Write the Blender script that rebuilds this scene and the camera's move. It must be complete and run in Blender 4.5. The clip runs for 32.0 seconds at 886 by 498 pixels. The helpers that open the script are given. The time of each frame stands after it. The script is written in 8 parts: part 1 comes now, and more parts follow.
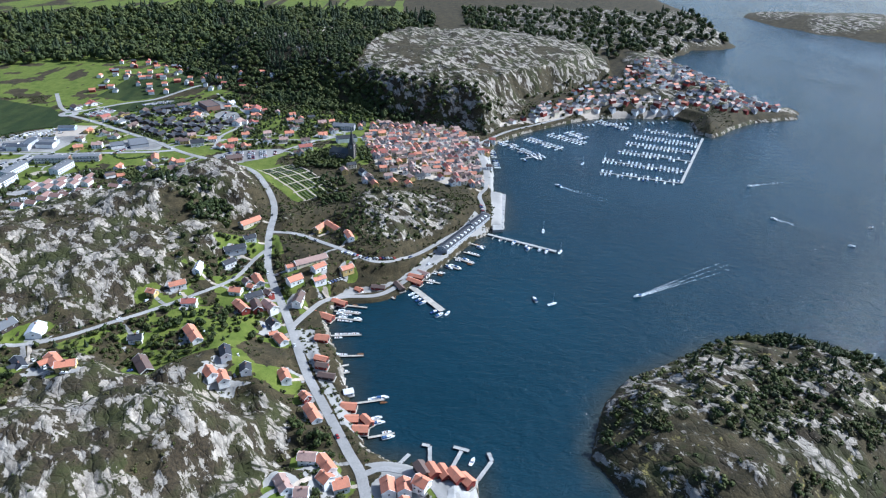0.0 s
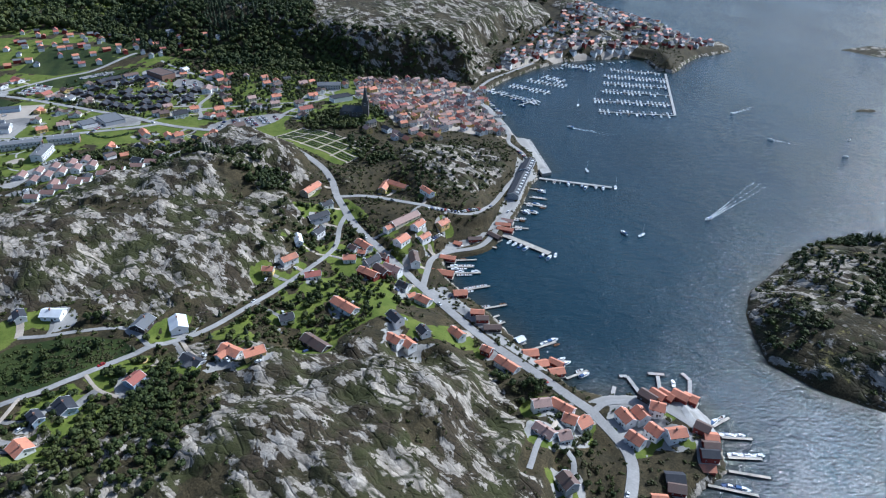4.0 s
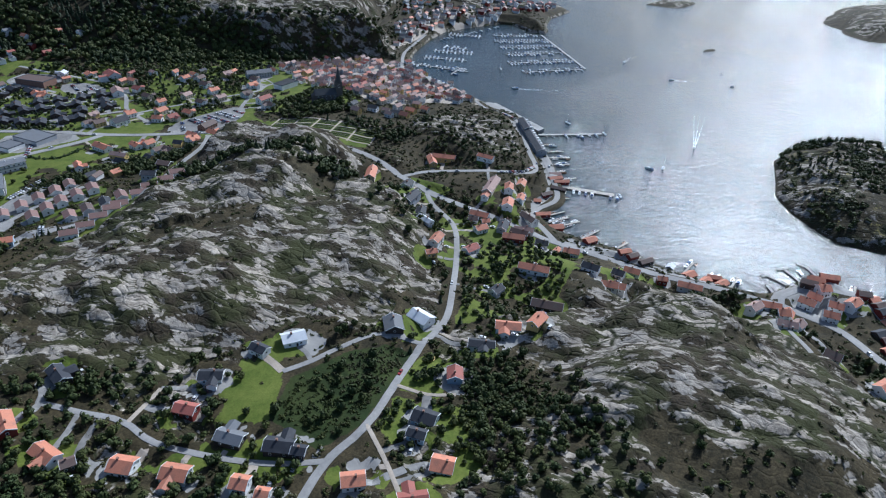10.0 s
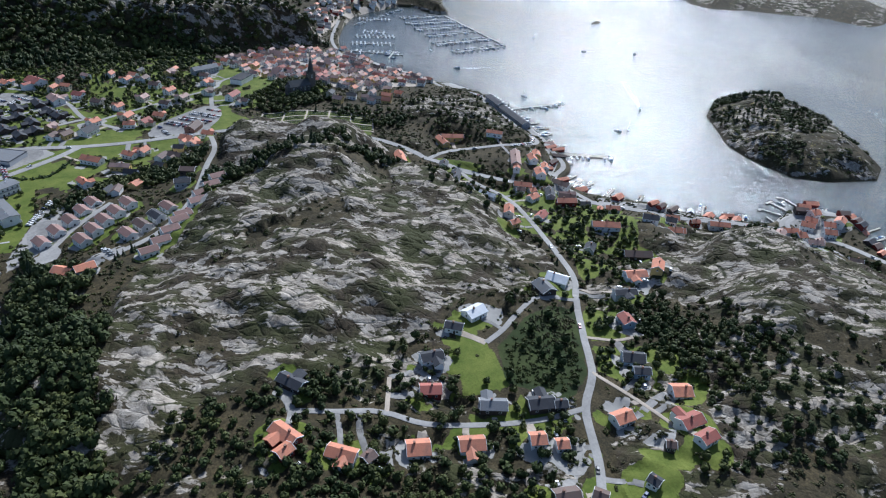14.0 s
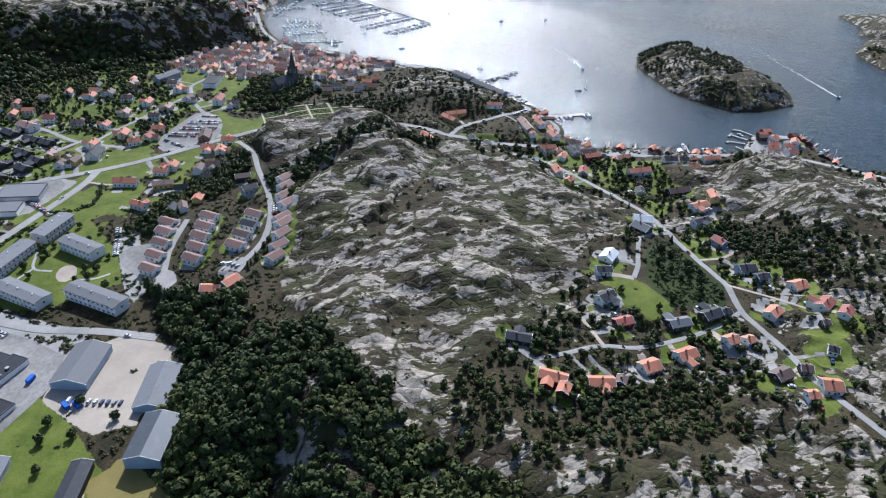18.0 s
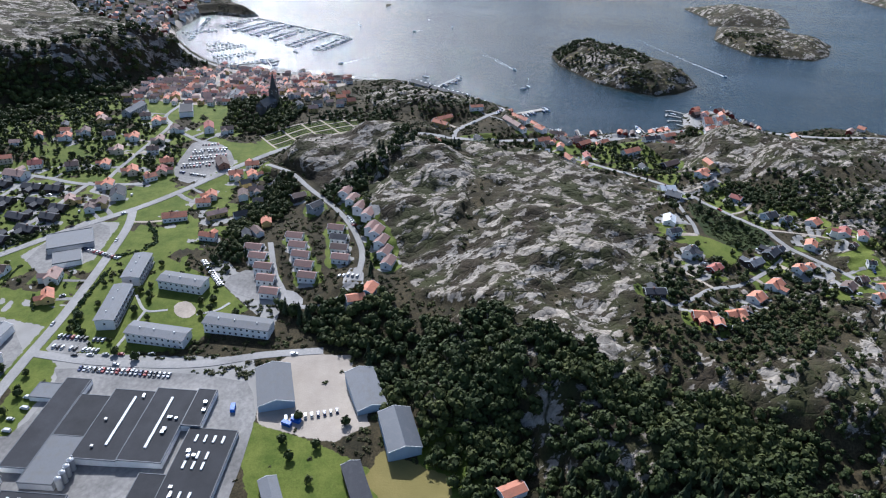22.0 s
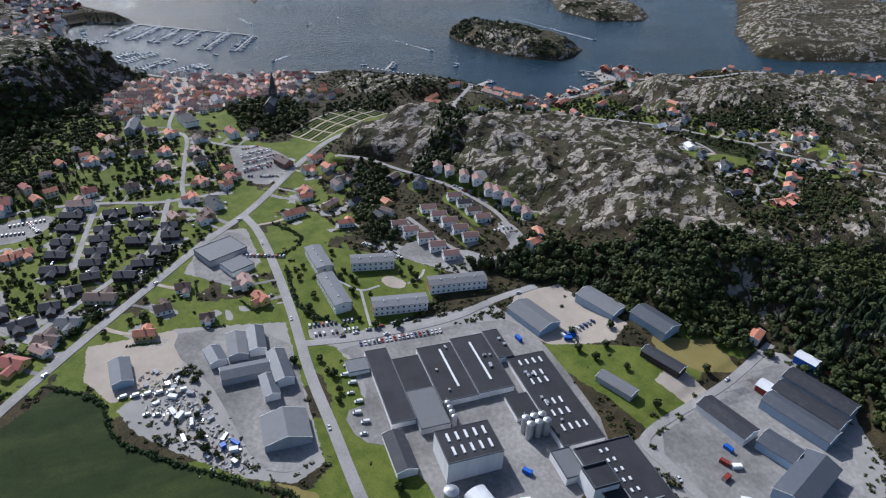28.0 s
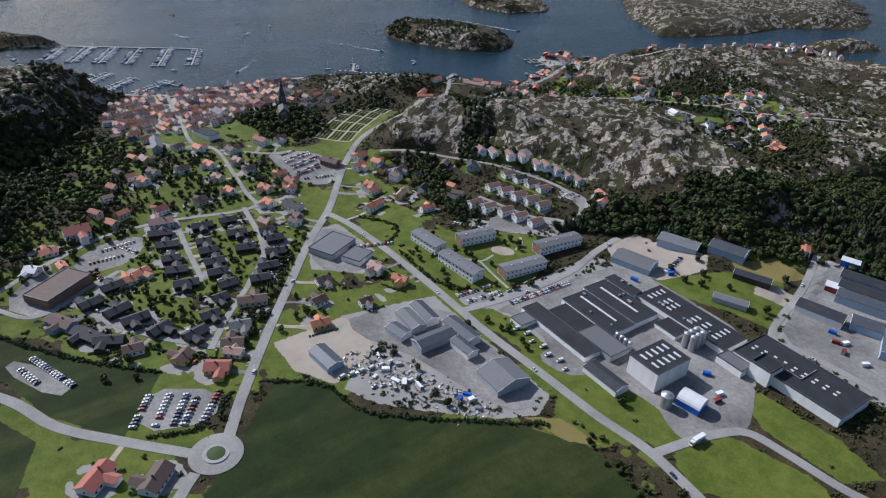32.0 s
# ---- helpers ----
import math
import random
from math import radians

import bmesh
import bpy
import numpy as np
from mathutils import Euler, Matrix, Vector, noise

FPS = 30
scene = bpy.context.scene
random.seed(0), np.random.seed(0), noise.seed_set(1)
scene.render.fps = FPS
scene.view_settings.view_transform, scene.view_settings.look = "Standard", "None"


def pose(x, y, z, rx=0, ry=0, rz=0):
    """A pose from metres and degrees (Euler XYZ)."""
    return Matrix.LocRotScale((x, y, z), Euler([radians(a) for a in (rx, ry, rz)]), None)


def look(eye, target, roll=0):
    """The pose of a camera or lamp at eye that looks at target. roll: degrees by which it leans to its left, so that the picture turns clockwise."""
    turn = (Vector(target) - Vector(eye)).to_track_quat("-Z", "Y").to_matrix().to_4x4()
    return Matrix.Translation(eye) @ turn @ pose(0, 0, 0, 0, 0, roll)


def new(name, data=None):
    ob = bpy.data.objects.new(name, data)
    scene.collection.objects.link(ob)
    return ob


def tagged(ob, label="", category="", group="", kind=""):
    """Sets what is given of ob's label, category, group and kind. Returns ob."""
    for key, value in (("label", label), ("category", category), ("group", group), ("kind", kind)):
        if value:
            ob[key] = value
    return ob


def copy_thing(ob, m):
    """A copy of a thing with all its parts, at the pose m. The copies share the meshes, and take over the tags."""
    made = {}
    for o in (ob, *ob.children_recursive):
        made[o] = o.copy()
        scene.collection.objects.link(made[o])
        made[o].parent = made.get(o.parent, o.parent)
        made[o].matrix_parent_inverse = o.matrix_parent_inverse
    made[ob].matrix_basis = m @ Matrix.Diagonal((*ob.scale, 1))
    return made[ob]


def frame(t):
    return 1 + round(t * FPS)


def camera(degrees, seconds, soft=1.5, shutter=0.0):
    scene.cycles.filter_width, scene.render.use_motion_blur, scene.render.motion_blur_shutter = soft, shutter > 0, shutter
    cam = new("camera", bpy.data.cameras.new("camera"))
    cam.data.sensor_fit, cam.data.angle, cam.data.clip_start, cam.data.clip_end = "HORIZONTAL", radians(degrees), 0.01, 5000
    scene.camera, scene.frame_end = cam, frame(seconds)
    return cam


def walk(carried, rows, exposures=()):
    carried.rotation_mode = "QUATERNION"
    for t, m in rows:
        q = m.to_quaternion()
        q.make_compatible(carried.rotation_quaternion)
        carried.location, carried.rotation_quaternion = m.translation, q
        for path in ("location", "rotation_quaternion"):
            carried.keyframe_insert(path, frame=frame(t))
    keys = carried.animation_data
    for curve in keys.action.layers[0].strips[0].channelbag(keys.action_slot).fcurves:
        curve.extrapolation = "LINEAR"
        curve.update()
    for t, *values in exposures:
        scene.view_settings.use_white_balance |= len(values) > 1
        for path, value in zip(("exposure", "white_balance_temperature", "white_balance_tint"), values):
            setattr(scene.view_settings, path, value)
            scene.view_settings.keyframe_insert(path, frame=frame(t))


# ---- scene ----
# the flight: seconds, eye in metres, heading, pitch and bank in degrees
cam = camera(67.69, 32.0, 1.15)
ROWS = [
    (0.0, -15.6, 17.0, 215.7, -1.87, -27.72, 1.49),
    (0.5, -34.2, 18.2, 214.3, -3.49, -28.27, 1.58),
    (1.0, -52.5, 19.6, 212.9, -4.97, -28.60, 1.73),
    (1.5, -70.7, 21.3, 211.5, -6.77, -28.91, 1.74),
    (2.0, -88.7, 23.4, 210.0, -8.51, -29.20, 1.64),
    (2.5, -106.5, 25.9, 208.5, -10.01, -29.30, 1.54),
    (3.0, -124.0, 28.8, 207.0, -11.69, -29.32, 1.65),
    (3.5, -141.3, 32.3, 205.5, -13.79, -30.36, 1.45),
    (4.0, -158.4, 36.5, 204.1, -15.78, -30.70, 1.66),
    (4.5, -175.2, 41.4, 202.7, -17.75, -30.97, 1.75),
    (5.0, -191.8, 46.7, 201.3, -19.62, -31.24, 1.77),
    (5.5, -208.2, 52.6, 200.0, -21.26, -31.44, 1.73),
    (6.0, -224.4, 58.8, 198.7, -23.08, -31.28, 1.33),
    (6.5, -240.4, 65.5, 197.4, -24.64, -31.17, 1.29),
    (7.0, -256.0, 72.5, 196.1, -26.28, -31.26, 1.59),
    (7.5, -271.4, 79.8, 194.8, -28.02, -31.16, 1.62),
    (8.0, -286.5, 87.4, 193.6, -30.07, -31.00, 1.36),
    (8.5, -301.1, 95.3, 192.4, -31.67, -30.89, 1.09),
    (9.0, -315.4, 103.4, 191.3, -34.31, -30.85, 1.81),
    (9.5, -329.2, 111.8, 190.2, -37.41, -31.06, 2.73),
    (10.0, -342.9, 120.6, 189.3, -40.56, -31.14, 3.21),
    (10.5, -356.4, 129.8, 188.6, -43.04, -30.85, 3.40),
    (11.0, -369.8, 139.4, 187.9, -44.89, -30.07, 3.40),
    (11.5, -382.9, 149.2, 187.4, -48.31, -29.46, 5.33),
    (12.0, -395.7, 159.3, 187.0, -51.17, -29.62, 6.38),
    (12.5, -408.2, 169.9, 186.7, -52.43, -30.10, 5.73),
    (13.0, -420.5, 180.7, 186.5, -54.59, -30.99, 5.57),
    (13.5, -432.4, 191.9, 186.6, -56.26, -31.21, 4.77),
    (14.0, -444.1, 203.2, 186.8, -57.79, -31.53, 4.60),
    (14.5, -455.4, 214.6, 187.2, -59.47, -31.51, 4.37),
    (15.0, -466.4, 226.0, 187.7, -61.32, -31.89, 4.12),
    (15.5, -477.0, 237.6, 188.4, -63.25, -32.11, 3.87),
    (16.0, -487.2, 249.5, 189.0, -65.19, -32.14, 3.62),
    (16.5, -497.0, 261.9, 189.7, -67.13, -32.03, 3.37),
    (17.0, -506.4, 274.8, 190.2, -69.45, -32.55, 3.35),
    (17.5, -515.6, 288.2, 190.7, -71.27, -32.71, 3.15),
    (18.0, -524.3, 302.0, 191.1, -73.12, -32.59, 3.19),
    (18.5, -532.6, 316.0, 191.6, -75.31, -32.36, 3.23),
    (19.0, -540.6, 330.1, 191.9, -77.52, -32.25, 3.15),
    (19.5, -548.1, 344.5, 192.2, -79.74, -32.56, 3.39),
    (20.0, -555.0, 359.2, 192.5, -81.74, -32.43, 3.47),
    (20.5, -561.4, 374.1, 192.9, -83.60, -32.22, 3.50),
    (21.0, -567.3, 389.4, 193.4, -85.45, -31.83, 3.54),
    (21.5, -572.9, 404.8, 193.9, -87.47, -31.43, 3.35),
    (22.0, -578.1, 420.5, 194.3, -89.20, -31.09, 3.45),
    (22.5, -582.9, 436.2, 194.8, -91.11, -31.16, 3.70),
    (23.0, -587.2, 452.2, 195.2, -92.65, -31.20, 3.49),
    (23.5, -591.0, 468.2, 195.6, -94.40, -31.36, 3.42),
    (24.0, -594.4, 484.3, 195.9, -96.24, -31.28, 3.38),
    (24.5, -597.4, 500.6, 196.2, -98.07, -31.24, 3.48),
    (25.0, -599.9, 517.1, 196.3, -99.98, -31.24, 3.68),
    (25.5, -602.0, 533.7, 196.3, -102.08, -31.21, 3.96),
    (26.0, -603.7, 550.6, 196.1, -103.95, -31.23, 4.03),
    (26.5, -604.9, 567.6, 195.9, -105.79, -31.20, 4.05),
    (27.0, -605.6, 584.8, 195.7, -107.64, -31.10, 4.02),
    (27.5, -605.7, 602.0, 195.4, -109.51, -30.88, 3.90),
    (28.0, -605.2, 619.2, 195.2, -111.32, -30.89, 3.66),
    (28.5, -604.2, 636.4, 195.1, -112.98, -30.84, 3.32),
    (29.0, -602.5, 653.5, 195.0, -114.90, -30.76, 3.60),
    (29.5, -600.4, 670.5, 195.0, -116.80, -30.64, 3.66),
    (30.0, -597.9, 687.4, 194.9, -118.48, -30.36, 3.43),
    (30.5, -594.9, 704.0, 194.8, -120.09, -30.31, 3.07),
    (31.0, -591.5, 720.6, 194.7, -121.60, -30.23, 2.83),
    (31.5, -587.7, 737.0, 194.5, -123.12, -30.21, 2.81),
    (32.0, -583.7, 753.2, 194.4, -124.92, -30.10, 2.86),
]
walk(cam, [(t, pose(x, y, z, 90 + pitch, 0, yaw) @ pose(0, 0, 0, 0, 0, bank)) for t, x, y, z, yaw, pitch, bank in ROWS],
     [(0.0, 0.58, 5160, 8), (6.0, 0.04, 5130, 8), (9.0, -0.04, 5140, 8), (14.0, 0.13, 5330, 9), (20.0, 0.33, 5420, 12), (26.0, 0.03, 5520, 12.5), (32.0, -0.22, 5620, 13)])

# ---- light ----
SUN_AZ, SUN_EL = 18.0, 38.0  # degrees from +x and above the sea
world = bpy.data.worlds.new("sky")
scene.world = world
world.use_nodes = True
_wn = world.node_tree.nodes
_sky = _wn.new("ShaderNodeTexSky")
_sky.sky_type = 'NISHITA'
_sky.sun_disc = False
_sky.sun_elevation = radians(SUN_EL)
_sky.sun_rotation = radians(90 - SUN_AZ)
_sky.altitude = 100
_sky.air_density, _sky.dust_density, _sky.ozone_density = 1.0, 2.4, 1.4
world.node_tree.links.new(_sky.outputs[0], _wn["Background"].inputs[0])
_wn["Background"].inputs[1].default_value = 0.10
sun = new("sun", bpy.data.lights.new("sun", 'SUN'))
sun.data.energy, sun.data.angle, sun.data.color = 5.3, radians(0.53), (1.0, 0.95, 0.87)
_sd = Vector((math.cos(radians(SUN_AZ)) * math.cos(radians(SUN_EL)), math.sin(radians(SUN_AZ)) * math.cos(radians(SUN_EL)), math.sin(radians(SUN_EL))))
sun.matrix_world = look(_sd * 900, (0, 0, 0))

# ---- materials ----
def mat(name, rough=0.8, metal=0.0, spec=0.4):
    m = bpy.data.materials.new(name)
    m.use_nodes = True
    b = m.node_tree.nodes["Principled BSDF"]
    b.inputs["Roughness"].default_value, b.inputs["Metallic"].default_value = rough, metal
    b.inputs["Specular IOR Level"].default_value = spec
    return m, m.node_tree, b


def node(nt, kind, **sockets):
    n = nt.nodes.new("ShaderNode" + kind)
    for k, v in sockets.items():
        n.inputs[k.replace("_", " ")].default_value = v
    return n


def coords(nt, scale=(1, 1, 1), turn=0.0, local=False):
    """World position (or the object's own) scaled and turned about z."""
    if local:
        src = nt.nodes.new("ShaderNodeTexCoord").outputs["Object"]
    else:
        src = nt.nodes.new("ShaderNodeNewGeometry").outputs["Position"]
    mp = nt.nodes.new("ShaderNodeMapping")
    mp.inputs["Scale"].default_value = scale
    mp.inputs["Rotation"].default_value = (0, 0, radians(turn))
    nt.links.new(src, mp.inputs["Vector"])
    return mp.outputs[0]


def noise_tex(nt, vec, scale, detail=4.0, rough=0.55, distort=0.0):
    n = nt.nodes.new("ShaderNodeTexNoise")
    n.inputs["Scale"].default_value, n.inputs["Detail"].default_value = scale, detail
    n.inputs["Roughness"].default_value, n.inputs["Distortion"].default_value = rough, distort
    nt.links.new(vec, n.inputs["Vector"])
    return n.outputs["Fac"]


def ramp(nt, fac, *stops):
    r = nt.nodes.new("ShaderNodeValToRGB")
    cr = r.color_ramp
    while len(cr.elements) < len(stops):
        cr.elements.new(0.5)
    for e, (p, c) in zip(cr.elements, stops):
        e.position = p
        e.color = (c, c, c, 1) if isinstance(c, (int, float)) else (*c, 1)
    nt.links.new(fac, r.inputs[0])
    return r.outputs[0]


def mix(nt, fac, a, b, kind="MIX"):
    m = nt.nodes.new("ShaderNodeMix")
    m.data_type, m.blend_type = 'RGBA', kind
    for sock, v in ((m.inputs[0], fac), (m.inputs[6], a), (m.inputs[7], b)):
        if isinstance(v, (int, float)):
            sock.default_value = v
        elif isinstance(v, tuple):
            sock.default_value = (*v, 1)
        else:
            nt.links.new(v, sock)
    return m.outputs[2]


def bump(nt, b, height, strength=0.5, distance=0.1):
    n = nt.nodes.new("ShaderNodeBump")
    n.inputs["Strength"].default_value, n.inputs["Distance"].default_value = strength, distance
    nt.links.new(height, n.inputs["Height"])
    nt.links.new(n.outputs[0], b.inputs["Normal"])


def paint(name, col, rough=0.7, var=0.12, scale=1.2, metal=0.0, by_object=0.0, streak=False, spec=0.4):
    """A plain surface with grime at two scales; by_object shifts it from one thing to the next."""
    m, nt, b = mat(name, rough, metal, spec)
    big = noise_tex(nt, coords(nt, (1, 1, 0.3) if streak else (1, 1, 1)), scale * 0.25, 3)
    fine = noise_tex(nt, coords(nt), scale * 4, 5)
    k = ramp(nt, big, (0.3, 1 - var), (0.7, 1 + var * 0.4))
    k2 = ramp(nt, fine, (0.3, 1 - var * 0.6), (0.7, 1 + var * 0.3))
    c = mix(nt, 1.0, mix(nt, 1.0, tuple(col), k, "MULTIPLY"), k2, "MULTIPLY")
    if by_object:
        oi = nt.nodes.new("ShaderNodeObjectInfo")
        c = mix(nt, 1.0, c, ramp(nt, oi.outputs["Random"], (0.0, 1 - by_object), (1.0, 1 + by_object * 0.6)), "MULTIPLY")
    nt.links.new(c, b.inputs["Base Color"])
    return m


def roofing(name, col, pitch=0.32, by_object=0.18, worn=(0.12, 0.11, 0.09), rough=0.75, metal=0.0):
    """Tiles or sheet: courses along the slope, weather stains, lichen."""
    m, nt, b = mat(name, rough, metal)
    v = coords(nt, local=True)
    w = nt.nodes.new("ShaderNodeTexWave")
    w.wave_type, w.bands_direction = 'BANDS', 'X'
    w.inputs["Scale"].default_value = 1.0 / pitch / 3.0
    nt.links.new(v, w.inputs["Vector"])
    stain = noise_tex(nt, coords(nt), 0.35, 5)
    fine = noise_tex(nt, coords(nt), 5.0, 4)
    oi = nt.nodes.new("ShaderNodeObjectInfo")
    c = mix(nt, 1.0, tuple(col), ramp(nt, oi.outputs["Random"], (0, 1 - by_object), (1, 1 + by_object * 0.5)), "MULTIPLY")
    c = mix(nt, 1.0, c, ramp(nt, fine, (0.25, 0.72), (0.75, 1.15)), "MULTIPLY")
    c = mix(nt, ramp(nt, stain, (0.5, 0.0), (0.78, 0.55)), c, worn)
    nt.links.new(c, b.inputs["Base Color"])
    bump(nt, b, w.outputs["Fac"], 0.15, 0.04)
    return m


def foliage(name, dark, light, scale=0.5):
    m, nt, b = mat(name, 0.75, 0, 0.25)
    g = nt.nodes.new("ShaderNodeNewGeometry")
    big = noise_tex(nt, coords(nt), 0.05, 3)
    c = mix(nt, ramp(nt, g.outputs["Random Per Island"], (0.0, 0.22), (1.0, 0.78)), dark, light)
    c = mix(nt, 1.0, c, ramp(nt, big, (0.3, (0.75, 0.85, 0.8)), (0.7, (1.15, 1.1, 0.95))), "MULTIPLY")
    nt.links.new(c, b.inputs["Base Color"])
    return m


M = {}
M["orange"] = roofing("orange_tile", (0.55, 0.215, 0.125))
M["red_tile"] = roofing("red_tile", (0.36, 0.115, 0.085))
M["pale_tile"] = roofing("weathered_pinkish_tile", (0.36, 0.235, 0.195))
M["brown_tile"] = roofing("brown_tile", (0.13, 0.085, 0.07))
M["dark_roof"] = roofing("dark_felt", (0.032, 0.034, 0.042), worn=(0.07, 0.07, 0.075))
M["grey_roof"] = roofing("grey_fibre_cement", (0.16, 0.165, 0.175), pitch=0.6)
M["black_roof"] = paint("black_roofing_felt", (0.028, 0.029, 0.034), 0.85, 0.35, 0.6, by_object=0.2)
M["sheet_roof"] = roofing("grey_sheet_metal", (0.085, 0.095, 0.112), pitch=0.8, worn=(0.12, 0.122, 0.13), rough=0.55, metal=0.1)
M["white_roof"] = paint("white_membrane", (0.66, 0.67, 0.68), 0.5, 0.12)
M["terrace_tile"] = roofing("dusty_red_tile", (0.25, 0.145, 0.12))
M["copper"] = roofing("dark_slate", (0.05, 0.055, 0.06), rough=0.42)
M["white"] = paint("white_boards", (0.82, 0.81, 0.79), 0.7, 0.12, by_object=0.08, streak=True)
M["cream"] = paint("cream_boards", (0.62, 0.55, 0.42), 0.7, 0.12, by_object=0.12, streak=True)
M["yellow"] = paint("yellow_boards", (0.58, 0.42, 0.16), 0.7, 0.12, by_object=0.12, streak=True)
M["red"] = paint("falu_red_boards", (0.22, 0.035, 0.025), 0.8, 0.2, by_object=0.2, streak=True)
M["darkwood"] = paint("dark_stained_boards", (0.06, 0.045, 0.038), 0.8, 0.2, by_object=0.2, streak=True)
M["greywall"] = paint("grey_render", (0.38, 0.39, 0.41), 0.8, 0.12, by_object=0.1, streak=True)
M["bluewall"] = paint("pale_blue_cladding", (0.33, 0.42, 0.52), 0.6, 0.1, streak=True)
M["brick"] = paint("brown_brick", (0.26, 0.15, 0.11), 0.85, 0.2, 3.0)
M["trim"] = paint("white_trim", (0.76, 0.76, 0.74), 0.6, 0.08)
M["concrete"] = paint("concrete", (0.36, 0.35, 0.33), 0.85, 0.25, 0.8)
M["granite"] = paint("granite_blocks", (0.30, 0.28, 0.26), 0.85, 0.35, 0.8)
M["church_stone"] = paint("dark_granite", (0.14, 0.125, 0.115), 0.85, 0.3, 1.2)
M["asphalt"] = paint("asphalt", (0.30, 0.287, 0.27), 0.9, 0.25, 0.25)
M["yard"] = paint("worn_asphalt", (0.265, 0.252, 0.235), 0.9, 0.45, 0.15)
M["gravel"] = paint("pale_gravel", (0.42, 0.355, 0.285), 0.95, 0.3, 0.3)
M["line"] = paint("road_paint", (0.5, 0.5, 0.48), 0.7, 0.3)
M["planks"] = paint("weathered_planks", (0.42, 0.385, 0.33), 0.85, 0.3, 1.0, by_object=0.15)
M["pile"] = paint("wet_piles", (0.10, 0.08, 0.06), 0.7, 0.2)
M["gel"] = paint("white_gelcoat", (0.80, 0.80, 0.79), 0.25, 0.06, by_object=0.06, spec=0.5)
M["bluegel"] = paint("blue_gelcoat", (0.03, 0.06, 0.16), 0.25, 0.06, spec=0.5)
M["wood"] = paint("varnished_wood", (0.28, 0.13, 0.05), 0.4, 0.2)
M["canvas"] = paint("blue_canvas", (0.04, 0.09, 0.2), 0.9, 0.2, by_object=0.3)
M["alu"] = paint("aluminium", (0.6, 0.6, 0.6), 0.35, 0.1, metal=0.8)
M["steel"] = paint("galvanised_steel", (0.42, 0.43, 0.44), 0.4, 0.15, metal=0.5, streak=True)
M["rubber"] = paint("tyre_rubber", (0.02, 0.02, 0.02), 0.9, 0.1)
M["blue"] = paint("bright_blue_sheet", (0.02, 0.12, 0.5), 0.5, 0.15)
M["orange_paint"] = paint("orange_paint", (0.55, 0.14, 0.03), 0.6, 0.15)
M["bark"] = paint("bark", (0.10, 0.075, 0.055), 0.95, 0.3)
M["soil"] = paint("bare_soil", (0.30, 0.22, 0.15), 0.95, 0.35, 0.3)
M["hedge"] = foliage("hedge_leaves", (0.022, 0.040, 0.013), (0.062, 0.098, 0.03))
M["leaf"] = foliage("broad_leaves", (0.012, 0.019, 0.005), (0.062, 0.080, 0.020))
M["leaf2"] = foliage("olive_leaves", (0.025, 0.033, 0.009), (0.086, 0.097, 0.024))
M["pine"] = foliage("pine_needles", (0.014, 0.024, 0.011), (0.046, 0.062, 0.026))
M["scrub"] = foliage("heath_scrub", (0.030, 0.031, 0.013), (0.095, 0.088, 0.036))
M["foam"] = paint("foam", (0.75, 0.78, 0.8), 0.6, 0.3, 0.5)
for i, c in enumerate([(0.6, 0.6, 0.59), (0.03, 0.03, 0.035), (0.26, 0.27, 0.28), (0.03, 0.05, 0.14), (0.28, 0.02, 0.02), (0.55, 0.56, 0.57)]):
    M["car%d" % i] = paint("car_paint_%d" % i, c, 0.4, 0.03, spec=0.5)


def glass_mat():
    m, nt, b = mat("window_glass", 0.08, 0.0, 0.6)
    b.inputs["Base Color"].default_value = (0.02, 0.025, 0.03, 1)
    return m


M["glass"] = glass_mat()


def water_mat():
    m, nt, b = mat("sea_water", 0.14, 0.0, 0.5)
    b.inputs["IOR"].default_value = 1.33
    depth = nt.nodes.new("ShaderNodeAttribute")
    depth.attribute_name = "shallow"
    patch = noise_tex(nt, coords(nt), 0.004, 4)
    c = mix(nt, ramp(nt, patch, (0.35, 0.0), (0.65, 1.0)), (0.003, 0.018, 0.028), (0.005, 0.027, 0.042))
    c = mix(nt, depth.outputs["Fac"], c, (0.028, 0.030, 0.022))
    nt.links.new(c, b.inputs["Base Color"])
    v1 = coords(nt, (1, 1.6, 1), 25)
    swell = noise_tex(nt, v1, 0.11, 3, 0.55, 0.6)
    chop = noise_tex(nt, coords(nt, (1, 1.8, 1), 50), 0.42, 5, 0.68, 0.5)
    add = nt.nodes.new("ShaderNodeMath")
    add.operation = 'MULTIPLY_ADD'
    add.inputs[1].default_value = 0.45
    nt.links.new(chop, add.inputs[0])
    nt.links.new(swell, add.inputs[2])
    wind = noise_tex(nt, coords(nt, (1, 0.45, 1), 35), 0.014, 4)
    mul = nt.nodes.new("ShaderNodeMath")
    mul.operation = 'MULTIPLY'
    nt.links.new(add.outputs[0], mul.inputs[0])
    nt.links.new(ramp(nt, wind, (0.36, 0.6), (0.64, 1.15)), mul.inputs[1])
    bump(nt, b, mul.outputs[0], 1.0, 1.0)
    return m


M["water"] = water_mat()


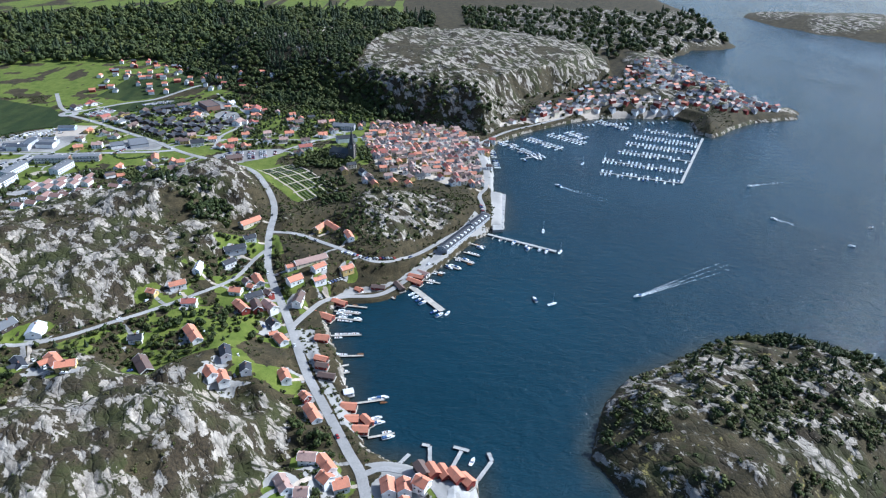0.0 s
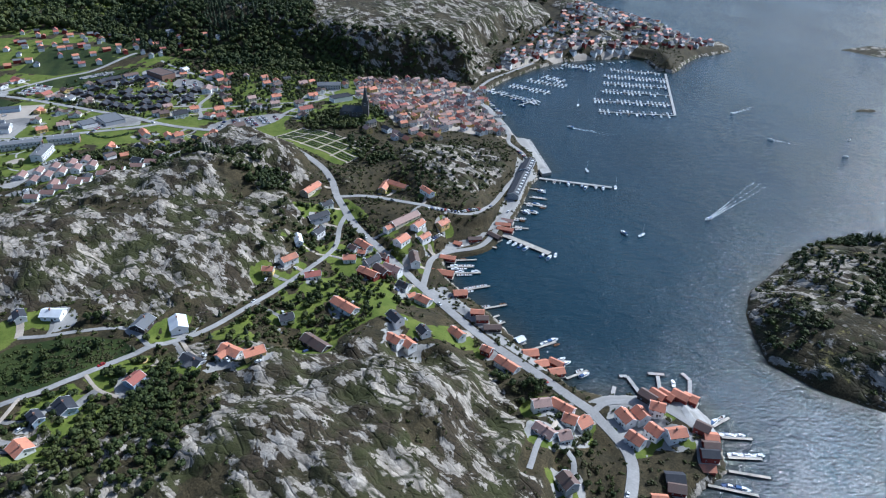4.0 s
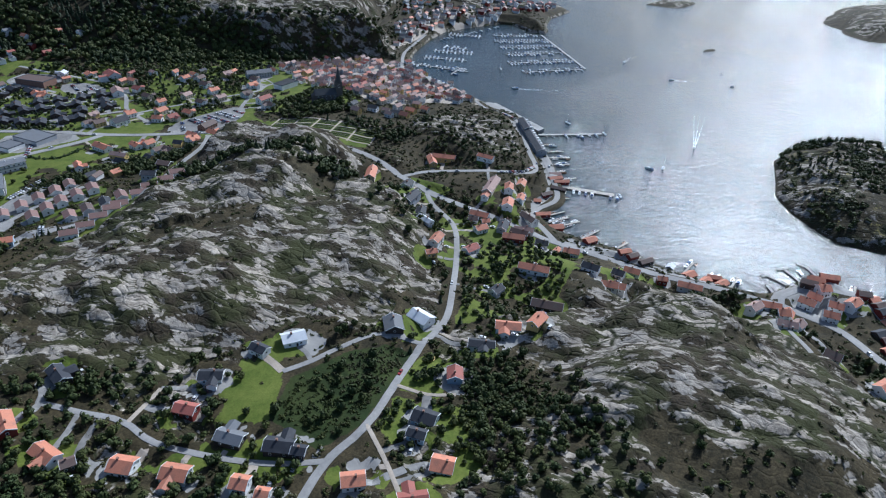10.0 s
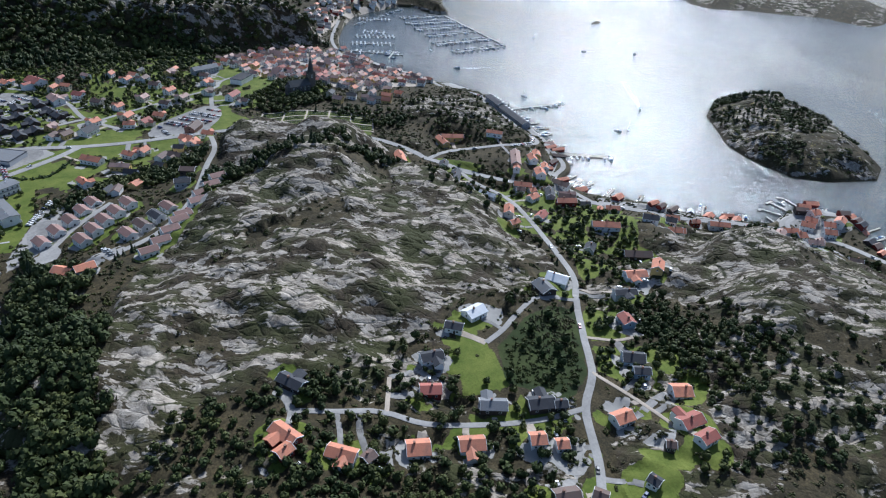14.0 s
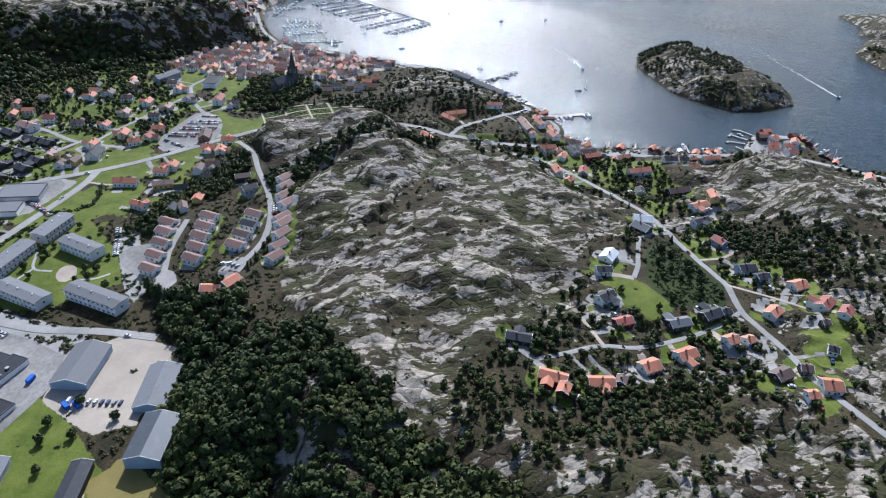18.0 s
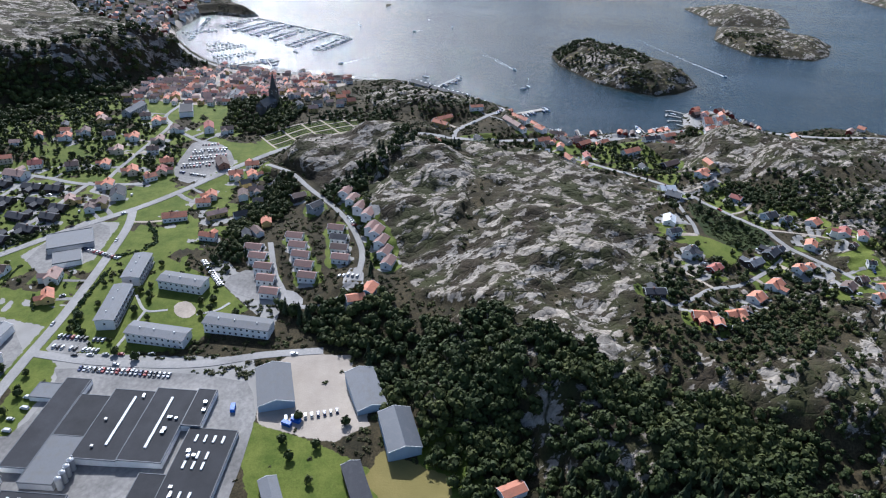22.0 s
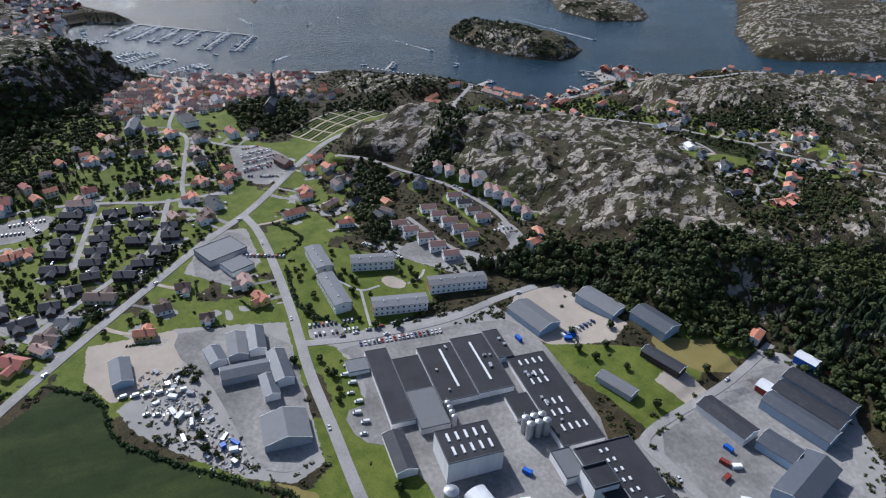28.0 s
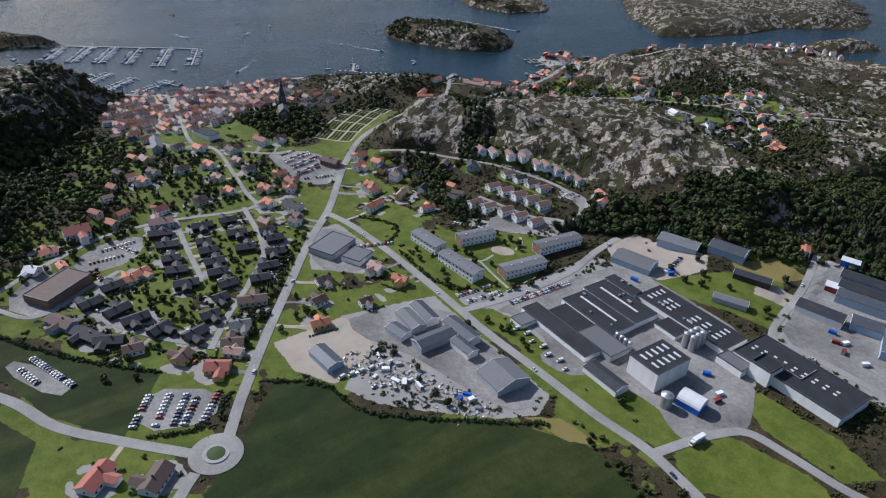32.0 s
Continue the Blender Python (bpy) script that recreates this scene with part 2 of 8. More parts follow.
def land_mat():
    """Bare granite with heath in the cracks, turf, fields, gravel and forest floor, laid out by the plan's covers."""
    m, nt, b = mat("land", 0.92, 0, 0.2)
    at = nt.nodes.new("ShaderNodeAttribute")
    at.attribute_name = "cover"
    at2 = nt.nodes.new("ShaderNodeAttribute")
    at2.attribute_name = "cover_b"
    s1 = nt.nodes.new("ShaderNodeSeparateColor")
    s2 = nt.nodes.new("ShaderNodeSeparateColor")
    nt.links.new(at.outputs["Color"], s1.inputs[0])
    nt.links.new(at2.outputs["Color"], s2.inputs[0])
    # rock: long slabs parted by joints, dark heath in the cracks and hollows
    warp = nt.nodes.new("ShaderNodeTexNoise")
    warp.inputs["Scale"].default_value, warp.inputs["Detail"].default_value = 0.13, 6
    nt.links.new(coords(nt), warp.inputs["Vector"])
    big = nt.nodes.new("ShaderNodeVectorMath")
    big.operation = 'SCALE'
    big.inputs["Scale"].default_value = 3.5
    nt.links.new(warp.outputs["Color"], big.inputs[0])
    addv = nt.nodes.new("ShaderNodeVectorMath")
    nt.links.new(coords(nt), addv.inputs[0])
    nt.links.new(big.outputs[0], addv.inputs[1])

    def along(turn, length, width):
        mp = nt.nodes.new("ShaderNodeMapping")
        mp.vector_type = 'TEXTURE'
        mp.inputs["Rotation"].default_value = (0, 0, radians(turn))
        mp.inputs["Scale"].default_value = (length, width, width * 1.5)
        nt.links.new(addv.outputs[0], mp.inputs["Vector"])
        return mp.outputs[0]

    def cells(vec, feature):
        vo = nt.nodes.new("ShaderNodeTexVoronoi")
        vo.feature = feature
        vo.inputs["Scale"].default_value = 1.0
        nt.links.new(vec, vo.inputs["Vector"])
        return vo
    slabs = along(-58, 6.5, 4.2)
    edge_d = cells(slabs, 'DISTANCE_TO_EDGE').outputs["Distance"]
    tone = cells(slabs, 'F1').outputs["Color"]
    block_d = cells(along(-30, 26.0, 14.0), 'DISTANCE_TO_EDGE').outputs["Distance"]
    grain = noise_tex(nt, coords(nt), 0.9, 6, 0.68)
    strata = noise_tex(nt, along(-58, 4.6, 3.0), 1.0, 7, 0.66)
    crack = noise_tex(nt, along(-56, 13.0, 6.6), 1.0, 9, 0.66)
    lichen = noise_tex(nt, coords(nt), 0.045, 5, 0.6)
    rock = ramp(nt, strata, (0.30, (0.12, 0.103, 0.084)), (0.42, (0.25, 0.222, 0.187)), (0.55, (0.36, 0.325, 0.278)), (0.75, (0.46, 0.42, 0.365)))
    rock = mix(nt, 1.0, rock, ramp(nt, tone, (0.0, 0.74), (1.0, 1.18)), "MULTIPLY")
    rock = mix(nt, 1.0, rock, ramp(nt, grain, (0.3, 0.72), (0.7, 1.14)), "MULTIPLY")
    rock = mix(nt, 1.0, rock, ramp(nt, lichen, (0.3, (0.84, 0.85, 0.86)), (0.7, (1.1, 1.05, 0.98))), "MULTIPLY")
    heath = mix(nt, ramp(nt, grain, (0.35, 0.0), (0.65, 1.0)), (0.016, 0.013, 0.008), (0.056, 0.042, 0.024))
    heath = mix(nt, ramp(nt, lichen, (0.42, 0.0), (0.58, 1.0)), heath, mix(nt, grain, (0.016, 0.019, 0.006), (0.058, 0.058, 0.020)))
    in_crack = ramp(nt, crack, (0.508, 1.0), (0.524, 0.0))
    wide = nt.nodes.new("ShaderNodeMath")
    wide.operation = 'MULTIPLY_ADD'
    wide.inputs[1].default_value, wide.inputs[2].default_value = -0.28, 0.13
    nt.links.new(crack, wide.inputs[0])
    joint = nt.nodes.new("ShaderNodeMath")
    joint.operation = 'SUBTRACT'
    nt.links.new(edge_d, joint.inputs[0])
    nt.links.new(wide.outputs[0], joint.inputs[1])
    lines = mix(nt, 1.0, ramp(nt, joint.outputs[0], (0.02, 0.95), (0.07, 0.0)), ramp(nt, noise_tex(nt, coords(nt), 0.09, 5, 0.6), (0.4, 0.1), (0.58, 1.0)), "MULTIPLY")
    rock = mix(nt, lines, rock, (0.04, 0.034, 0.022))
    cleft = mix(nt, 1.0, ramp(nt, block_d, (0.015, 1.0), (0.05, 0.0)), ramp(nt, lichen, (0.44, 0.0), (0.54, 1.0)), "MULTIPLY")
    rock = mix(nt, cleft, rock, (0.03, 0.032, 0.014))
    rock = mix(nt, in_crack, rock, heath)
    # the rest
    mott = noise_tex(nt, coords(nt), 0.11, 8, 0.7)
    fine = noise_tex(nt, coords(nt), 1.3, 5, 0.6)
    scrub = mix(nt, ramp(nt, mott, (0.35, 0.0), (0.65, 1.0)), (0.024, 0.021, 0.010), (0.070, 0.054, 0.026))
    scrub = mix(nt, 1.0, scrub, ramp(nt, fine, (0.3, 0.35), (0.7, 1.4)), "MULTIPLY")
    lawn = mix(nt, ramp(nt, mott, (0.35, 0.0), (0.65, 1.0)), (0.068, 0.098, 0.012), (0.135, 0.155, 0.028))
    lawn = mix(nt, 1.0, lawn, ramp(nt, fine, (0.3, 0.8), (0.7, 1.1)), "MULTIPLY")
    field = mix(nt, ramp(nt, noise_tex(nt, coords(nt, (1, 0.2, 1), 20), 0.08, 4), (0.4, 0.0), (0.62, 1.0)), (0.017, 0.029, 0.006), (0.036, 0.048, 0.011))
    field = mix(nt, 1.0, field, ramp(nt, mott, (0.3, 0.72), (0.7, 1.25)), "MULTIPLY")
    field = mix(nt, 1.0, field, ramp(nt, fine, (0.3, 0.8), (0.7, 1.15)), "MULTIPLY")
    grav = mix(nt, mott, (0.26, 0.22, 0.18), (0.46, 0.40, 0.33))
    dry = mix(nt, mott, (0.14, 0.12, 0.035), (0.26, 0.21, 0.075))
    wob = noise_tex(nt, coords(nt), 0.35, 4)

    def edge(sock):
        a = nt.nodes.new("ShaderNodeMath")
        a.operation = 'ADD'
        nt.links.new(sock, a.inputs[0])
        nt.links.new(wob, a.inputs[1])
        return ramp(nt, a.outputs[0], (0.90, 0.0), (1.04, 1.0))
    c = mix(nt, edge(s1.outputs[0]), scrub, rock)
    c = mix(nt, edge(s1.outputs[1]), c, lawn)
    c = mix(nt, edge(s1.outputs[2]), c, field)
    c = mix(nt, edge(s2.outputs[0]), c, grav)
    c = mix(nt, edge(s2.outputs[1]), c, dry)
    c = mix(nt, edge(s2.outputs[2]), c, mix(nt, mott, (0.20, 0.19, 0.175), (0.36, 0.345, 0.32)))
    nt.links.new(c, b.inputs["Base Color"])
    h = nt.nodes.new("ShaderNodeMath")
    h.operation = 'MULTIPLY_ADD'
    h.inputs[1].default_value = 0.5
    nt.links.new(ramp(nt, edge_d, (0.0, 0.0), (0.12, 0.7), (0.4, 1.0)), h.inputs[0])
    nt.links.new(strata, h.inputs[2])
    hm = nt.nodes.new("ShaderNodeMath")
    hm.operation = 'MULTIPLY_ADD'
    hm.inputs[1].default_value = 0.12
    nt.links.new(fine, hm.inputs[0])
    hr = nt.nodes.new("ShaderNodeMath")
    hr.operation = 'MULTIPLY'
    nt.links.new(h.outputs[0], hr.inputs[0])
    nt.links.new(s1.outputs[0], hr.inputs[1])
    nt.links.new(hr.outputs[0], hm.inputs[2])
    bump(nt, b, hm.outputs[0], 0.8, 1.1)
    return m


M["land"] = land_mat()

# spot heights of the hills: x, y, reach, height
VALLEY = [(-314, 542, 40, 7.0), (-392, 556, 40, 5.6), (-368, 589, 40, 4.7), (-423, 615, 40, 4.7), (-372, 659, 40, 4.7), (-288, 656, 40, 4.7), (-248, 626, 40, 5.6), (-225, 727, 50, 2.8), (-353, 686, 40, 4.2), (-391, 481, 40, 7.5), (-404, 441, 25, 10.3), (-427, 434, 25, 9.4), (-426, 391, 25, 11.3), (-483, 423, 40, 6.6), (-526, 488, 50, 5.6), (-526, 601, 60, 3.8), (-329, 752, 60, 3.3), (-432, 714, 60, 3.3), (-349, 498, 25, 7.5)]
PLATEAU = [(-329, 452, 22, 16.9), (-282, 498, 25, 13.2), (-247, 440, 22, 26.3), (-199, 443, 20, 34.8), (-221, 436, 20, 32.0), (-184, 509, 15, 26.3), (-161, 467, 18, 34.8), (-154, 444, 12, 20.7), (-120, 448, 15, 16.9), (-237, 480, 18, 16.9), (-203, 370, 25, 28.2), (-221, 359, 25, 29.1), (-287, 353, 30, 32.9)]
VILLAGE = [(-298, 325, 25, 26.3), (-347, 385, 25, 28.2), (-378, 380, 25, 31.0), (-363, 313, 25, 31.0), (-416, 358, 22, 27.3), (-384, 279, 25, 34.8), (-395, 417, 20, 20.7), (-336, 287, 22, 26.3), (-311, 266, 22, 26.3), (-281, 248, 22, 26.3), (-252, 304, 22, 26.3), (-220, 292, 18, 24.4), (-214, 278, 18, 20.7), (-231, 258, 18, 24.4), (-246, 308, 15, 28.2), (-199, 289, 15, 19.7)]
TOWN = [(-171, 399, 20, 23.5), (-142, 431, 12, 12.2), (-119, 420, 12, 12.7), (-90, 431, 12, 9.4), (-127, 376, 14, 8.5), (-131, 338, 16, 11.3), (-84, 319, 14, 3.0), (-54, 434, 14, 18.8), (-38, 464, 16, 17.9), (-18, 470, 14, 11.3), (-110, 480, 16, 10.9), (-124, 511, 18, 13.2), (-104, 550, 14, 13.2), (-53, 582, 16, 13.2), (-82, 575, 14, 15.0), (-142, 575, 22, 8.9), (13, 573, 18, 4.7), (-14, 526, 18, 8.5), (31, 449, 12, 2.3), (50, 518, 12, 2.1), (0, 413, 12, 2.8), (-185, 252, 14, 23.5), (-170, 204, 16, 36.7)]
EAST_HILL = [(-116, 219, 16, 32.0), (-131, 233, 14, 32.9), (-157, 167, 18, 35.7), (-170, 177, 16, 35.7), (-91, 197, 14, 19.7), (-132, 258, 14, 21.6), (-276, 204, 20, 32.9), (-203, 250, 14, 25.4), (-170, 249, 12, 29.1), (-88, 211, 10, 16.9), (-150, 282, 16, 13.2), (-103, 253, 12, 11.3), (-75, 225, 10, 4.7), (-65, 263, 14, 2.3), (-159, 319, 18, 15.0), (-56, 178, 14, 3.8)]
SOUTH = [(-37, 202, 12, 2.3), (-70, 141, 18, 11.3), (-225, 188, 25, 32.0), (-225, 131, 30, 32.0), (-310, 197, 30, 32.0), (-112, 112, 25, 23.5), (-62, 42, 30, 14.1), (-150, 37, 50, 20.7), (-263, 56, 60, 23.5), (-394, 188, 50, 31.0), (-451, 310, 40, 22.6), (-507, 310, 50, 16.9)]
NORTH_TOWN = [(-56, 639, 22, 7.5), (-28, 620, 22, 5.6), (0, 670, 25, 5.0), (56, 639, 12, 3.6), (122, 695, 20, 4.5), (159, 752, 22, 8), (216, 780, 30, 12), (292, 772, 30, 9), (188, 714, 25, 4), (-141, 648, 25, 7.5), (-131, 695, 25, 8), (-178, 733, 30, 9), (-206, 808, 50, 10), (300, 850, 50, 17), (350, 950, 60, 13), (265, 960, 60, 22), (400, 800, 30, 4), (-300, 900, 80, 12)]
SPOTS = VALLEY + PLATEAU + VILLAGE + TOWN + EAST_HILL + SOUTH + NORTH_TOWN

# ---- the land: coast, hills, covers ----
COAST_BAY = [(-41, 154), (-19, 171), (-1, 178), (6, 191), (9, 203), (7, 218), (-17, 225), (-28, 227), (-40, 235), (-47, 253), (-53, 274),
             (-58, 297), (-65, 314), (-71, 333), (-69, 352), (-59, 365), (-47, 369), (-31, 378), (-17, 384), (0, 408), (16, 435), (29, 449), (33, 461),
             (44, 461), (51, 525), (40, 531), (47, 576), (46, 621), (55, 654), (71, 673), (95, 697), (136, 727), (179, 751), (213, 755), (271, 754)]
COAST_NORTH = [(285, 740), (276, 700), (290, 687), (304, 697), (320, 715), (358, 744), (419, 763), (434, 799), (397, 834), (379, 860), (372, 984), (360, 1079),
               (439, 1176), (527, 1210), (559, 1386), (563, 1492), (600, 2600), (-4200, 2600), (-4200, -700)]
COAST_SOUTH = [(-700, -330), (-330, -115), (-241, -87), (-195, -77), (-134, -94), (-101, -28), (-83, 4), (-74, 26), (-59, 55), (-36, 95), (-34, 130)]
MAINLAND = COAST_BAY + COAST_NORTH + COAST_SOUTH
ISLES = {
    "bay": ([(68, 254), (75, 268), (90, 285), (115, 298), (147, 316), (185, 321), (222, 305), (236, 281), (229, 252), (203, 224), (163, 200), (127, 179), (99, 180), (72, 205), (59, 230)], 14.5, 42),
    "south": ([(250, -190), (150, -95), (98, -73), (43, -35), (15, -70), (-6, -173), (0, -283), (-66, -403), (60, -620), (420, -500), (380, -300)], 15, 60),
    "small": ([(320, 95), (290, 88), (245, 70), (238, 0), (268, -30), (330, -60), (380, -20), (400, 30), (395, 67)], 9, 40),
    "behind": ([(405, 78), (450, 62), (520, 80), (570, 0), (510, -70), (425, -45), (418, 30)], 9, 40),
    "east": ([(717, 540), (664, 458), (706, 387), (742, 315), (738, 240), (900, 200), (1050, 400), (880, 580)], 17, 70),
    "near": ([(-94, -187), (-123, -178), (-156, -258), (-110, -300), (-78, -225)], 9, 25),
    "skerry": ([(575, 746), (588, 705), (640, 705), (666, 724), (620, 750)], 4, 14),
    "rock": ([(398, 536), (408, 529), (421, 531), (412, 538)], 1.5, 6),
    "far": ([(700, 1600), (735, 1420), (845, 1290), (1100, 1180), (1300, 1300), (1000, 1600)], 22, 90),
    "outer": ([(640, -300), (560, -420), (620, -700), (900, -700), (1000, -450), (820, -280)], 15, 80),
}


def smooth(x, a, b):
    t = np.clip((x - a) / (b - a), 0, 1)
    return t * t * (3 - 2 * t)


def inside(poly, x, y):
    r = np.zeros(x.shape, bool)
    n = len(poly)
    for i in range(n):
        (x0, y0), (x1, y1) = poly[i], poly[(i + 1) % n]
        if y0 == y1:
            continue
        r ^= ((y0 > y) != (y1 > y)) & (x < (x1 - x0) * (y - y0) / (y1 - y0) + x0)
    return r


def line_dist(line, x, y, closed=False):
    d = np.full(x.shape, 1e9)
    n = len(line)
    for i in range(n if closed else n - 1):
        (x0, y0), (x1, y1) = line[i], line[(i + 1) % n]
        dx, dy = x1 - x0, y1 - y0
        t = np.clip(((x - x0) * dx + (y - y0) * dy) / (dx * dx + dy * dy + 1e-9), 0, 1)
        d = np.minimum(d, (x - x0 - t * dx) ** 2 + (y - y0 - t * dy) ** 2)
    return np.sqrt(d)


def signed(poly, x, y):
    """Metres inside the outline; negative outside."""
    return np.where(inside(poly, x, y), 1, -1) * line_dist(poly, x, y, True)


def value_noise(x, y, size, seed):
    """Smooth noise in 0..1 on cells of that size."""
    gx, gy = x / size + seed * 17.3, y / size + seed * 9.1
    ix, iy = np.floor(gx), np.floor(gy)
    fx, fy = gx - ix, gy - iy
    fx, fy = fx * fx * (3 - 2 * fx), fy * fy * (3 - 2 * fy)

    def h(a, b):
        v = np.sin(a * 127.1 + b * 311.7 + seed * 74.7) * 43758.5453
        return v - np.floor(v)
    return (h(ix, iy) * (1 - fx) + h(ix + 1, iy) * fx) * (1 - fy) + (h(ix, iy + 1) * (1 - fx) + h(ix + 1, iy + 1) * fx) * fy


def fbm(x, y, size, seed, octaves=4):
    s, a, t = 0, 0.5, 0
    for o in range(octaves):
        s = s + a * value_noise(x, y, size / 2 ** o, seed + o)
        t += a
        a *= 0.55
    return s / t


def spot_height(x, y):
    num, den = np.zeros(x.shape), np.zeros(x.shape)
    for sx, sy, r, h in SPOTS:
        w = 1 / (((x - sx) ** 2 + (y - sy) ** 2) / (r * r) + 0.15) ** 2
        num += w * h
        den += w
    return num / den


# covers: outlines on the plan
ROCK = {
    "plateau": [(-223, 454), (-192, 425), (-171, 386), (-176, 345), (-202, 320), (-249, 313), (-286, 314), (-309, 322), (-345, 340), (-370, 352), (-375, 376), (-350, 400), (-330, 430), (-298, 451), (-237, 476)],
    "east": [(-190, 262), (-165, 266), (-141, 268), (-106, 262), (-78, 258), (-72, 225), (-78, 190), (-88, 150), (-109, 130), (-161, 140), (-206, 160), (-200, 206)],
    "cemetery": [(-224, 520), (-190, 528), (-160, 515), (-140, 470), (-150, 452), (-178, 455), (-210, 470)],
    "town": [(-65, 490), (-30, 505), (-8, 500), (10, 472), (0, 445), (-34, 408), (-60, 415)],
    "north": [(-70, 745), (-40, 712), (-14, 704), (22, 690), (48, 668), (64, 690), (76, 712), (104, 782), (150, 830), (230, 900), (240, 980), (100, 1090), (-60, 1080), (-90, 900), (-95, 800)],
    "point": [(260, 800), (330, 770), (430, 775), (420, 810), (380, 860), (260, 870)],
    "east_low": [(-228, 190), (-190, 205), (-110, 190), (-95, 135), (-150, 100), (-240, 130)],
    "beyond": [(120, 1100), (360, 1050), (430, 1180), (520, 1210), (555, 1480), (100, 1500)],
    "headland": [(290, 880), (370, 870), (360, 1000), (330, 1060), (270, 1000)],
    "patch_a": [(-398, 368), (-404, 353), (-420, 346), (-428, 354), (-427, 366), (-411, 368)],
    "patch_b": [(-409, 387), (-410, 376), (-423, 373), (-425, 380), (-420, 386)],
    "patch_c": [(-371, 361), (-362, 344), (-381, 334), (-385, 342)],
    "slab": [(-374, 280), (-358, 261), (-348, 230), (-404, 240), (-405, 270), (-394, 281)],
    "track_scree": [(-390, 329), (-374, 321), (-390, 306), (-394, 292), (-404, 296), (-400, 324)],
    "east_front": [(-190, 252), (-160, 250), (-124, 224), (-93, 177), (-120, 140), (-229, 146), (-262, 172), (-282, 198), (-256, 212), (-222, 226)],
    "front_low": [(-300, 214), (-330, 216), (-352, 232), (-360, 262), (-380, 282), (-404, 288), (-420, 250), (-380, 190), (-300, 170)],
    "coast": [(-250, 60), (-120, 110), (-60, 90), (-90, 10), (-250, -60)],
}
LAWN = {
    "green": [(-305, 594), (-295, 567), (-314, 533), (-335, 512), (-364, 531), (-372, 562), (-366, 590)],
    "corner": [(-262, 595), (-276, 560), (-296, 566), (-304, 592)],
    "barn_plot": [(-209, 291), (-200, 286), (-215, 276), (-223, 283)],
    "red_house_plot": [(-210, 274), (-203, 260), (-231, 249), (-239, 260)],
    "blue_house_plot": [(-244, 257), (-239, 250), (-257, 240), (-257, 250)],
    "east_plot": [(-228, 241), (-224, 232), (-240, 226), (-245, 233)],
    "hollow_plot": [(-290, 289), (-271, 287), (-284, 272), (-298, 282)],
    "ring_plot": [(-239, 263), (-223, 271), (-205, 274), (-217, 259), (-231, 253)],
    "dark_plot": [(-243, 234), (-231, 245), (-226, 238), (-239, 226)],
    "barn_lawn": [(-222, 288), (-211, 296), (-204, 288), (-218, 282)],
    "corner_plot": [(-255, 248), (-243, 259), (-238, 253), (-249, 245)],
    "meadow": [(-292, 295), (-272, 301), (-268, 292), (-285, 276), (-291, 279)],
    "slope_plot": [(-196, 282), (-178, 304), (-160, 300), (-176, 274)],
    "gardens_shore": [(-165, 325), (-150, 270), (-110, 290), (-90, 350), (-115, 420), (-150, 400), (-150, 345)],
    "gardens_old": [(-140, 640), (-205, 610), (-215, 640), (-200, 690), (-160, 690)],
    "estate_green": [(-262, 712), (-290, 700), (-318, 706), (-300, 728), (-270, 740), (-255, 728)],
    "estate_north": [(-215, 656), (-240, 656), (-245, 684), (-214, 682)],
    "estate_mid": [(-250, 656), (-285, 672), (-300, 690), (-284, 690), (-250, 684)],
    "estate_west": [(-215, 695), (-250, 696), (-246, 720), (-216, 704)],
    "estate_south": [(-300, 752), (-330, 728), (-342, 712), (-330, 712), (-296, 742)],
    "bank": [(-442, 582), (-458, 572), (-480, 562), (-482, 578), (-459, 586)],
    "entrance": [(-382, 586), (-387, 575), (-413, 575), (-416, 583), (-404, 587)],
    "slope": [(-400, 500), (-440, 480), (-470, 470), (-440, 430), (-425, 440), (-410, 470)],
    "cemetery": [(-130, 561), (-101, 520), (-92, 495), (-112, 478), (-150, 520), (-171, 543), (-170, 561)],
    "south": [(-483, 517), (-520, 514), (-538, 519), (-531, 533), (-499, 534), (-490, 530)],
    "south_b": [(-491, 571), (-494, 549), (-504, 546), (-522, 541), (-560, 545), (-540, 580), (-510, 576)],
    "villa_green": [(-178, 704), (-172, 685), (-190, 677), (-201, 683), (-196, 705)],
    "crossing_green": [(-264, 594), (-264, 564), (-280, 565), (-286, 588)],
    "crossing_hedged": [(-236, 591), (-238, 574), (-247, 577), (-245, 594)],
    "crossing_back": [(-253, 566), (-277, 556), (-289, 561), (-276, 568)],
    "works_verge": [(-379, 587), (-377, 576), (-390, 575), (-410, 577), (-411, 586)],
    "works_low": [(-429, 583), (-430, 577), (-435, 574), (-456, 574), (-456, 563), (-466, 563), (-462, 582)],
    "mown_slope": [(-406, 428), (-409, 414), (-436, 398), (-440, 410), (-425, 426)],
    "triangle": [(-370, 592), (-350, 592), (-330, 640), (-345, 650)],
}
FIELD = {
    "barley": [(-372, 688), (-385, 673), (-409, 664), (-445, 618), (-469, 600), (-500, 598), (-560, 640), (-520, 780), (-430, 745), (-398, 712)],
    "thicket": [(-268, 286), (-245, 287), (-228, 284), (-223, 275), (-261, 253), (-277, 252), (-283, 274)],
    "west": [(-284, 785), (-320, 752), (-343, 727), (-374, 748), (-347, 770), (-311, 785)],
    "far_a": [(-330, 830), (-290, 815), (-270, 870), (-330, 900)],
    "far_b": [(-400, 790), (-360, 775), (-300, 810), (-380, 880)],
}
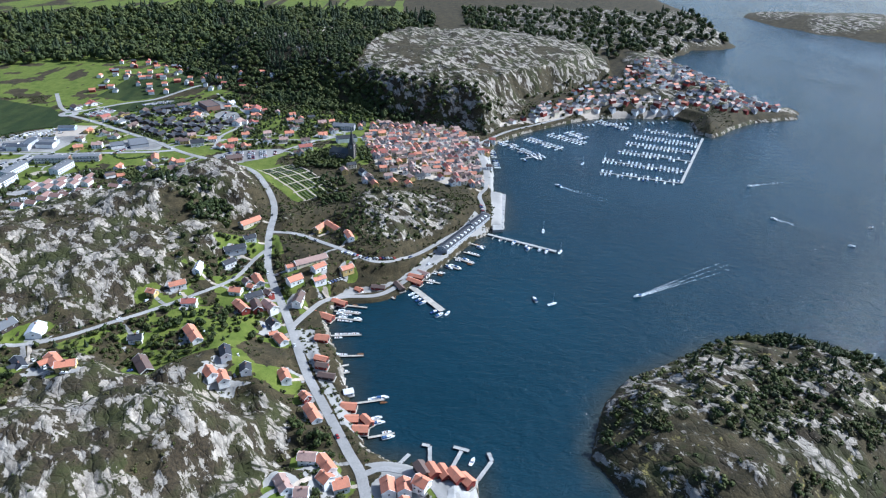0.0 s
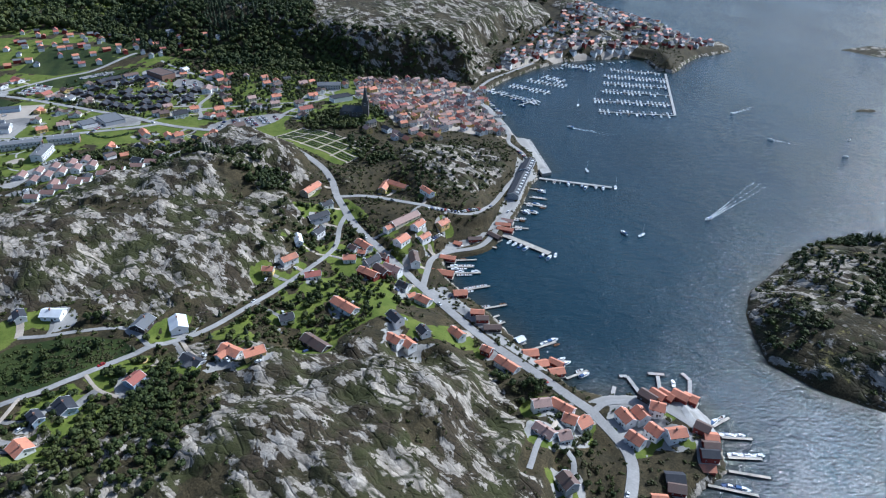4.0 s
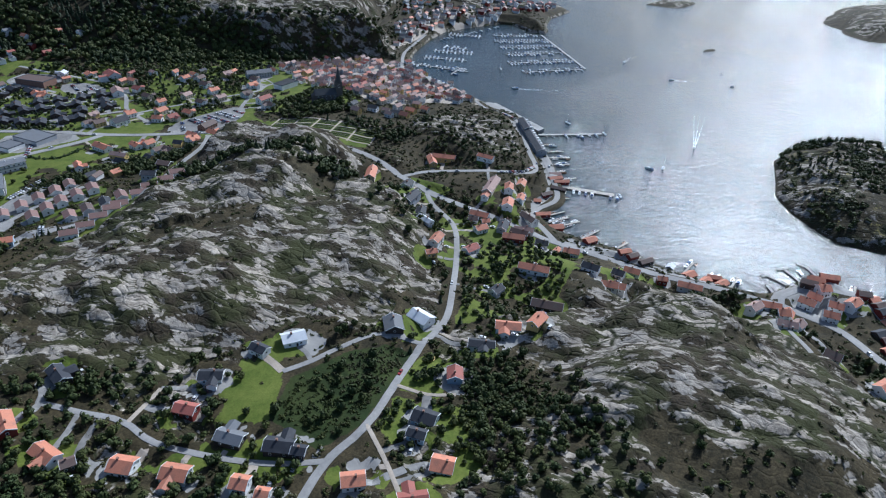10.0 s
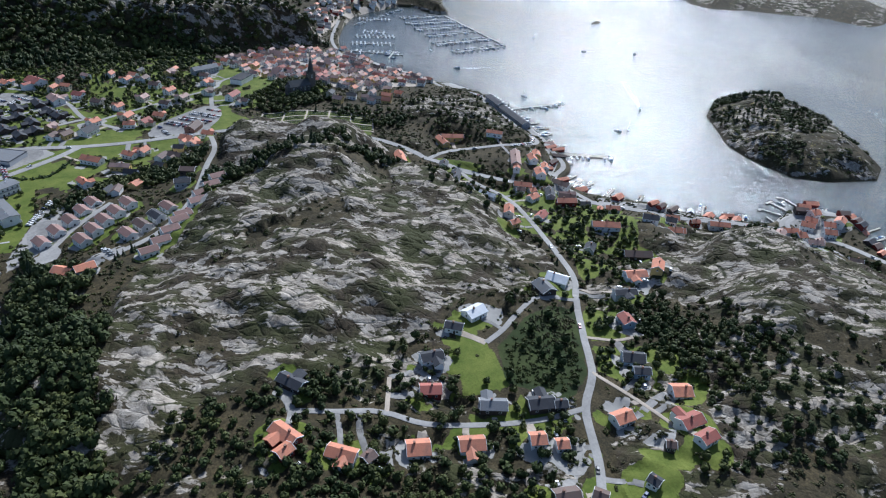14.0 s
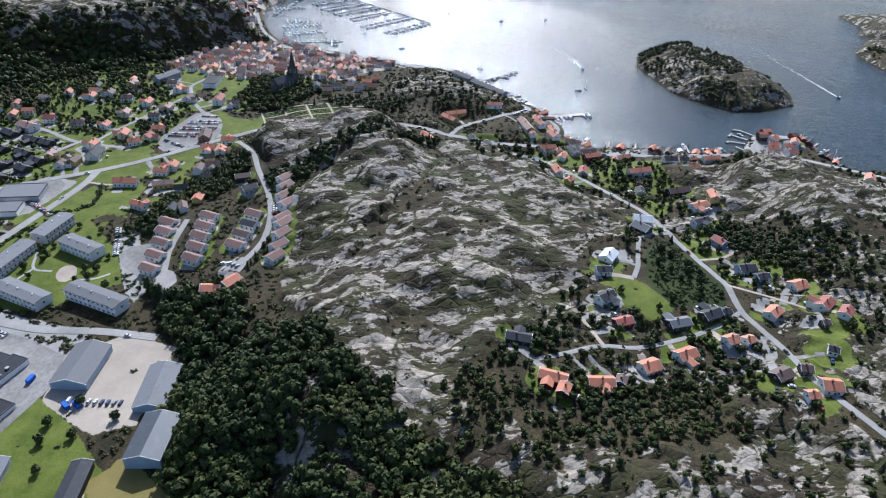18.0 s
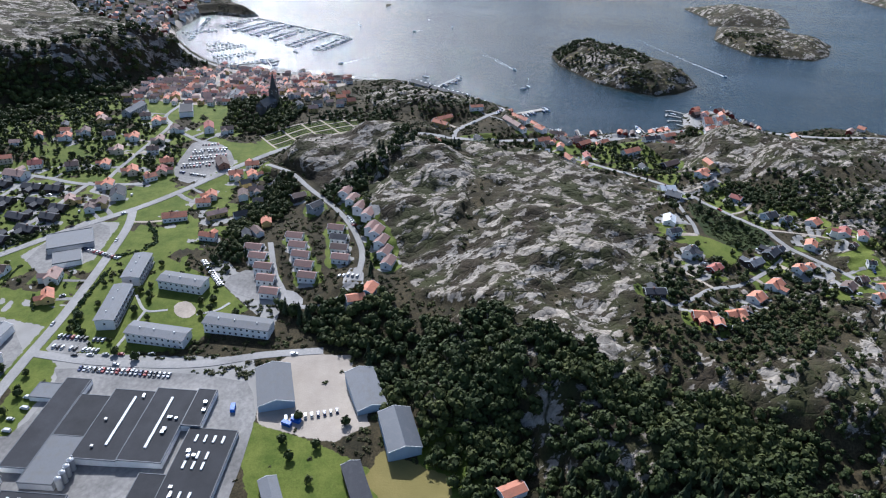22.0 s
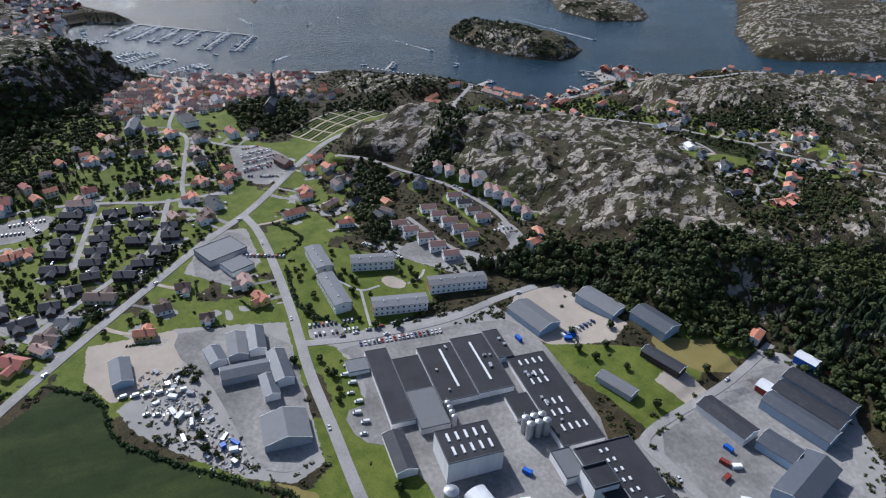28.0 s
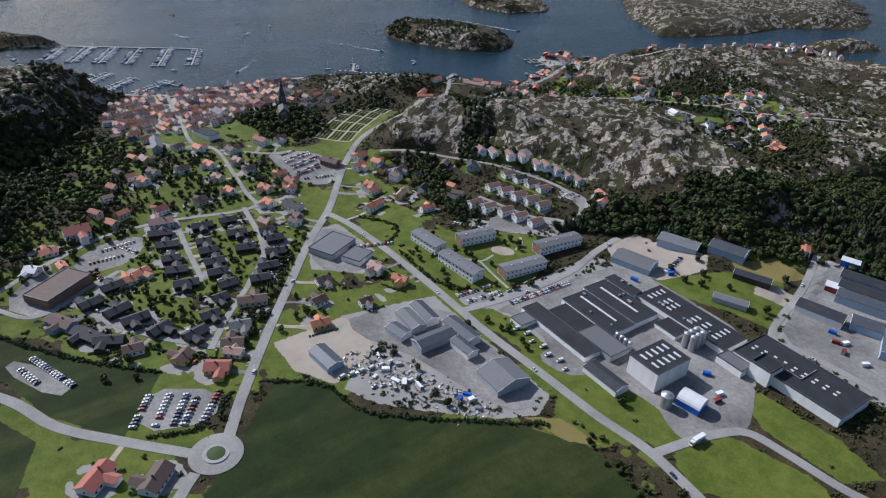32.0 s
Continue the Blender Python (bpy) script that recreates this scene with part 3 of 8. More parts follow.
GRAVEL = {
    "scrapyard": [(-349, 680), (-347, 643), (-365, 637), (-378, 644), (-388, 668), (-371, 679)],
    "town": [(-62, 690), (-15, 692), (20, 680), (42, 645), (38, 590), (46, 540), (33, 521), (8, 518), (-8, 534), (-41, 545), (-58, 556), (-66, 595), (-72, 640)],
    "north_shore": [(62, 690), (100, 714), (150, 744), (275, 758), (300, 775), (230, 790), (160, 765), (110, 735), (66, 705)],
    "depot": [(-362, 484), (-364, 460), (-404, 446), (-412, 458), (-405, 487), (-385, 497)],
    "track": [(-440, 455), (-432, 442), (-452, 436), (-458, 448)],
}
DRY = {
    "mown": [(-415, 440), (-425, 415), (-445, 415), (-442, 432), (-428, 445)],
    "waste": [(-444, 612), (-452, 600), (-470, 596), (-462, 606)],
}


def stretch(lo, hi, step, far_lo, far_hi):
    """Grid lines: even between lo and hi, wider and wider towards the far ends."""
    core = list(np.arange(lo, hi + 0.1, step))
    out, s, p = [], step, core[-1]
    while p < far_hi:
        s *= 1.13
        p += s
        out.append(p)
    inn, s, p = [], step, core[0]
    while p > far_lo:
        s *= 1.13
        p -= s
        inn.append(p)
    return np.array(inn[::-1] + core + out)


GX = stretch(-545, 330, 1.6, -4200, 4200)
GY = stretch(20, 800, 1.6, -2500, 4200)
PX, PY = np.meshgrid(GX, GY)
land_in = signed(MAINLAND, PX, PY)
raw = spot_height(PX, PY)
# the granite hill behind the town, with its cliff
HILL = [(-300, 850), (-200, 775), (-114, 741), (-57, 715), (-15, 704), (22, 690), (48, 668), (62, 690), (73, 712), (102, 782), (150, 830), (230, 900), (250, 1000), (100, 1120), (-200, 1150), (-380, 1000)]
hill_in = signed(HILL, PX, PY)
raw = np.where(hill_in > 0, np.maximum(raw, 5 + 33 * smooth(hill_in + 22 * (fbm(PX, PY, 40, 51, 4) - 0.5), -4, 34 + 60 * smooth(-PX, 30, 140)) + 11 * smooth(hill_in, 15, 130)), np.minimum(raw, 8 + 0.25 * np.abs(hill_in)) * (hill_in > -60) + raw * (hill_in <= -60))
near_coast = smooth(land_in, -1.0, 22)
height = np.where(land_in > 0, 0.9 + np.minimum(raw, 0.9 + raw * near_coast + 1.2 * smooth(land_in, 0, 5)) * smooth(land_in, -2, 3), -0.6 + np.maximum(land_in, -40) * 0.16)
isle_in = np.full(PX.shape, -1e9)
for poly, top, reach in ISLES.values():
    s = signed(poly, PX, PY)
    isle_in = np.maximum(isle_in, s)
    bulge = top * (1 - (1 - np.clip(s / reach, 0, 1)) ** 2.2) * (0.75 + 0.5 * fbm(PX, PY, reach, 5))
    height = np.where(s > 0, 0.5 + bulge, np.maximum(height, -0.6 + np.maximum(s, -40) * 0.16))


def cover_of(table, soft=2.5):
    c = np.zeros(PX.shape)
    for poly in table.values():
        xs, ys = [p[0] for p in poly], [p[1] for p in poly]
        box = (PX > min(xs) - 12) & (PX < max(xs) + 12) & (PY > min(ys) - 12) & (PY < max(ys) + 12)
        if box.any():
            c[box] = np.maximum(c[box], smooth(signed(poly, PX[box], PY[box]), -soft, soft))
    return c


rock_c, lawn_c, field_c, gravel_c, dry_c = (cover_of(t, s) for t, s in ((ROCK, 7), (LAWN, 2.5), (FIELD, 2), (GRAVEL, 2), (DRY, 2)))
lawn_c = lawn_c * np.where((PX > -216) & ((PY < 440) | (PY > 600)), smooth(fbm(PX, PY, 13, 63, 3), 0.44, 0.5), 1)
lawn_c = np.maximum(lawn_c, 0.95 * smooth(fbm(PX, PY, 20, 67, 4), 0.43, 0.5) * (raw < 15) * (PX < -64) * (PY > 556) * (land_in > 10) * (hill_in < -2) * (1 - field_c))
gravel_c = gravel_c * np.where(PX > -100, smooth(fbm(PX, PY, 9, 61, 3), 0.36, 0.5), 1)
rock_c = np.maximum(rock_c, smooth(isle_in, -2, 4))
dry_c = np.maximum(dry_c, smooth(isle_in, 3, 8) * smooth(fbm(PX, PY, 9, 65, 4), 0.55, 0.66) * 0.36)
rock_c = np.maximum(rock_c, 0.9 * smooth(raw, 24, 30) * smooth(fbm(PX, PY, 60, 3), 0.46, 0.6) * (land_in > 0))
heath = smooth(fbm(PX * 0.9 + PY * 0.5, PY - PX * 0.4, 36, 11, 5), 0.57, 0.68)
heath = np.maximum(heath, smooth(isle_in, 0, 6) * smooth(fbm(PX, PY, 26, 12, 5), 0.44, 0.56) * 0.9)
rock_c = np.maximum(rock_c, 0.85 * smooth(raw, 12, 20) * smooth(fbm(PX, PY, 20, 14, 5), 0.46, 0.56) * (land_in > 3) * (PY < 560))
rock_c = rock_c * (1 - 0.7 * heath)
rock_c = np.maximum(rock_c, (1 - smooth(np.abs(land_in), 0, 5)) * 0.8) * (1 - np.maximum(lawn_c, np.maximum(field_c, gravel_c)))
_u, _v = PX * 0.57 - PY * 0.82, PX * 0.82 + PY * 0.57


def ledges(n, rise):
    """Whaleback slabs: rounded treads parted by short scarps."""
    k = np.floor(n)
    return (k + smooth(n - k, 0.55, 1.0) * 0.8 + (n - k) * 0.2) * rise


ridge = np.abs(fbm(_u * 0.75, _v * 1.35, 34, 21, 5) - 0.5) * 2
crag = (0.5 - ridge) * 4.0 + ledges(fbm(_u * 0.7, _v * 1.25, 15, 23, 4) * 9, 0.75) - 3.4 + ledges(fbm(_u * 1.1 + _v * 0.5, _v * 0.9, 9, 27, 3) * 5, 0.4) - 1.0 + (fbm(PX, PY, 12, 31, 4) - 0.5) * 2.0 + (fbm(PX, PY, 70, 33, 3) - 0.5) * 8
height = height + crag * smooth(rock_c, 0.1, 0.7) * smooth(height, 1, 6)
height = height + (fbm(PX, PY, 25, 41, 3) - 0.5) * 1.6 * smooth(height, 4, 12) * (1 - lawn_c)


def gz(x, y):
    """The ground's height at a place."""
    i = min(max(int(np.searchsorted(GX, x)) - 1, 0), len(GX) - 2)
    j = min(max(int(np.searchsorted(GY, y)) - 1, 0), len(GY) - 2)
    u, v = (x - GX[i]) / (GX[i + 1] - GX[i]), (y - GY[j]) / (GY[j + 1] - GY[j])
    h = height
    return float((h[j, i] * (1 - u) + h[j, i + 1] * u) * (1 - v) + (h[j + 1, i] * (1 - u) + h[j + 1, i + 1] * u) * v)


def at(grid, x, y):
    i = min(max(int(np.searchsorted(GX, x)) - 1, 0), len(GX) - 1)
    j = min(max(int(np.searchsorted(GY, y)) - 1, 0), len(GY) - 1)
    return float(grid[j, i])


def grid_mesh(name, xs, ys, z, material, layers=None, keep=None):
    nx, ny = len(xs), len(ys)
    X, Y = np.meshgrid(xs, ys)
    co = np.stack([X.ravel(), Y.ravel(), np.broadcast_to(z, X.shape).ravel()], 1)
    ix = np.arange(nx * ny).reshape(ny, nx)
    q = np.stack([ix[:-1, :-1], ix[:-1, 1:], ix[1:, 1:], ix[1:, :-1]], -1).reshape(-1, 4)
    if keep is not None:
        q = q[keep.reshape(-1)]
    me = bpy.data.meshes.new(name)
    me.vertices.add(len(co))
    me.vertices.foreach_set("co", co.ravel())
    me.loops.add(q.size)
    me.loops.foreach_set("vertex_index", q.ravel())
    me.polygons.add(len(q))
    me.polygons.foreach_set("loop_start", np.arange(0, q.size, 4))
    me.polygons.foreach_set("use_smooth", np.ones(len(q), bool))
    me.update(calc_edges=True)
    for nm, arr in (layers or {}).items():
        if arr.ndim == 2:
            at_ = me.attributes.new(nm, 'FLOAT', 'POINT')
            at_.data.foreach_set("value", arr.ravel().astype(np.float32))
        else:
            at_ = me.color_attributes.new(nm, 'FLOAT_COLOR', 'POINT')
            c4 = np.concatenate([arr.reshape(-1, 3), np.ones((arr.shape[0] * arr.shape[1], 1))], 1)
            at_.data.foreach_set("color", c4.ravel().astype(np.float32))
    me.materials.append(material)
    return new(name, me)

# ---- where the buildings stand: x, y, turn, length, width, eaves, roof, walls ----
SHORE_LANE_A = [
    (-136.3, 434.2, 48, 15.1, 6.0, 2.9, "orange", "cream"),
    (-129.7, 405.7, 28, 7.3, 5.0, 2.9, "dark_roof", "white"),
    (-136.1, 392.7, 26, 13.0, 5.5, 2.9, "dark_roof", "greywall"),
    (-137.6, 381.3, 48, 8.0, 5.0, 2.9, "dark_roof", "white"),
    (-114.1, 358.0, -61, 10.5, 5.0, 2.9, "orange", "greywall"),
    (-116.2, 350.6, -26, 4.1, 3.5, 2.0, "orange", "greywall"),
    (-122.7, 345.6, -29, 8.6, 5.0, 2.9, "orange", "cream"),
    (-116.4, 328.1, -49, 11.3, 5.0, 2.9, "orange", "red"),
    (-105.3, 346.0, -42, 5.4, 4.0, 2.9, "brown_tile", "red"),
    (-102.5, 334.1, -47, 10.3, 5.0, 2.9, "pale_tile", "white"),
    (-89.6, 343.9, -52, 7.6, 5.0, 2.9, "orange", "white"),
    (-97.7, 321.7, -48, 7.3, 5.0, 2.9, "orange", "white"),
    (-91.3, 308.2, -53, 8.2, 5.0, 2.9, "orange", "white"),
    (-87.6, 435.2, 61, 12.7, 5.0, 2.9, "orange", "yellow"),
    (-79.1, 433.0, -49, 15.2, 5.0, 2.9, "orange", "yellow"),
]
SHORE_LANE_B = [
    (-65.0, 407.9, -68, 10.7, 4.0, 2.9, "orange", "white"),
    (-86.0, 379.1, 32, 20.4, 6.0, 2.0, "pale_tile", "cream"),
    (-96.3, 372.5, 31, 7.2, 4.0, 2.9, "orange", "white"),
    (-92.3, 357.8, 40, 8.6, 6.0, 2.9, "orange", "white"),
    (-79.7, 370.3, 44, 8.3, 5.0, 2.9, "orange", "white"),
    (-78.2, 361.3, 34, 7.4, 4.0, 2.9, "orange", "white"),
    (-63.4, 375.4, 35, 7.8, 5.0, 2.9, "orange", "yellow"),
    (-78.6, 277.4, -61, 6.9, 4.0, 2.9, "orange", "red"),
    (-71.4, 263.8, -48, 4.9, 4.0, 2.9, "orange", "red"),
    (-65.9, 251.2, -60, 11.6, 5.0, 2.9, "orange", "white"),
    (-54.8, 216.1, -54, 9.8, 5.0, 2.9, "orange", "white"),
    (-58.1, 212.0, 32, 4.6, 4.0, 2.9, "brown_tile", "white"),
    (-48.2, 209.4, 19, 6.4, 5.5, 2.9, "orange", "white"),
    (-61.8, 199.3, 0, 5.1, 5.0, 2.9, "pale_tile", "white"),
]
BOATHOUSES_A = [
    (-56.9, 368.7, -37, 7.6, 3.6, 2.0, "orange", "red"),
    (-43.8, 370.9, -8, 8.2, 3.6, 2.0, "brown_tile", "red"),
    (-30.7, 372.0, -61, 9.3, 3.6, 2.0, "brown_tile", "darkwood"),
    (-20.5, 384.5, -21, 9.3, 3.6, 2.0, "orange", "red"),
    (-21.2, 378.4, -33, 9.9, 3.6, 2.0, "orange", "red"),
    (-16.0, 388.8, -34, 7.5, 3.6, 2.0, "pale_tile", "white"),
    (-65.8, 353.1, -28, 9.0, 3.6, 2.0, "orange", "red"),
    (-72.9, 338.1, -28, 11.9, 5.0, 2.0, "orange", "red"),
    (-70.2, 312.5, -8, 6.9, 5.0, 2.0, "orange", "red"),
    (-67.5, 291.1, -20, 6.5, 3.6, 2.0, "orange", "red"),
    (-66.5, 286.2, -12, 6.0, 3.6, 2.0, "brown_tile", "red"),
    (-63.4, 279.7, -12, 8.2, 3.6, 2.0, "brown_tile", "darkwood"),
    (-51.8, 271.4, 17, 4.4, 3.6, 2.0, "white_roof", "white"),
    (-50.5, 260.7, -6, 7.0, 5.0, 2.0, "orange", "red"),
    (-48.3, 252.3, 1, 6.0, 4.5, 2.0, "orange", "red"),
]
BOATHOUSES_B = [
    (-43.6, 245.6, -2, 6.9, 4.5, 2.0, "orange", "red"),
    (-41.2, 251.4, -51, 6.7, 3.6, 2.0, "orange", "red"),
    (-3.8, 193.0, -53, 5.8, 5.0, 3.0, "brown_tile", "red"),
    (-2.6, 188.7, -21, 5.2, 5.0, 3.0, "orange", "red"),
    (-5.2, 184.9, -18, 5.8, 5.0, 3.0, "brown_tile", "red"),
    (-7.6, 182.0, -18, 6.6, 5.0, 3.0, "dark_roof", "red"),
    (-10.0, 179.6, -16, 6.8, 5.0, 3.0, "orange", "red"),
    (-26.9, 175.4, -19, 6.8, 5.0, 2.0, "dark_roof", "darkwood"),
    (-28.2, 171.7, -26, 6.3, 5.0, 2.0, "brown_tile", "red"),
    (-37.3, 168.5, -19, 5.5, 3.0, 2.0, "orange", "red"),
    (-35.5, 163.9, -21, 9.3, 5.0, 2.0, "dark_roof", "darkwood"),
]
PIER_ROW = [
    (-15.4, 215.1, -63, 7.4, 4.6, 3.2, "brown_tile", "darkwood"),
    (-11.2, 214.7, -64, 6.4, 4.6, 3.2, "orange", "red"),
    (-6.6, 214.7, -62, 6.8, 4.6, 3.2, "orange", "red"),
    (-1.7, 212.1, -56, 6.8, 4.6, 3.2, "orange", "red"),
    (2.7, 211.0, -50, 6.1, 4.6, 3.2, "orange", "red"),
]
NEW_VILLAS = [
    (-15.4, 207.9, -35, 5.9, 5.6, 3.6, "orange", "white"),
    (-22.6, 207.9, -83, 6.4, 5.6, 3.6, "orange", "white"),
    (-29.1, 208.6, -80, 7.4, 5.6, 3.6, "orange", "white"),
    (-21.8, 198.1, -68, 6.4, 5.6, 3.6, "orange", "white"),
    (-31.4, 196.2, -63, 6.8, 5.6, 3.6, "orange", "white"),
    (-15.7, 193.2, -5, 7.3, 5.6, 3.6, "orange", "white"),
    (-62.8, 219.4, -4, 7.1, 5.0, 3.6, "pale_tile", "white"),
    (-54.1, 209.5, -43, 5.3, 5.6, 3.6, "orange", "white"),
    (-54.0, 205.1, 4, 6.1, 5.0, 3.6, "orange", "white"),
    (-69.1, 201.7, -58, 8.3, 5.0, 2.0, "pale_tile", "white"),
    (-68.5, 180.3, -78, 6.4, 6.0, 3.6, "brown_tile", "greywall"),
    (-77.5, 157.3, -9, 8.5, 5.6, 3.6, "orange", "white"),
]
SLOPE_A = [
    (-149.7, 362.1, -87, 9.3, 4.0, 2.8, "white_roof", "white"),
    (-156.1, 344.4, 29, 8.8, 5.0, 2.8, "orange", "white"),
    (-166.9, 335.2, -20, 5.5, 4.0, 2.8, "orange", "yellow"),
    (-145.1, 329.9, 3, 7.8, 5.0, 2.8, "red_tile", "white"),
    (-123.9, 346.0, -10, 6.7, 5.0, 2.8, "orange", "white"),
    (-120.2, 356.3, -50, 5.0, 4.0, 2.8, "brown_tile", "white"),
    (-112.5, 340.5, 34, 9.4, 5.0, 2.8, "dark_roof", "greywall"),
    (-108.9, 331.1, -65, 9.6, 5.0, 2.8, "brown_tile", "red"),
    (-87.9, 344.5, 85, 11.4, 5.0, 2.8, "brown_tile", "white"),
    (-98.6, 323.3, -50, 6.6, 5.0, 2.8, "dark_roof", "white"),
    (-96.5, 313.9, 17, 4.3, 3.0, 2.8, "orange", "white"),
    (-92.8, 311.9, -77, 7.5, 5.0, 2.8, "brown_tile", "red"),
    (-132.9, 297.4, -55, 14.6, 5.5, 2.8, "orange", "white"),
    (-111.6, 280.0, -69, 8.2, 5.0, 2.8, "dark_roof", "white"),
    (-115.1, 265.7, -54, 7.5, 5.0, 2.8, "orange", "white"),
]
SLOPE_B = [
    (-109.5, 265.1, -62, 8.0, 5.0, 2.8, "orange", "white"),
    (-100.1, 271.5, -73, 5.5, 5.0, 2.8, "dark_roof", "white"),
    (-160.6, 294.3, 12, 6.3, 5.0, 2.8, "dark_roof", "white"),
    (-149.0, 273.2, -54, 13.7, 6.0, 2.8, "brown_tile", "darkwood"),
    (-179.8, 261.5, -60, 10.5, 6.0, 2.8, "orange", "yellow"),
    (-174.4, 256.9, 15, 8.2, 5.0, 2.8, "orange", "yellow"),
    (-194.9, 260.9, -35, 11.1, 6.0, 2.8, "dark_roof", "white"),
    (-83.0, 274.8, -64, 7.8, 5.0, 2.8, "orange", "white"),
    (-219.4, 254.8, -13, 8.8, 6.0, 2.8, "red_tile", "greywall"),
    (-242.2, 240.6, 21, 11.4, 8.0, 2.8, "dark_roof", "darkwood"),
    (-246.1, 223.7, -4, 9.5, 7.0, 2.8, "orange", "white"),
    (-271.7, 234.8, -18, 10.1, 6.5, 2.8, "orange", "white"),
]
VILLAGE_A = [
    (-332.1, 328.8, -84, 10.1, 5.6, 2.8, "dark_roof", "darkwood"),
    (-350.4, 312.6, 89, 10.4, 5.6, 2.8, "orange", "red"),
    (-355.4, 308.0, -5, 5.2, 4.5, 2.0, "orange", "red"),
    (-343.4, 296.4, -70, 9.8, 5.6, 2.8, "orange", "white"),
    (-339.0, 289.7, -6, 4.1, 4.0, 2.0, "brown_tile", "darkwood"),
    (-326.4, 280.5, -47, 7.7, 7.0, 2.8, "orange", "white"),
    (-315.2, 268.1, -47, 8.6, 6.5, 2.8, "orange", "white"),
    (-303.1, 292.4, -50, 7.8, 5.6, 2.8, "red_tile", "red"),
    (-290.7, 301.1, -36, 8.8, 5.6, 2.8, "dark_roof", "white"),
    (-271.2, 304.3, -67, 7.2, 5.0, 2.8, "dark_roof", "white"),
    (-257.9, 303.5, -15, 9.3, 7.0, 3.0, "white_roof", "white"),
    (-296.9, 271.3, -54, 9.5, 6.0, 2.8, "grey_roof", "darkwood"),
    (-286.4, 259.0, -44, 9.7, 6.5, 2.8, "dark_roof", "darkwood"),
    (-282.6, 253.6, -47, 4.5, 4.5, 2.8, "dark_roof", "darkwood"),
    (-302.2, 252.1, -47, 5.3, 5.6, 2.8, "orange", "white"),
]
VILLAGE_B = [
    (-298.6, 245.3, -47, 4.1, 4.5, 2.8, "orange", "white"),
    (-298.7, 241.1, -47, 2.6, 4.0, 2.8, "orange", "white"),
    (-275.2, 234.5, -29, 7.5, 6.0, 2.8, "orange", "white"),
    (-219.7, 254.0, 51, 7.0, 6.0, 2.8, "red_tile", "bluewall"),
    (-241.8, 243.0, -60, 8.7, 7.0, 2.8, "dark_roof", "bluewall"),
    (-249.6, 237.3, -56, 6.3, 4.5, 2.8, "dark_roof", "bluewall"),
    (-250.8, 222.7, -51, 7.3, 7.0, 2.8, "orange", "white"),
    (-267.6, 215.3, -29, 8.9, 6.0, 2.8, "red_tile", "white"),
    (-273.2, 208.9, -23, 7.2, 5.0, 2.8, "red_tile", "white"),
    (-281.5, 217.2, -63, 3.0, 3.5, 2.0, "brown_tile", "darkwood"),
    (-199.0, 262.4, -45, 10.9, 5.0, 2.8, "dark_roof", "white"),
    (-183.7, 263.6, -44, 10.9, 6.0, 2.8, "orange", "white"),
    (-220.8, 291.0, 62, 9.3, 8.0, 3.5, "grey_roof", "darkwood"),
    (-206.7, 291.1, -80, 10.2, 8.0, 3.5, "white_roof", "white"),
    (-316.4, 235.3, -43, 7.9, 6.0, 2.8, "brown_tile", "darkwood"),
]
VILLAGE_C = [
    (-311.8, 227.3, -79, 4.2, 5.0, 2.8, "brown_tile", "darkwood"),
    (-314.3, 234.4, -70, 11.8, 7.0, 2.8, "brown_tile", "darkwood"),
    (-326.2, 226.9, -65, 4.3, 4.5, 2.8, "orange", "white"),
    (-319.3, 220.3, -77, 7.0, 7.0, 2.8, "orange", "white"),
    (-297.9, 216.5, 83, 3.6, 4.0, 2.8, "dark_roof", "white"),
    (-318.3, 237.3, 88, 10.8, 7.0, 2.8, "brown_tile", "darkwood"),
]
TERRACES_A = [
    (-286.9, 523.0, 86, 9.2, 4.6, 3.2, "pale_tile", "white"),
    (-295.3, 518.5, 86, 9.2, 4.6, 3.2, "pale_tile", "white"),
    (-305.0, 513.0, 86, 9.2, 4.6, 3.2, "pale_tile", "white"),
    (-314.3, 509.2, 86, 9.2, 4.6, 3.2, "pale_tile", "white"),
    (-324.1, 504.9, 86, 9.2, 4.6, 3.2, "pale_tile", "white"),
    (-278.9, 503.2, 86, 9.2, 4.6, 3.2, "pale_tile", "white"),
    (-288.0, 499.6, 86, 9.2, 4.6, 3.2, "pale_tile", "white"),
    (-296.7, 496.1, 86, 9.2, 4.6, 3.2, "pale_tile", "white"),
    (-304.6, 492.6, 86, 9.2, 4.6, 3.2, "pale_tile", "white"),
    (-312.5, 489.4, 86, 9.2, 4.6, 3.2, "pale_tile", "white"),
    (-269.2, 483.0, 86, 9.2, 4.6, 3.2, "pale_tile", "white"),
    (-278.3, 480.0, 86, 9.2, 4.6, 3.2, "dark_roof", "white"),
    (-288.0, 478.0, 86, 9.2, 4.6, 3.2, "brown_tile", "white"),
    (-297.2, 475.8, 86, 9.2, 4.6, 3.2, "pale_tile", "white"),
]
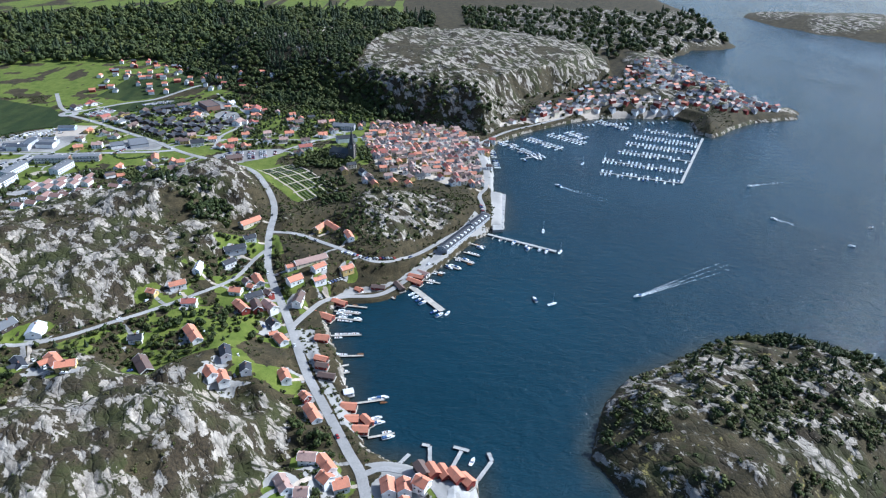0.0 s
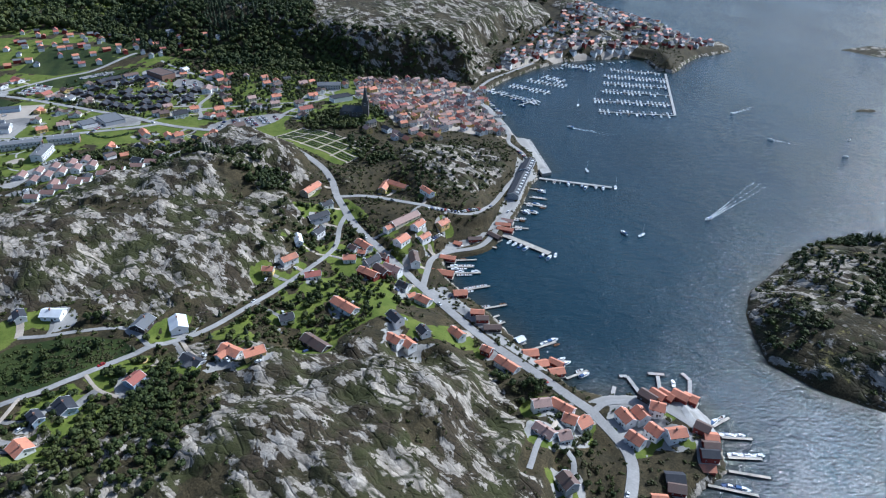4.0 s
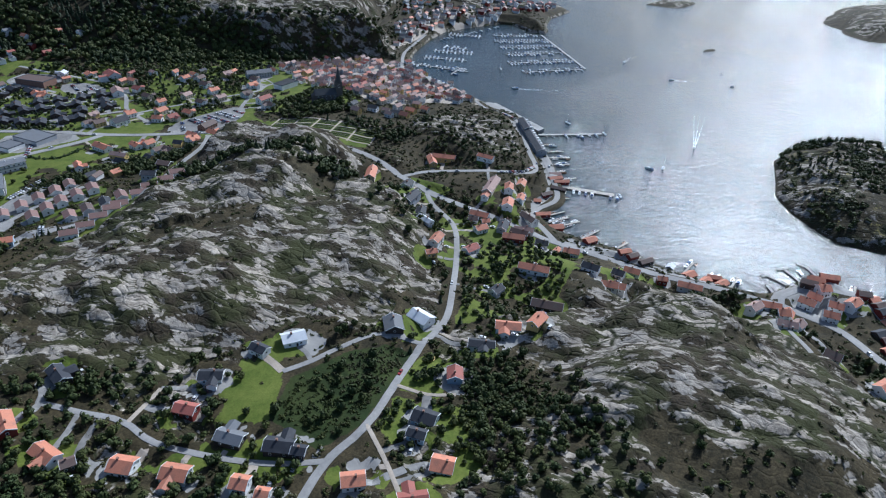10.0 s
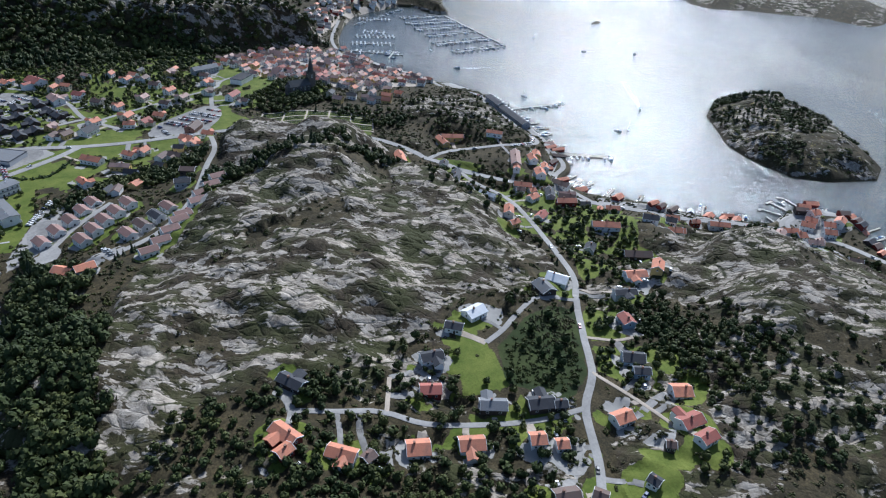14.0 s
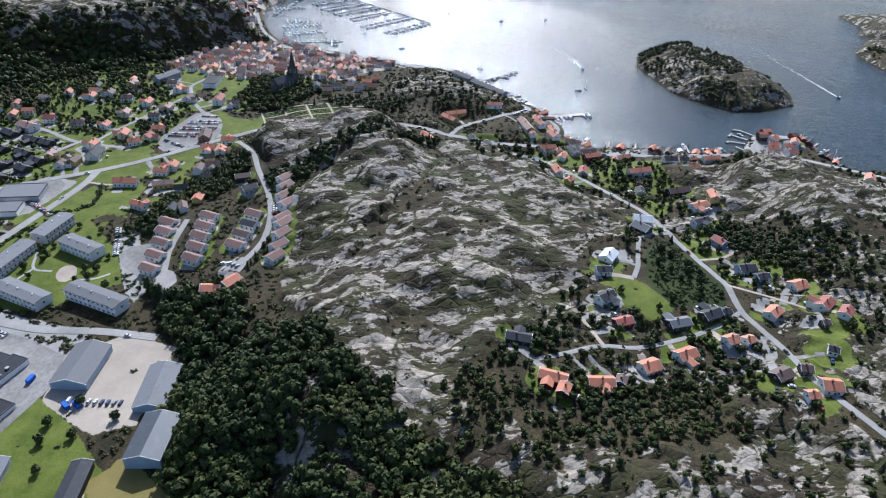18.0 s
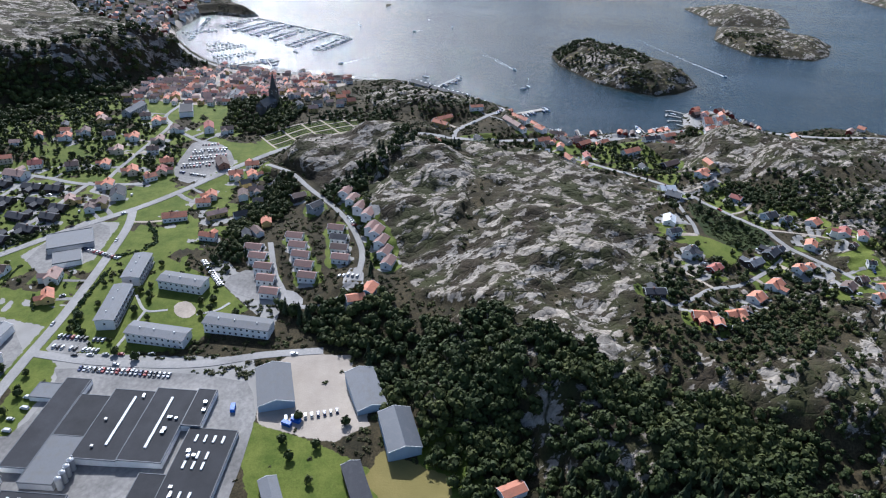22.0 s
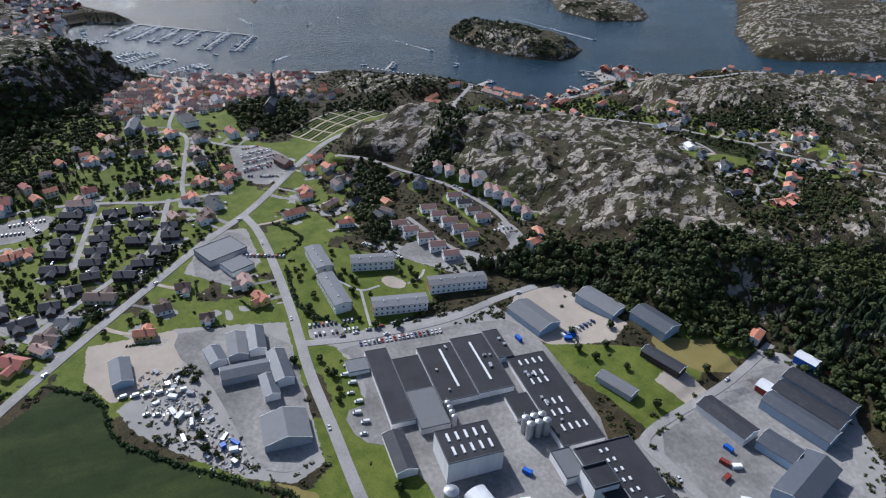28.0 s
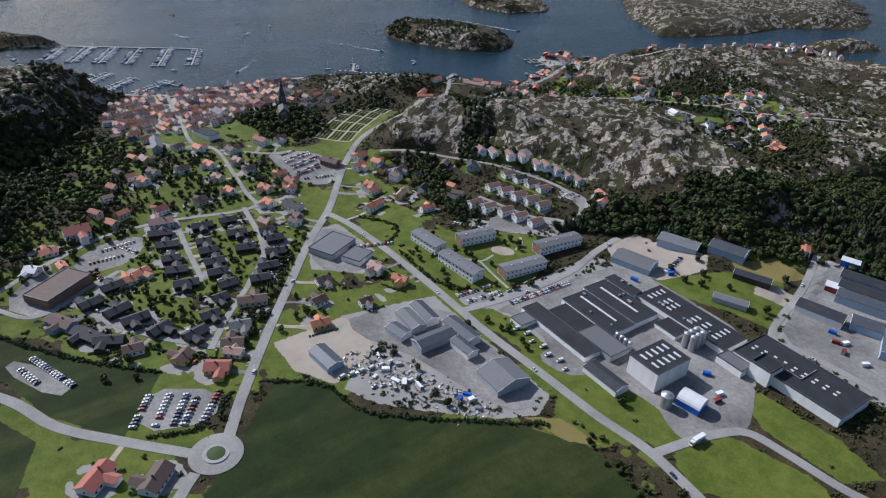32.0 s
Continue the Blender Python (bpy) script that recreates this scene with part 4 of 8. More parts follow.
TERRACES_B = [
    (-237.2, 483.2, -14, 8.6, 4.6, 3.2, "pale_tile", "white"),
    (-245.6, 477.9, -14, 8.6, 4.6, 3.2, "pale_tile", "white"),
    (-256.2, 472.1, -14, 8.6, 4.6, 3.2, "pale_tile", "white"),
    (-263.5, 466.3, -14, 8.6, 4.6, 3.2, "pale_tile", "white"),
    (-274.9, 462.8, -14, 8.6, 4.6, 3.2, "pale_tile", "white"),
    (-279.6, 459.5, -14, 8.6, 4.6, 3.2, "pale_tile", "white"),
    (-287.1, 456.3, -14, 8.6, 4.6, 3.2, "pale_tile", "white"),
    (-294.4, 453.7, -14, 8.6, 4.6, 3.2, "pale_tile", "white"),
    (-302.8, 450.9, -14, 8.6, 4.6, 3.2, "pale_tile", "white"),
    (-329.5, 456.5, -15, 10.3, 7.0, 3.6, "orange", "bluewall"),
    (-336.0, 462.0, -68, 3.2, 3.5, 2.0, "orange", "white"),
    (-248.4, 498.9, -36, 8.6, 6.0, 3.2, "dark_roof", "greywall"),
    (-235.3, 511.7, -52, 11.7, 7.0, 3.2, "brown_tile", "darkwood"),
]
BLOCKS = [
    (-311.5, 573.6, 7, 21.5, 8.0, 5.2, "grey_roof", "white"),
    (-340.5, 571.5, 8, 27.5, 8.0, 5.2, "grey_roof", "white"),
    (-320.8, 547.2, 82, 22.0, 8.0, 5.2, "grey_roof", "white"),
    (-359.0, 543.5, 84, 26.0, 8.0, 5.2, "grey_roof", "white"),
    (-350.6, 511.2, 85, 29.0, 8.0, 5.2, "grey_roof", "white"),
]
ESTATE_A = [
    (-222.9, 698.7, 76, 11.4, 5.4, 2.4, "dark_roof", "darkwood"),
    (-238.0, 698.4, 75, 10.8, 5.4, 2.4, "dark_roof", "darkwood"),
    (-254.5, 700.2, 77, 8.8, 5.4, 2.4, "dark_roof", "darkwood"),
    (-268.1, 700.9, 75, 9.6, 5.4, 2.4, "dark_roof", "darkwood"),
    (-283.5, 700.2, 78, 11.0, 5.4, 2.4, "dark_roof", "darkwood"),
    (-226.5, 676.0, 85, 10.8, 5.4, 2.4, "dark_roof", "darkwood"),
    (-245.6, 680.6, 82, 7.6, 5.4, 2.4, "dark_roof", "darkwood"),
    (-256.7, 681.4, 86, 9.0, 5.4, 2.4, "dark_roof", "darkwood"),
    (-270.1, 682.0, 84, 9.3, 5.4, 2.4, "dark_roof", "darkwood"),
    (-281.3, 683.8, 83, 9.1, 5.4, 2.4, "dark_roof", "darkwood"),
    (-228.6, 661.7, 89, 8.0, 5.4, 2.4, "dark_roof", "darkwood"),
    (-246.0, 662.0, 82, 10.1, 5.4, 2.4, "dark_roof", "darkwood"),
    (-264.0, 663.1, 77, 9.7, 5.4, 2.4, "dark_roof", "darkwood"),
    (-251.9, 646.1, 83, 7.8, 5.4, 2.4, "dark_roof", "darkwood"),
    (-262.6, 645.6, 80, 8.5, 5.4, 2.4, "dark_roof", "darkwood"),
]
ESTATE_B = [
    (-276.2, 650.5, 76, 9.7, 5.4, 2.4, "dark_roof", "darkwood"),
    (-288.3, 659.1, 83, 9.5, 5.4, 2.4, "dark_roof", "darkwood"),
    (-297.5, 667.0, 78, 9.1, 5.4, 2.4, "dark_roof", "darkwood"),
    (-294.6, 682.8, -87, 7.9, 5.4, 2.4, "dark_roof", "darkwood"),
    (-304.5, 689.4, -81, 6.4, 5.4, 2.4, "dark_roof", "darkwood"),
    (-315.8, 697.8, -87, 7.8, 5.4, 2.4, "dark_roof", "darkwood"),
    (-326.2, 707.8, -72, 9.8, 5.4, 2.4, "dark_roof", "darkwood"),
    (-314.6, 720.6, -63, 9.3, 5.4, 2.4, "dark_roof", "darkwood"),
    (-301.0, 728.2, -83, 11.2, 5.4, 2.4, "dark_roof", "darkwood"),
    (-290.1, 733.9, -70, 11.0, 5.4, 2.4, "dark_roof", "darkwood"),
    (-278.2, 743.7, -73, 9.2, 5.4, 2.4, "dark_roof", "darkwood"),
    (-267.7, 731.9, -78, 9.4, 5.4, 2.4, "dark_roof", "darkwood"),
    (-287.6, 757.3, 33, 13.2, 5.4, 2.4, "brown_tile", "bluewall"),
    (-303.5, 748.6, 32, 14.7, 5.4, 2.4, "dark_roof", "darkwood"),
    (-312.0, 741.3, 65, 11.4, 5.4, 2.4, "dark_roof", "darkwood"),
]
ESTATE_C = [
    (-323.2, 733.7, 84, 7.8, 5.4, 2.4, "brown_tile", "white"),
    (-339.8, 717.0, -49, 7.3, 5.4, 2.4, "brown_tile", "yellow"),
    (-354.1, 706.3, 60, 9.4, 6.0, 2.4, "red_tile", "yellow"),
    (-348.1, 697.4, 48, 7.5, 4.0, 2.4, "pale_tile", "white"),
    (-341.8, 695.7, 66, 8.7, 5.4, 2.4, "brown_tile", "white"),
    (-330.7, 688.7, 75, 8.8, 5.4, 2.4, "grey_roof", "white"),
    (-314.3, 677.0, 74, 12.8, 5.4, 2.4, "brown_tile", "cream"),
    (-265.3, 723.7, -88, 6.2, 5.4, 2.4, "orange", "white"),
    (-260.9, 717.2, -66, 7.6, 5.4, 2.4, "orange", "white"),
    (-202.7, 738.6, -85, 12.2, 9.0, 4.0, "red_tile", "white"),
    (-217.2, 754.4, -86, 7.8, 5.4, 2.4, "orange", "white"),
    (-236.1, 763.6, 51, 6.0, 5.4, 2.4, "white_roof", "white"),
    (-211.5, 695.4, 82, 12.3, 7.0, 3.5, "pale_tile", "white"),
    (-390.3, 759.4, -46, 11.7, 6.0, 2.4, "red_tile", "white"),
    (-401.1, 742.1, -43, 11.4, 6.0, 2.4, "brown_tile", "white"),
]
CROSSING = [
    (-236.2, 568.0, -76, 7.9, 5.0, 3.0, "orange", "white"),
    (-254.6, 577.9, -70, 13.0, 6.0, 3.0, "orange", "white"),
    (-250.3, 555.4, -53, 11.2, 4.5, 3.0, "pale_tile", "yellow"),
    (-275.6, 551.4, 84, 8.6, 4.5, 3.0, "orange", "white"),
    (-319.8, 611.4, 11, 8.9, 6.0, 3.6, "pale_tile", "white"),
    (-334.9, 605.7, 29, 8.2, 5.0, 3.0, "orange", "yellow"),
    (-343.5, 630.3, 89, 6.2, 4.5, 3.0, "brown_tile", "white"),
    (-315.4, 640.3, 89, 6.8, 6.0, 2.4, "brown_tile", "white"),
    (-331.0, 649.6, -78, 7.4, 6.0, 2.4, "brown_tile", "white"),
    (-348.6, 656.7, 84, 8.7, 5.0, 2.6, "orange", "yellow"),
    (-230.9, 621.6, 20, 11.7, 8.0, 3.0, "dark_roof", "white"),
    (-206.5, 612.7, -45, 7.3, 5.0, 3.0, "orange", "white"),
    (-250.7, 628.7, 22, 6.6, 5.0, 3.0, "brown_tile", "white"),
]
SHEDS_A = [
    (-386.2, 486.0, 18, 22.0, 13.5, 3.2, "grey_roof", "bluewall"),
    (-387.0, 450.0, 22, 22.0, 11.5, 3.4, "grey_roof", "bluewall"),
    (-408.6, 434.6, 18, 19.5, 12.0, 3.6, "sheet_roof", "bluewall"),
    (-432.2, 446.2, 23, 18.6, 6.5, 3.0, "dark_roof", "darkwood"),
    (-438.4, 473.1, 26, 16.6, 6.0, 2.6, "grey_roof", "greywall"),
    (-430.8, 394.8, -60, 8.8, 5.0, 2.6, "orange", "white"),
    (-372.7, 665.0, 8, 15.2, 8.0, 3.0, "sheet_roof", "bluewall"),
    (-368.0, 619.2, 0, 15.5, 8.0, 3.2, "grey_roof", "greywall"),
    (-385.7, 617.3, 92, 19.5, 8.0, 3.4, "sheet_roof", "greywall"),
    (-387.4, 603.5, 5, 19.0, 7.6, 4.0, "sheet_roof", "white"),
    (-397.5, 609.0, 5, 12.5, 6.0, 3.2, "sheet_roof", "white"),
    (-422.1, 606.0, 0, 15.0, 17.0, 3.4, "grey_roof", "greywall"),
    (-366.8, 610.9, -1, 16.0, 7.0, 3.8, "sheet_roof", "white"),
    (-372.4, 628.5, 14, 10.4, 7.0, 3.0, "sheet_roof", "white"),
    (-467.6, 441.0, 15, 22.0, 9.5, 3.8, "dark_roof", "white"),
    (-467.9, 394.3, 18, 28.0, 9.6, 4.6, "dark_roof", "bluewall"),
    (-472.0, 403.5, 18, 28.0, 9.6, 4.6, "dark_roof", "bluewall"),
    (-476.1, 412.7, 18, 28.0, 9.6, 4.6, "sheet_roof", "bluewall"),
    (-458.5, 412.0, 20, 8.0, 6.5, 3.2, "white_roof", "red"),
]
SHEDS_B = [
    (-486.0, 431.5, 22, 14.0, 10.0, 3.8, "sheet_roof", "bluewall"),
    (-501.5, 434.0, -68, 28.0, 12.5, 4.4, "sheet_roof", "bluewall"),
    (-452.0, 386.0, 20, 9.0, 6.0, 3.2, "white_roof", "blue"),
    (-445.3, 568.5, 1, 19.0, 7.6, 3.0, "dark_roof", "white"),
]
GARDEN_VILLAS = [
    (-156, 692, 20, 7.0, 5.6, 3.2, "orange", "white"),
    (-146, 684, 25, 7.9, 5.8, 3.2, "brown_tile", "white"),
    (-149, 666, 112, 7.9, 6.0, 3.2, "brown_tile", "white"),
    (-149, 648, 15, 8.5, 5.7, 3.2, "orange", "white"),
    (-171, 649, 25, 7.6, 5.5, 3.2, "pale_tile", "cream"),
    (-192, 648, 15, 7.1, 5.4, 3.2, "orange", "white"),
    (-168, 627, 110, 7.4, 5.3, 3.2, "brown_tile", "white"),
    (-151, 629, 15, 8.0, 5.4, 3.2, "pale_tile", "cream"),
    (-130, 627, 15, 8.4, 6.0, 3.2, "brown_tile", "white"),
    (-199, 627, 25, 8.6, 6.2, 3.2, "orange", "cream"),
    (-184, 611, 112, 8.0, 5.4, 3.2, "orange", "cream"),
    (-197, 609, 15, 7.7, 6.0, 3.2, "red_tile", "cream"),
    (-196, 668, 112, 7.4, 5.9, 3.2, "brown_tile", "cream"),
    (-196, 692, 112, 8.0, 6.1, 3.2, "red_tile", "white"),
    (-220, 633, 15, 7.3, 6.1, 3.2, "orange", "white"),
    (-244, 625, 15, 7.8, 5.7, 3.2, "brown_tile", "yellow"),
    (-108, 658, 112, 7.4, 5.4, 3.2, "brown_tile", "white"),
    (-116, 646, 15, 8.4, 6.0, 3.2, "orange", "white"),
    (-128, 589, 110, 8.6, 5.3, 3.2, "brown_tile", "white"),
    (-59, 654, 25, 7.9, 5.9, 3.2, "orange", "yellow"),
    (-188, 553, 110, 8.3, 5.4, 3.2, "orange", "white"),
    (-200, 560, 112, 8.4, 6.0, 3.2, "orange", "white"),
    (-204, 548, 25, 7.1, 5.9, 3.2, "orange", "white"),
    (-228, 566, 20, 6.8, 5.9, 3.2, "orange", "white"),
    (-246, 554, 25, 7.0, 6.1, 3.2, "red_tile", "white"),
    (-272, 551, 15, 8.0, 5.6, 3.2, "orange", "white"),
    (-223, 540, 110, 8.5, 5.2, 3.2, "brown_tile", "white"),
    (-243, 644, 25, 7.4, 5.2, 3.2, "pale_tile", "yellow"),
    (-122, 684, 15, 8.1, 6.1, 3.2, "pale_tile", "yellow"),
    (-126, 603, 20, 12.0, 6.5, 4.2, "red_tile", "white"),
    (-184, 574, 28, 13.0, 7.0, 3.4, "brown_tile", "brick"),
    (-98, 671, -8, 22.0, 7.0, 4.4, "grey_roof", "greywall"),
    (-46, 609, 10, 13.0, 8.0, 3.6, "grey_roof", "white"),
]
SHORE_LANE = SHORE_LANE_A + SHORE_LANE_B
BOATHOUSES = BOATHOUSES_A + BOATHOUSES_B
SLOPE = SLOPE_A + SLOPE_B
VILLAGE = VILLAGE_A + VILLAGE_B + VILLAGE_C
TERRACES = TERRACES_A + TERRACES_B
ESTATE = ESTATE_A + ESTATE_B + ESTATE_C
SHEDS = SHEDS_A + SHEDS_B

# ---- roads: centre lines on the plan ----
ROADS = [
    # name, width, surface, points
    ("road_main", 5.0, "asphalt", [(-396, 716), (-381, 707), (-363, 695), (-340, 679), (-306, 654), (-274, 630), (-241, 602), (-203, 576), (-178, 556), (-158, 535), (-142, 505), (-128, 470), (-122, 445), (-121, 425), (-118, 405), (-113, 380), (-104, 356), (-91, 328), (-76, 288), (-62, 259), (-48, 230), (-40, 214), (-37, 190), (-49, 169), (-63, 150), (-80, 120), (-90, 80)]),
    ("road_hill", 3.9, "asphalt", [(-120, 424), (-101, 421), (-74, 400), (-47, 385), (-27, 398), (-4, 428), (17, 455), (30, 478), (29, 510), (36, 530)]),
    ("road_shore", 4.2, "asphalt", [(-88, 323), (-82, 338), (-75, 353), (-62, 360), (-41, 364), (-20, 389), (4, 425), (20, 452), (33, 470)]),
    ("road_village", 3.4, "asphalt", [(-119, 400), (-124, 388), (-131, 361), (-151, 334), (-178, 305), (-197, 287), (-217, 277), (-239, 264), (-259, 252), (-278, 246), (-298, 233), (-319, 222), (-345, 200)]),
    ("lane_houses", 2.6, "asphalt", [(-278, 247), (-290, 255), (-302, 267), (-316, 285), (-321, 299), (-331, 310), (-340, 321)]),
    ("lane_barn", 1.8, "gravel", [(-239, 263), (-233, 253), (-225, 247)]),
    ("lane_meadow", 2.6, "asphalt", [(-217, 277), (-227, 290), (-244, 291), (-258, 290), (-269, 291)]),
    ("lane_low", 1.8, "gravel", [(-259, 252), (-263, 236), (-268, 220)]),
    ("lane_bend", 1.9, "gravel", [(-306, 308), (-313, 303), (-320, 298)]),
    ("road_works", 5.4, "asphalt", [(-246, 606), (-267, 600), (-301, 596), (-346, 593), (-390, 592), (-424, 589), (-458, 586), (-484, 582), (-520, 585), (-560, 590)]),
    ("road_blocks", 5.0, "asphalt", [(-372, 592), (-375, 563), (-374, 524), (-366, 496), (-361, 472)]),
    ("road_sheds", 4.6, "asphalt", [(-436, 390), (-449, 424), (-455, 446), (-461, 468), (-467, 478), (-479, 476), (-494, 473), (-512, 472), (-560, 475)]),
    ("works_drive", 5.0, "asphalt", [(-484, 582), (-487, 566), (-491, 551), (-497, 541), (-512, 538), (-536, 535), (-560, 525)]),
    ("street_a", 3.6, "asphalt", [(-214, 647), (-267, 654), (-296, 672), (-319, 691), (-339, 705)]),
    ("street_b", 3.4, "asphalt", [(-209, 687), (-246, 690), (-281, 692)]),
    ("street_c", 3.8, "asphalt", [(-213, 613), (-217, 650), (-208, 686), (-208, 724), (-225, 752), (-248, 778), (-262, 800)]),
    ("street_d", 3.4, "asphalt", [(-251, 726), (-268, 749), (-295, 739), (-321, 720), (-337, 704)]),
    ("street_e", 3.2, "asphalt", [(-268, 749), (-277, 768), (-262, 782)]),
    ("street_f", 3.2, "asphalt", [(-61, 643), (-99, 646), (-120, 635), (-165, 637), (-197, 639), (-214, 638)]),
    ("street_g", 3.6, "asphalt", [(-150, 597), (-139, 612), (-122, 633)]),
    ("road_west", 5.2, "asphalt", [(-394, 729), (-374, 750), (-355, 768), (-326, 786), (-290, 830)]),
    ("road_south", 5.0, "asphalt", [(-404, 730), (-420, 748), (-450, 800)]),
    ("street_rows", 3.6, "asphalt", [(-196, 540), (-208, 522), (-226, 507), (-246, 489), (-263, 477), (-280, 469), (-296, 465), (-322, 465)]),
    ("street_rows_low", 3.4, "asphalt", [(-322, 465), (-333, 478), (-332, 492), (-318, 501), (-307, 507), (-281, 516)]),
    ("street_point", 3.6, "asphalt", [(-40, 216), (-31, 219), (-14, 212), (-4, 195)]),
    ("lane_old", 2.6, "asphalt", [(-70, 175), (-62, 190), (-70, 200), (-82, 185)]),
    ("quay_street", 4.0, "asphalt", [(36, 530), (38, 560), (36, 600), (30, 630), (45, 652), (70, 683), (100, 708), (140, 737)]),
    ("town_street", 3.2, "asphalt", [(-61, 643), (-20, 640), (30, 632)]),
]


def resample(pts, step=3.0):
    """An even, rounded line through the points."""
    P = [Vector(p) for p in pts]
    P = [P[0] * 2 - P[1]] + P + [P[-1] * 2 - P[-2]]
    out = []
    for a, b, c, d in zip(P, P[1:], P[2:], P[3:]):
        n = max(1, int((c - b).length / step))
        for k in range(n):
            t = k / n
            out.append(0.5 * ((2 * b) + (c - a) * t + (2 * a - 5 * b + 4 * c - d) * t * t + (3 * b - a - 3 * c + d) * t ** 3))
    out.append(P[-2])
    return out


def level(line, half, lip=4.0):
    """Grades the ground to a smooth way along a line."""
    L = np.array([tuple(p) for p in line])
    zz = np.array([gz(x, y) for x, y in L])
    k = min(9, len(zz) // 2 * 2 - 1) if len(zz) > 3 else 1
    if k > 1:
        pad = np.pad(zz, k // 2, mode='edge')
        zz = np.convolve(pad, np.ones(k) / k, 'valid')
        pad = np.pad(zz, k // 2, mode='edge')
        zz = np.convolve(pad, np.ones(k) / k, 'valid')
    zz = np.maximum(zz, 1.6)
    for i in range(len(L)):
        x, y = L[i]
        a, b = np.searchsorted(GX, (x - half - lip, x + half + lip))
        c, d = np.searchsorted(GY, (y - half - lip, y + half + lip))
        X, Y = PX[c:d, a:b], PY[c:d, a:b]
        r = np.sqrt((X - x) ** 2 + (Y - y) ** 2)
        w = 1 - smooth(r, half, half + lip)
        height[c:d, a:b] = height[c:d, a:b] * (1 - w) + zz[i] * w
        rock_c[c:d, a:b] *= 1 - w


LINES = {}
for _n, _w, _s, _p in ROADS:
    LINES[_n] = resample(_p)
for _rep in range(2):
    for _n, _w, _s, _p in ROADS:
        level(LINES[_n], _w / 2 + 0.8)


def flatten(cx, cy, rx, ry, turn, z=None, lip=4.0):
    """Levels a building plot or a yard."""
    R = math.hypot(rx, ry) + lip
    a, b = np.searchsorted(GX, (cx - R, cx + R))
    c, d = np.searchsorted(GY, (cy - R, cy + R))
    X, Y = PX[c:d, a:b] - cx, PY[c:d, a:b] - cy
    co, si = math.cos(radians(turn)), math.sin(radians(turn))
    u, v = np.abs(X * co + Y * si) - rx, np.abs(-X * si + Y * co) - ry
    out = np.hypot(np.maximum(u, 0), np.maximum(v, 0))
    w = 1 - smooth(out, 0.5, lip)
    z = gz(cx, cy) if z is None else z
    height[c:d, a:b] = height[c:d, a:b] * (1 - w) + z * w
    return z


def ribbon(name, line, width, material, lift=0.14, label="", category="road", closed=False, kind="structure"):
    """A strip laid on the ground along a line, with thin side faces."""
    n = len(line)
    vs, fs = [], []
    for i, p in enumerate(line):
        q = line[min(i + 1, n - 1)] - line[max(i - 1, 0)]
        s = Vector((-q.y, q.x)).normalized() * width / 2
        for m in (-1, -0.5, 0, 0.5, 1):
            e = p + s * m
            vs.append((e.x, e.y, gz(e.x, e.y) + lift + 0.05 * (1 - m * m)))
        for m in (-1, 1):
            e = p + s * m * 1.04
            vs.append((e.x, e.y, gz(e.x, e.y) - 0.3))
    for i in range(n - 1):
        a, b = i * 7, i * 7 + 7
        for k in range(4):
            fs.append((a + k, b + k, b + k + 1, a + k + 1))
        fs.append((a + 5, b + 5, b, a))
        fs.append((a + 4, b + 4, b + 6, a + 6))
    me = bpy.data.meshes.new(name)
    me.from_pydata(vs, [], fs)
    me.materials.append(material)
    ob = new(name, me)
    return tagged(ob, label, category, kind=kind)


def sheet(name, outline, material, lift=0.10, step=3.0, label="", category="pavement", kind="structure"):
    """A paved area on the ground, cut to its outline."""
    xs = [p[0] for p in outline]
    ys = [p[1] for p in outline]
    bm = bmesh.new()
    f = bm.faces.new([bm.verts.new((x, y, 0)) for x, y in outline])
    for axis, lo, hi in ((0, min(xs), max(xs)), (1, min(ys), max(ys))):
        p = lo + step
        while p < hi:
            co, no = ((p, 0, 0), (1, 0, 0)) if axis == 0 else ((0, p, 0), (0, 1, 0))
            bmesh.ops.bisect_plane(bm, geom=bm.verts[:] + bm.edges[:] + bm.faces[:], plane_co=co, plane_no=no)
            p += step
    for v in bm.verts:
        v.co.z = gz(v.co.x, v.co.y) + lift
    bmesh.ops.recalc_face_normals(bm, faces=bm.faces[:])
    for f in bm.faces:
        if f.normal.z < 0:
            f.normal_flip()
    me = bpy.data.meshes.new(name)
    bm.to_mesh(me)
    bm.free()
    me.materials.append(material)
    return tagged(new(name, me), label, category, kind=kind)


def smooth_line(pts, n=2):
    """Rounds the corners of an outline."""
    P = [Vector(p) for p in pts]
    for _ in range(n):
        Q = []
        for a, b in zip(P, P[1:] + P[:1]):
            Q += [a * 0.75 + b * 0.25, a * 0.25 + b * 0.75]
        P = Q
    return [(p.x, p.y) for p in P]

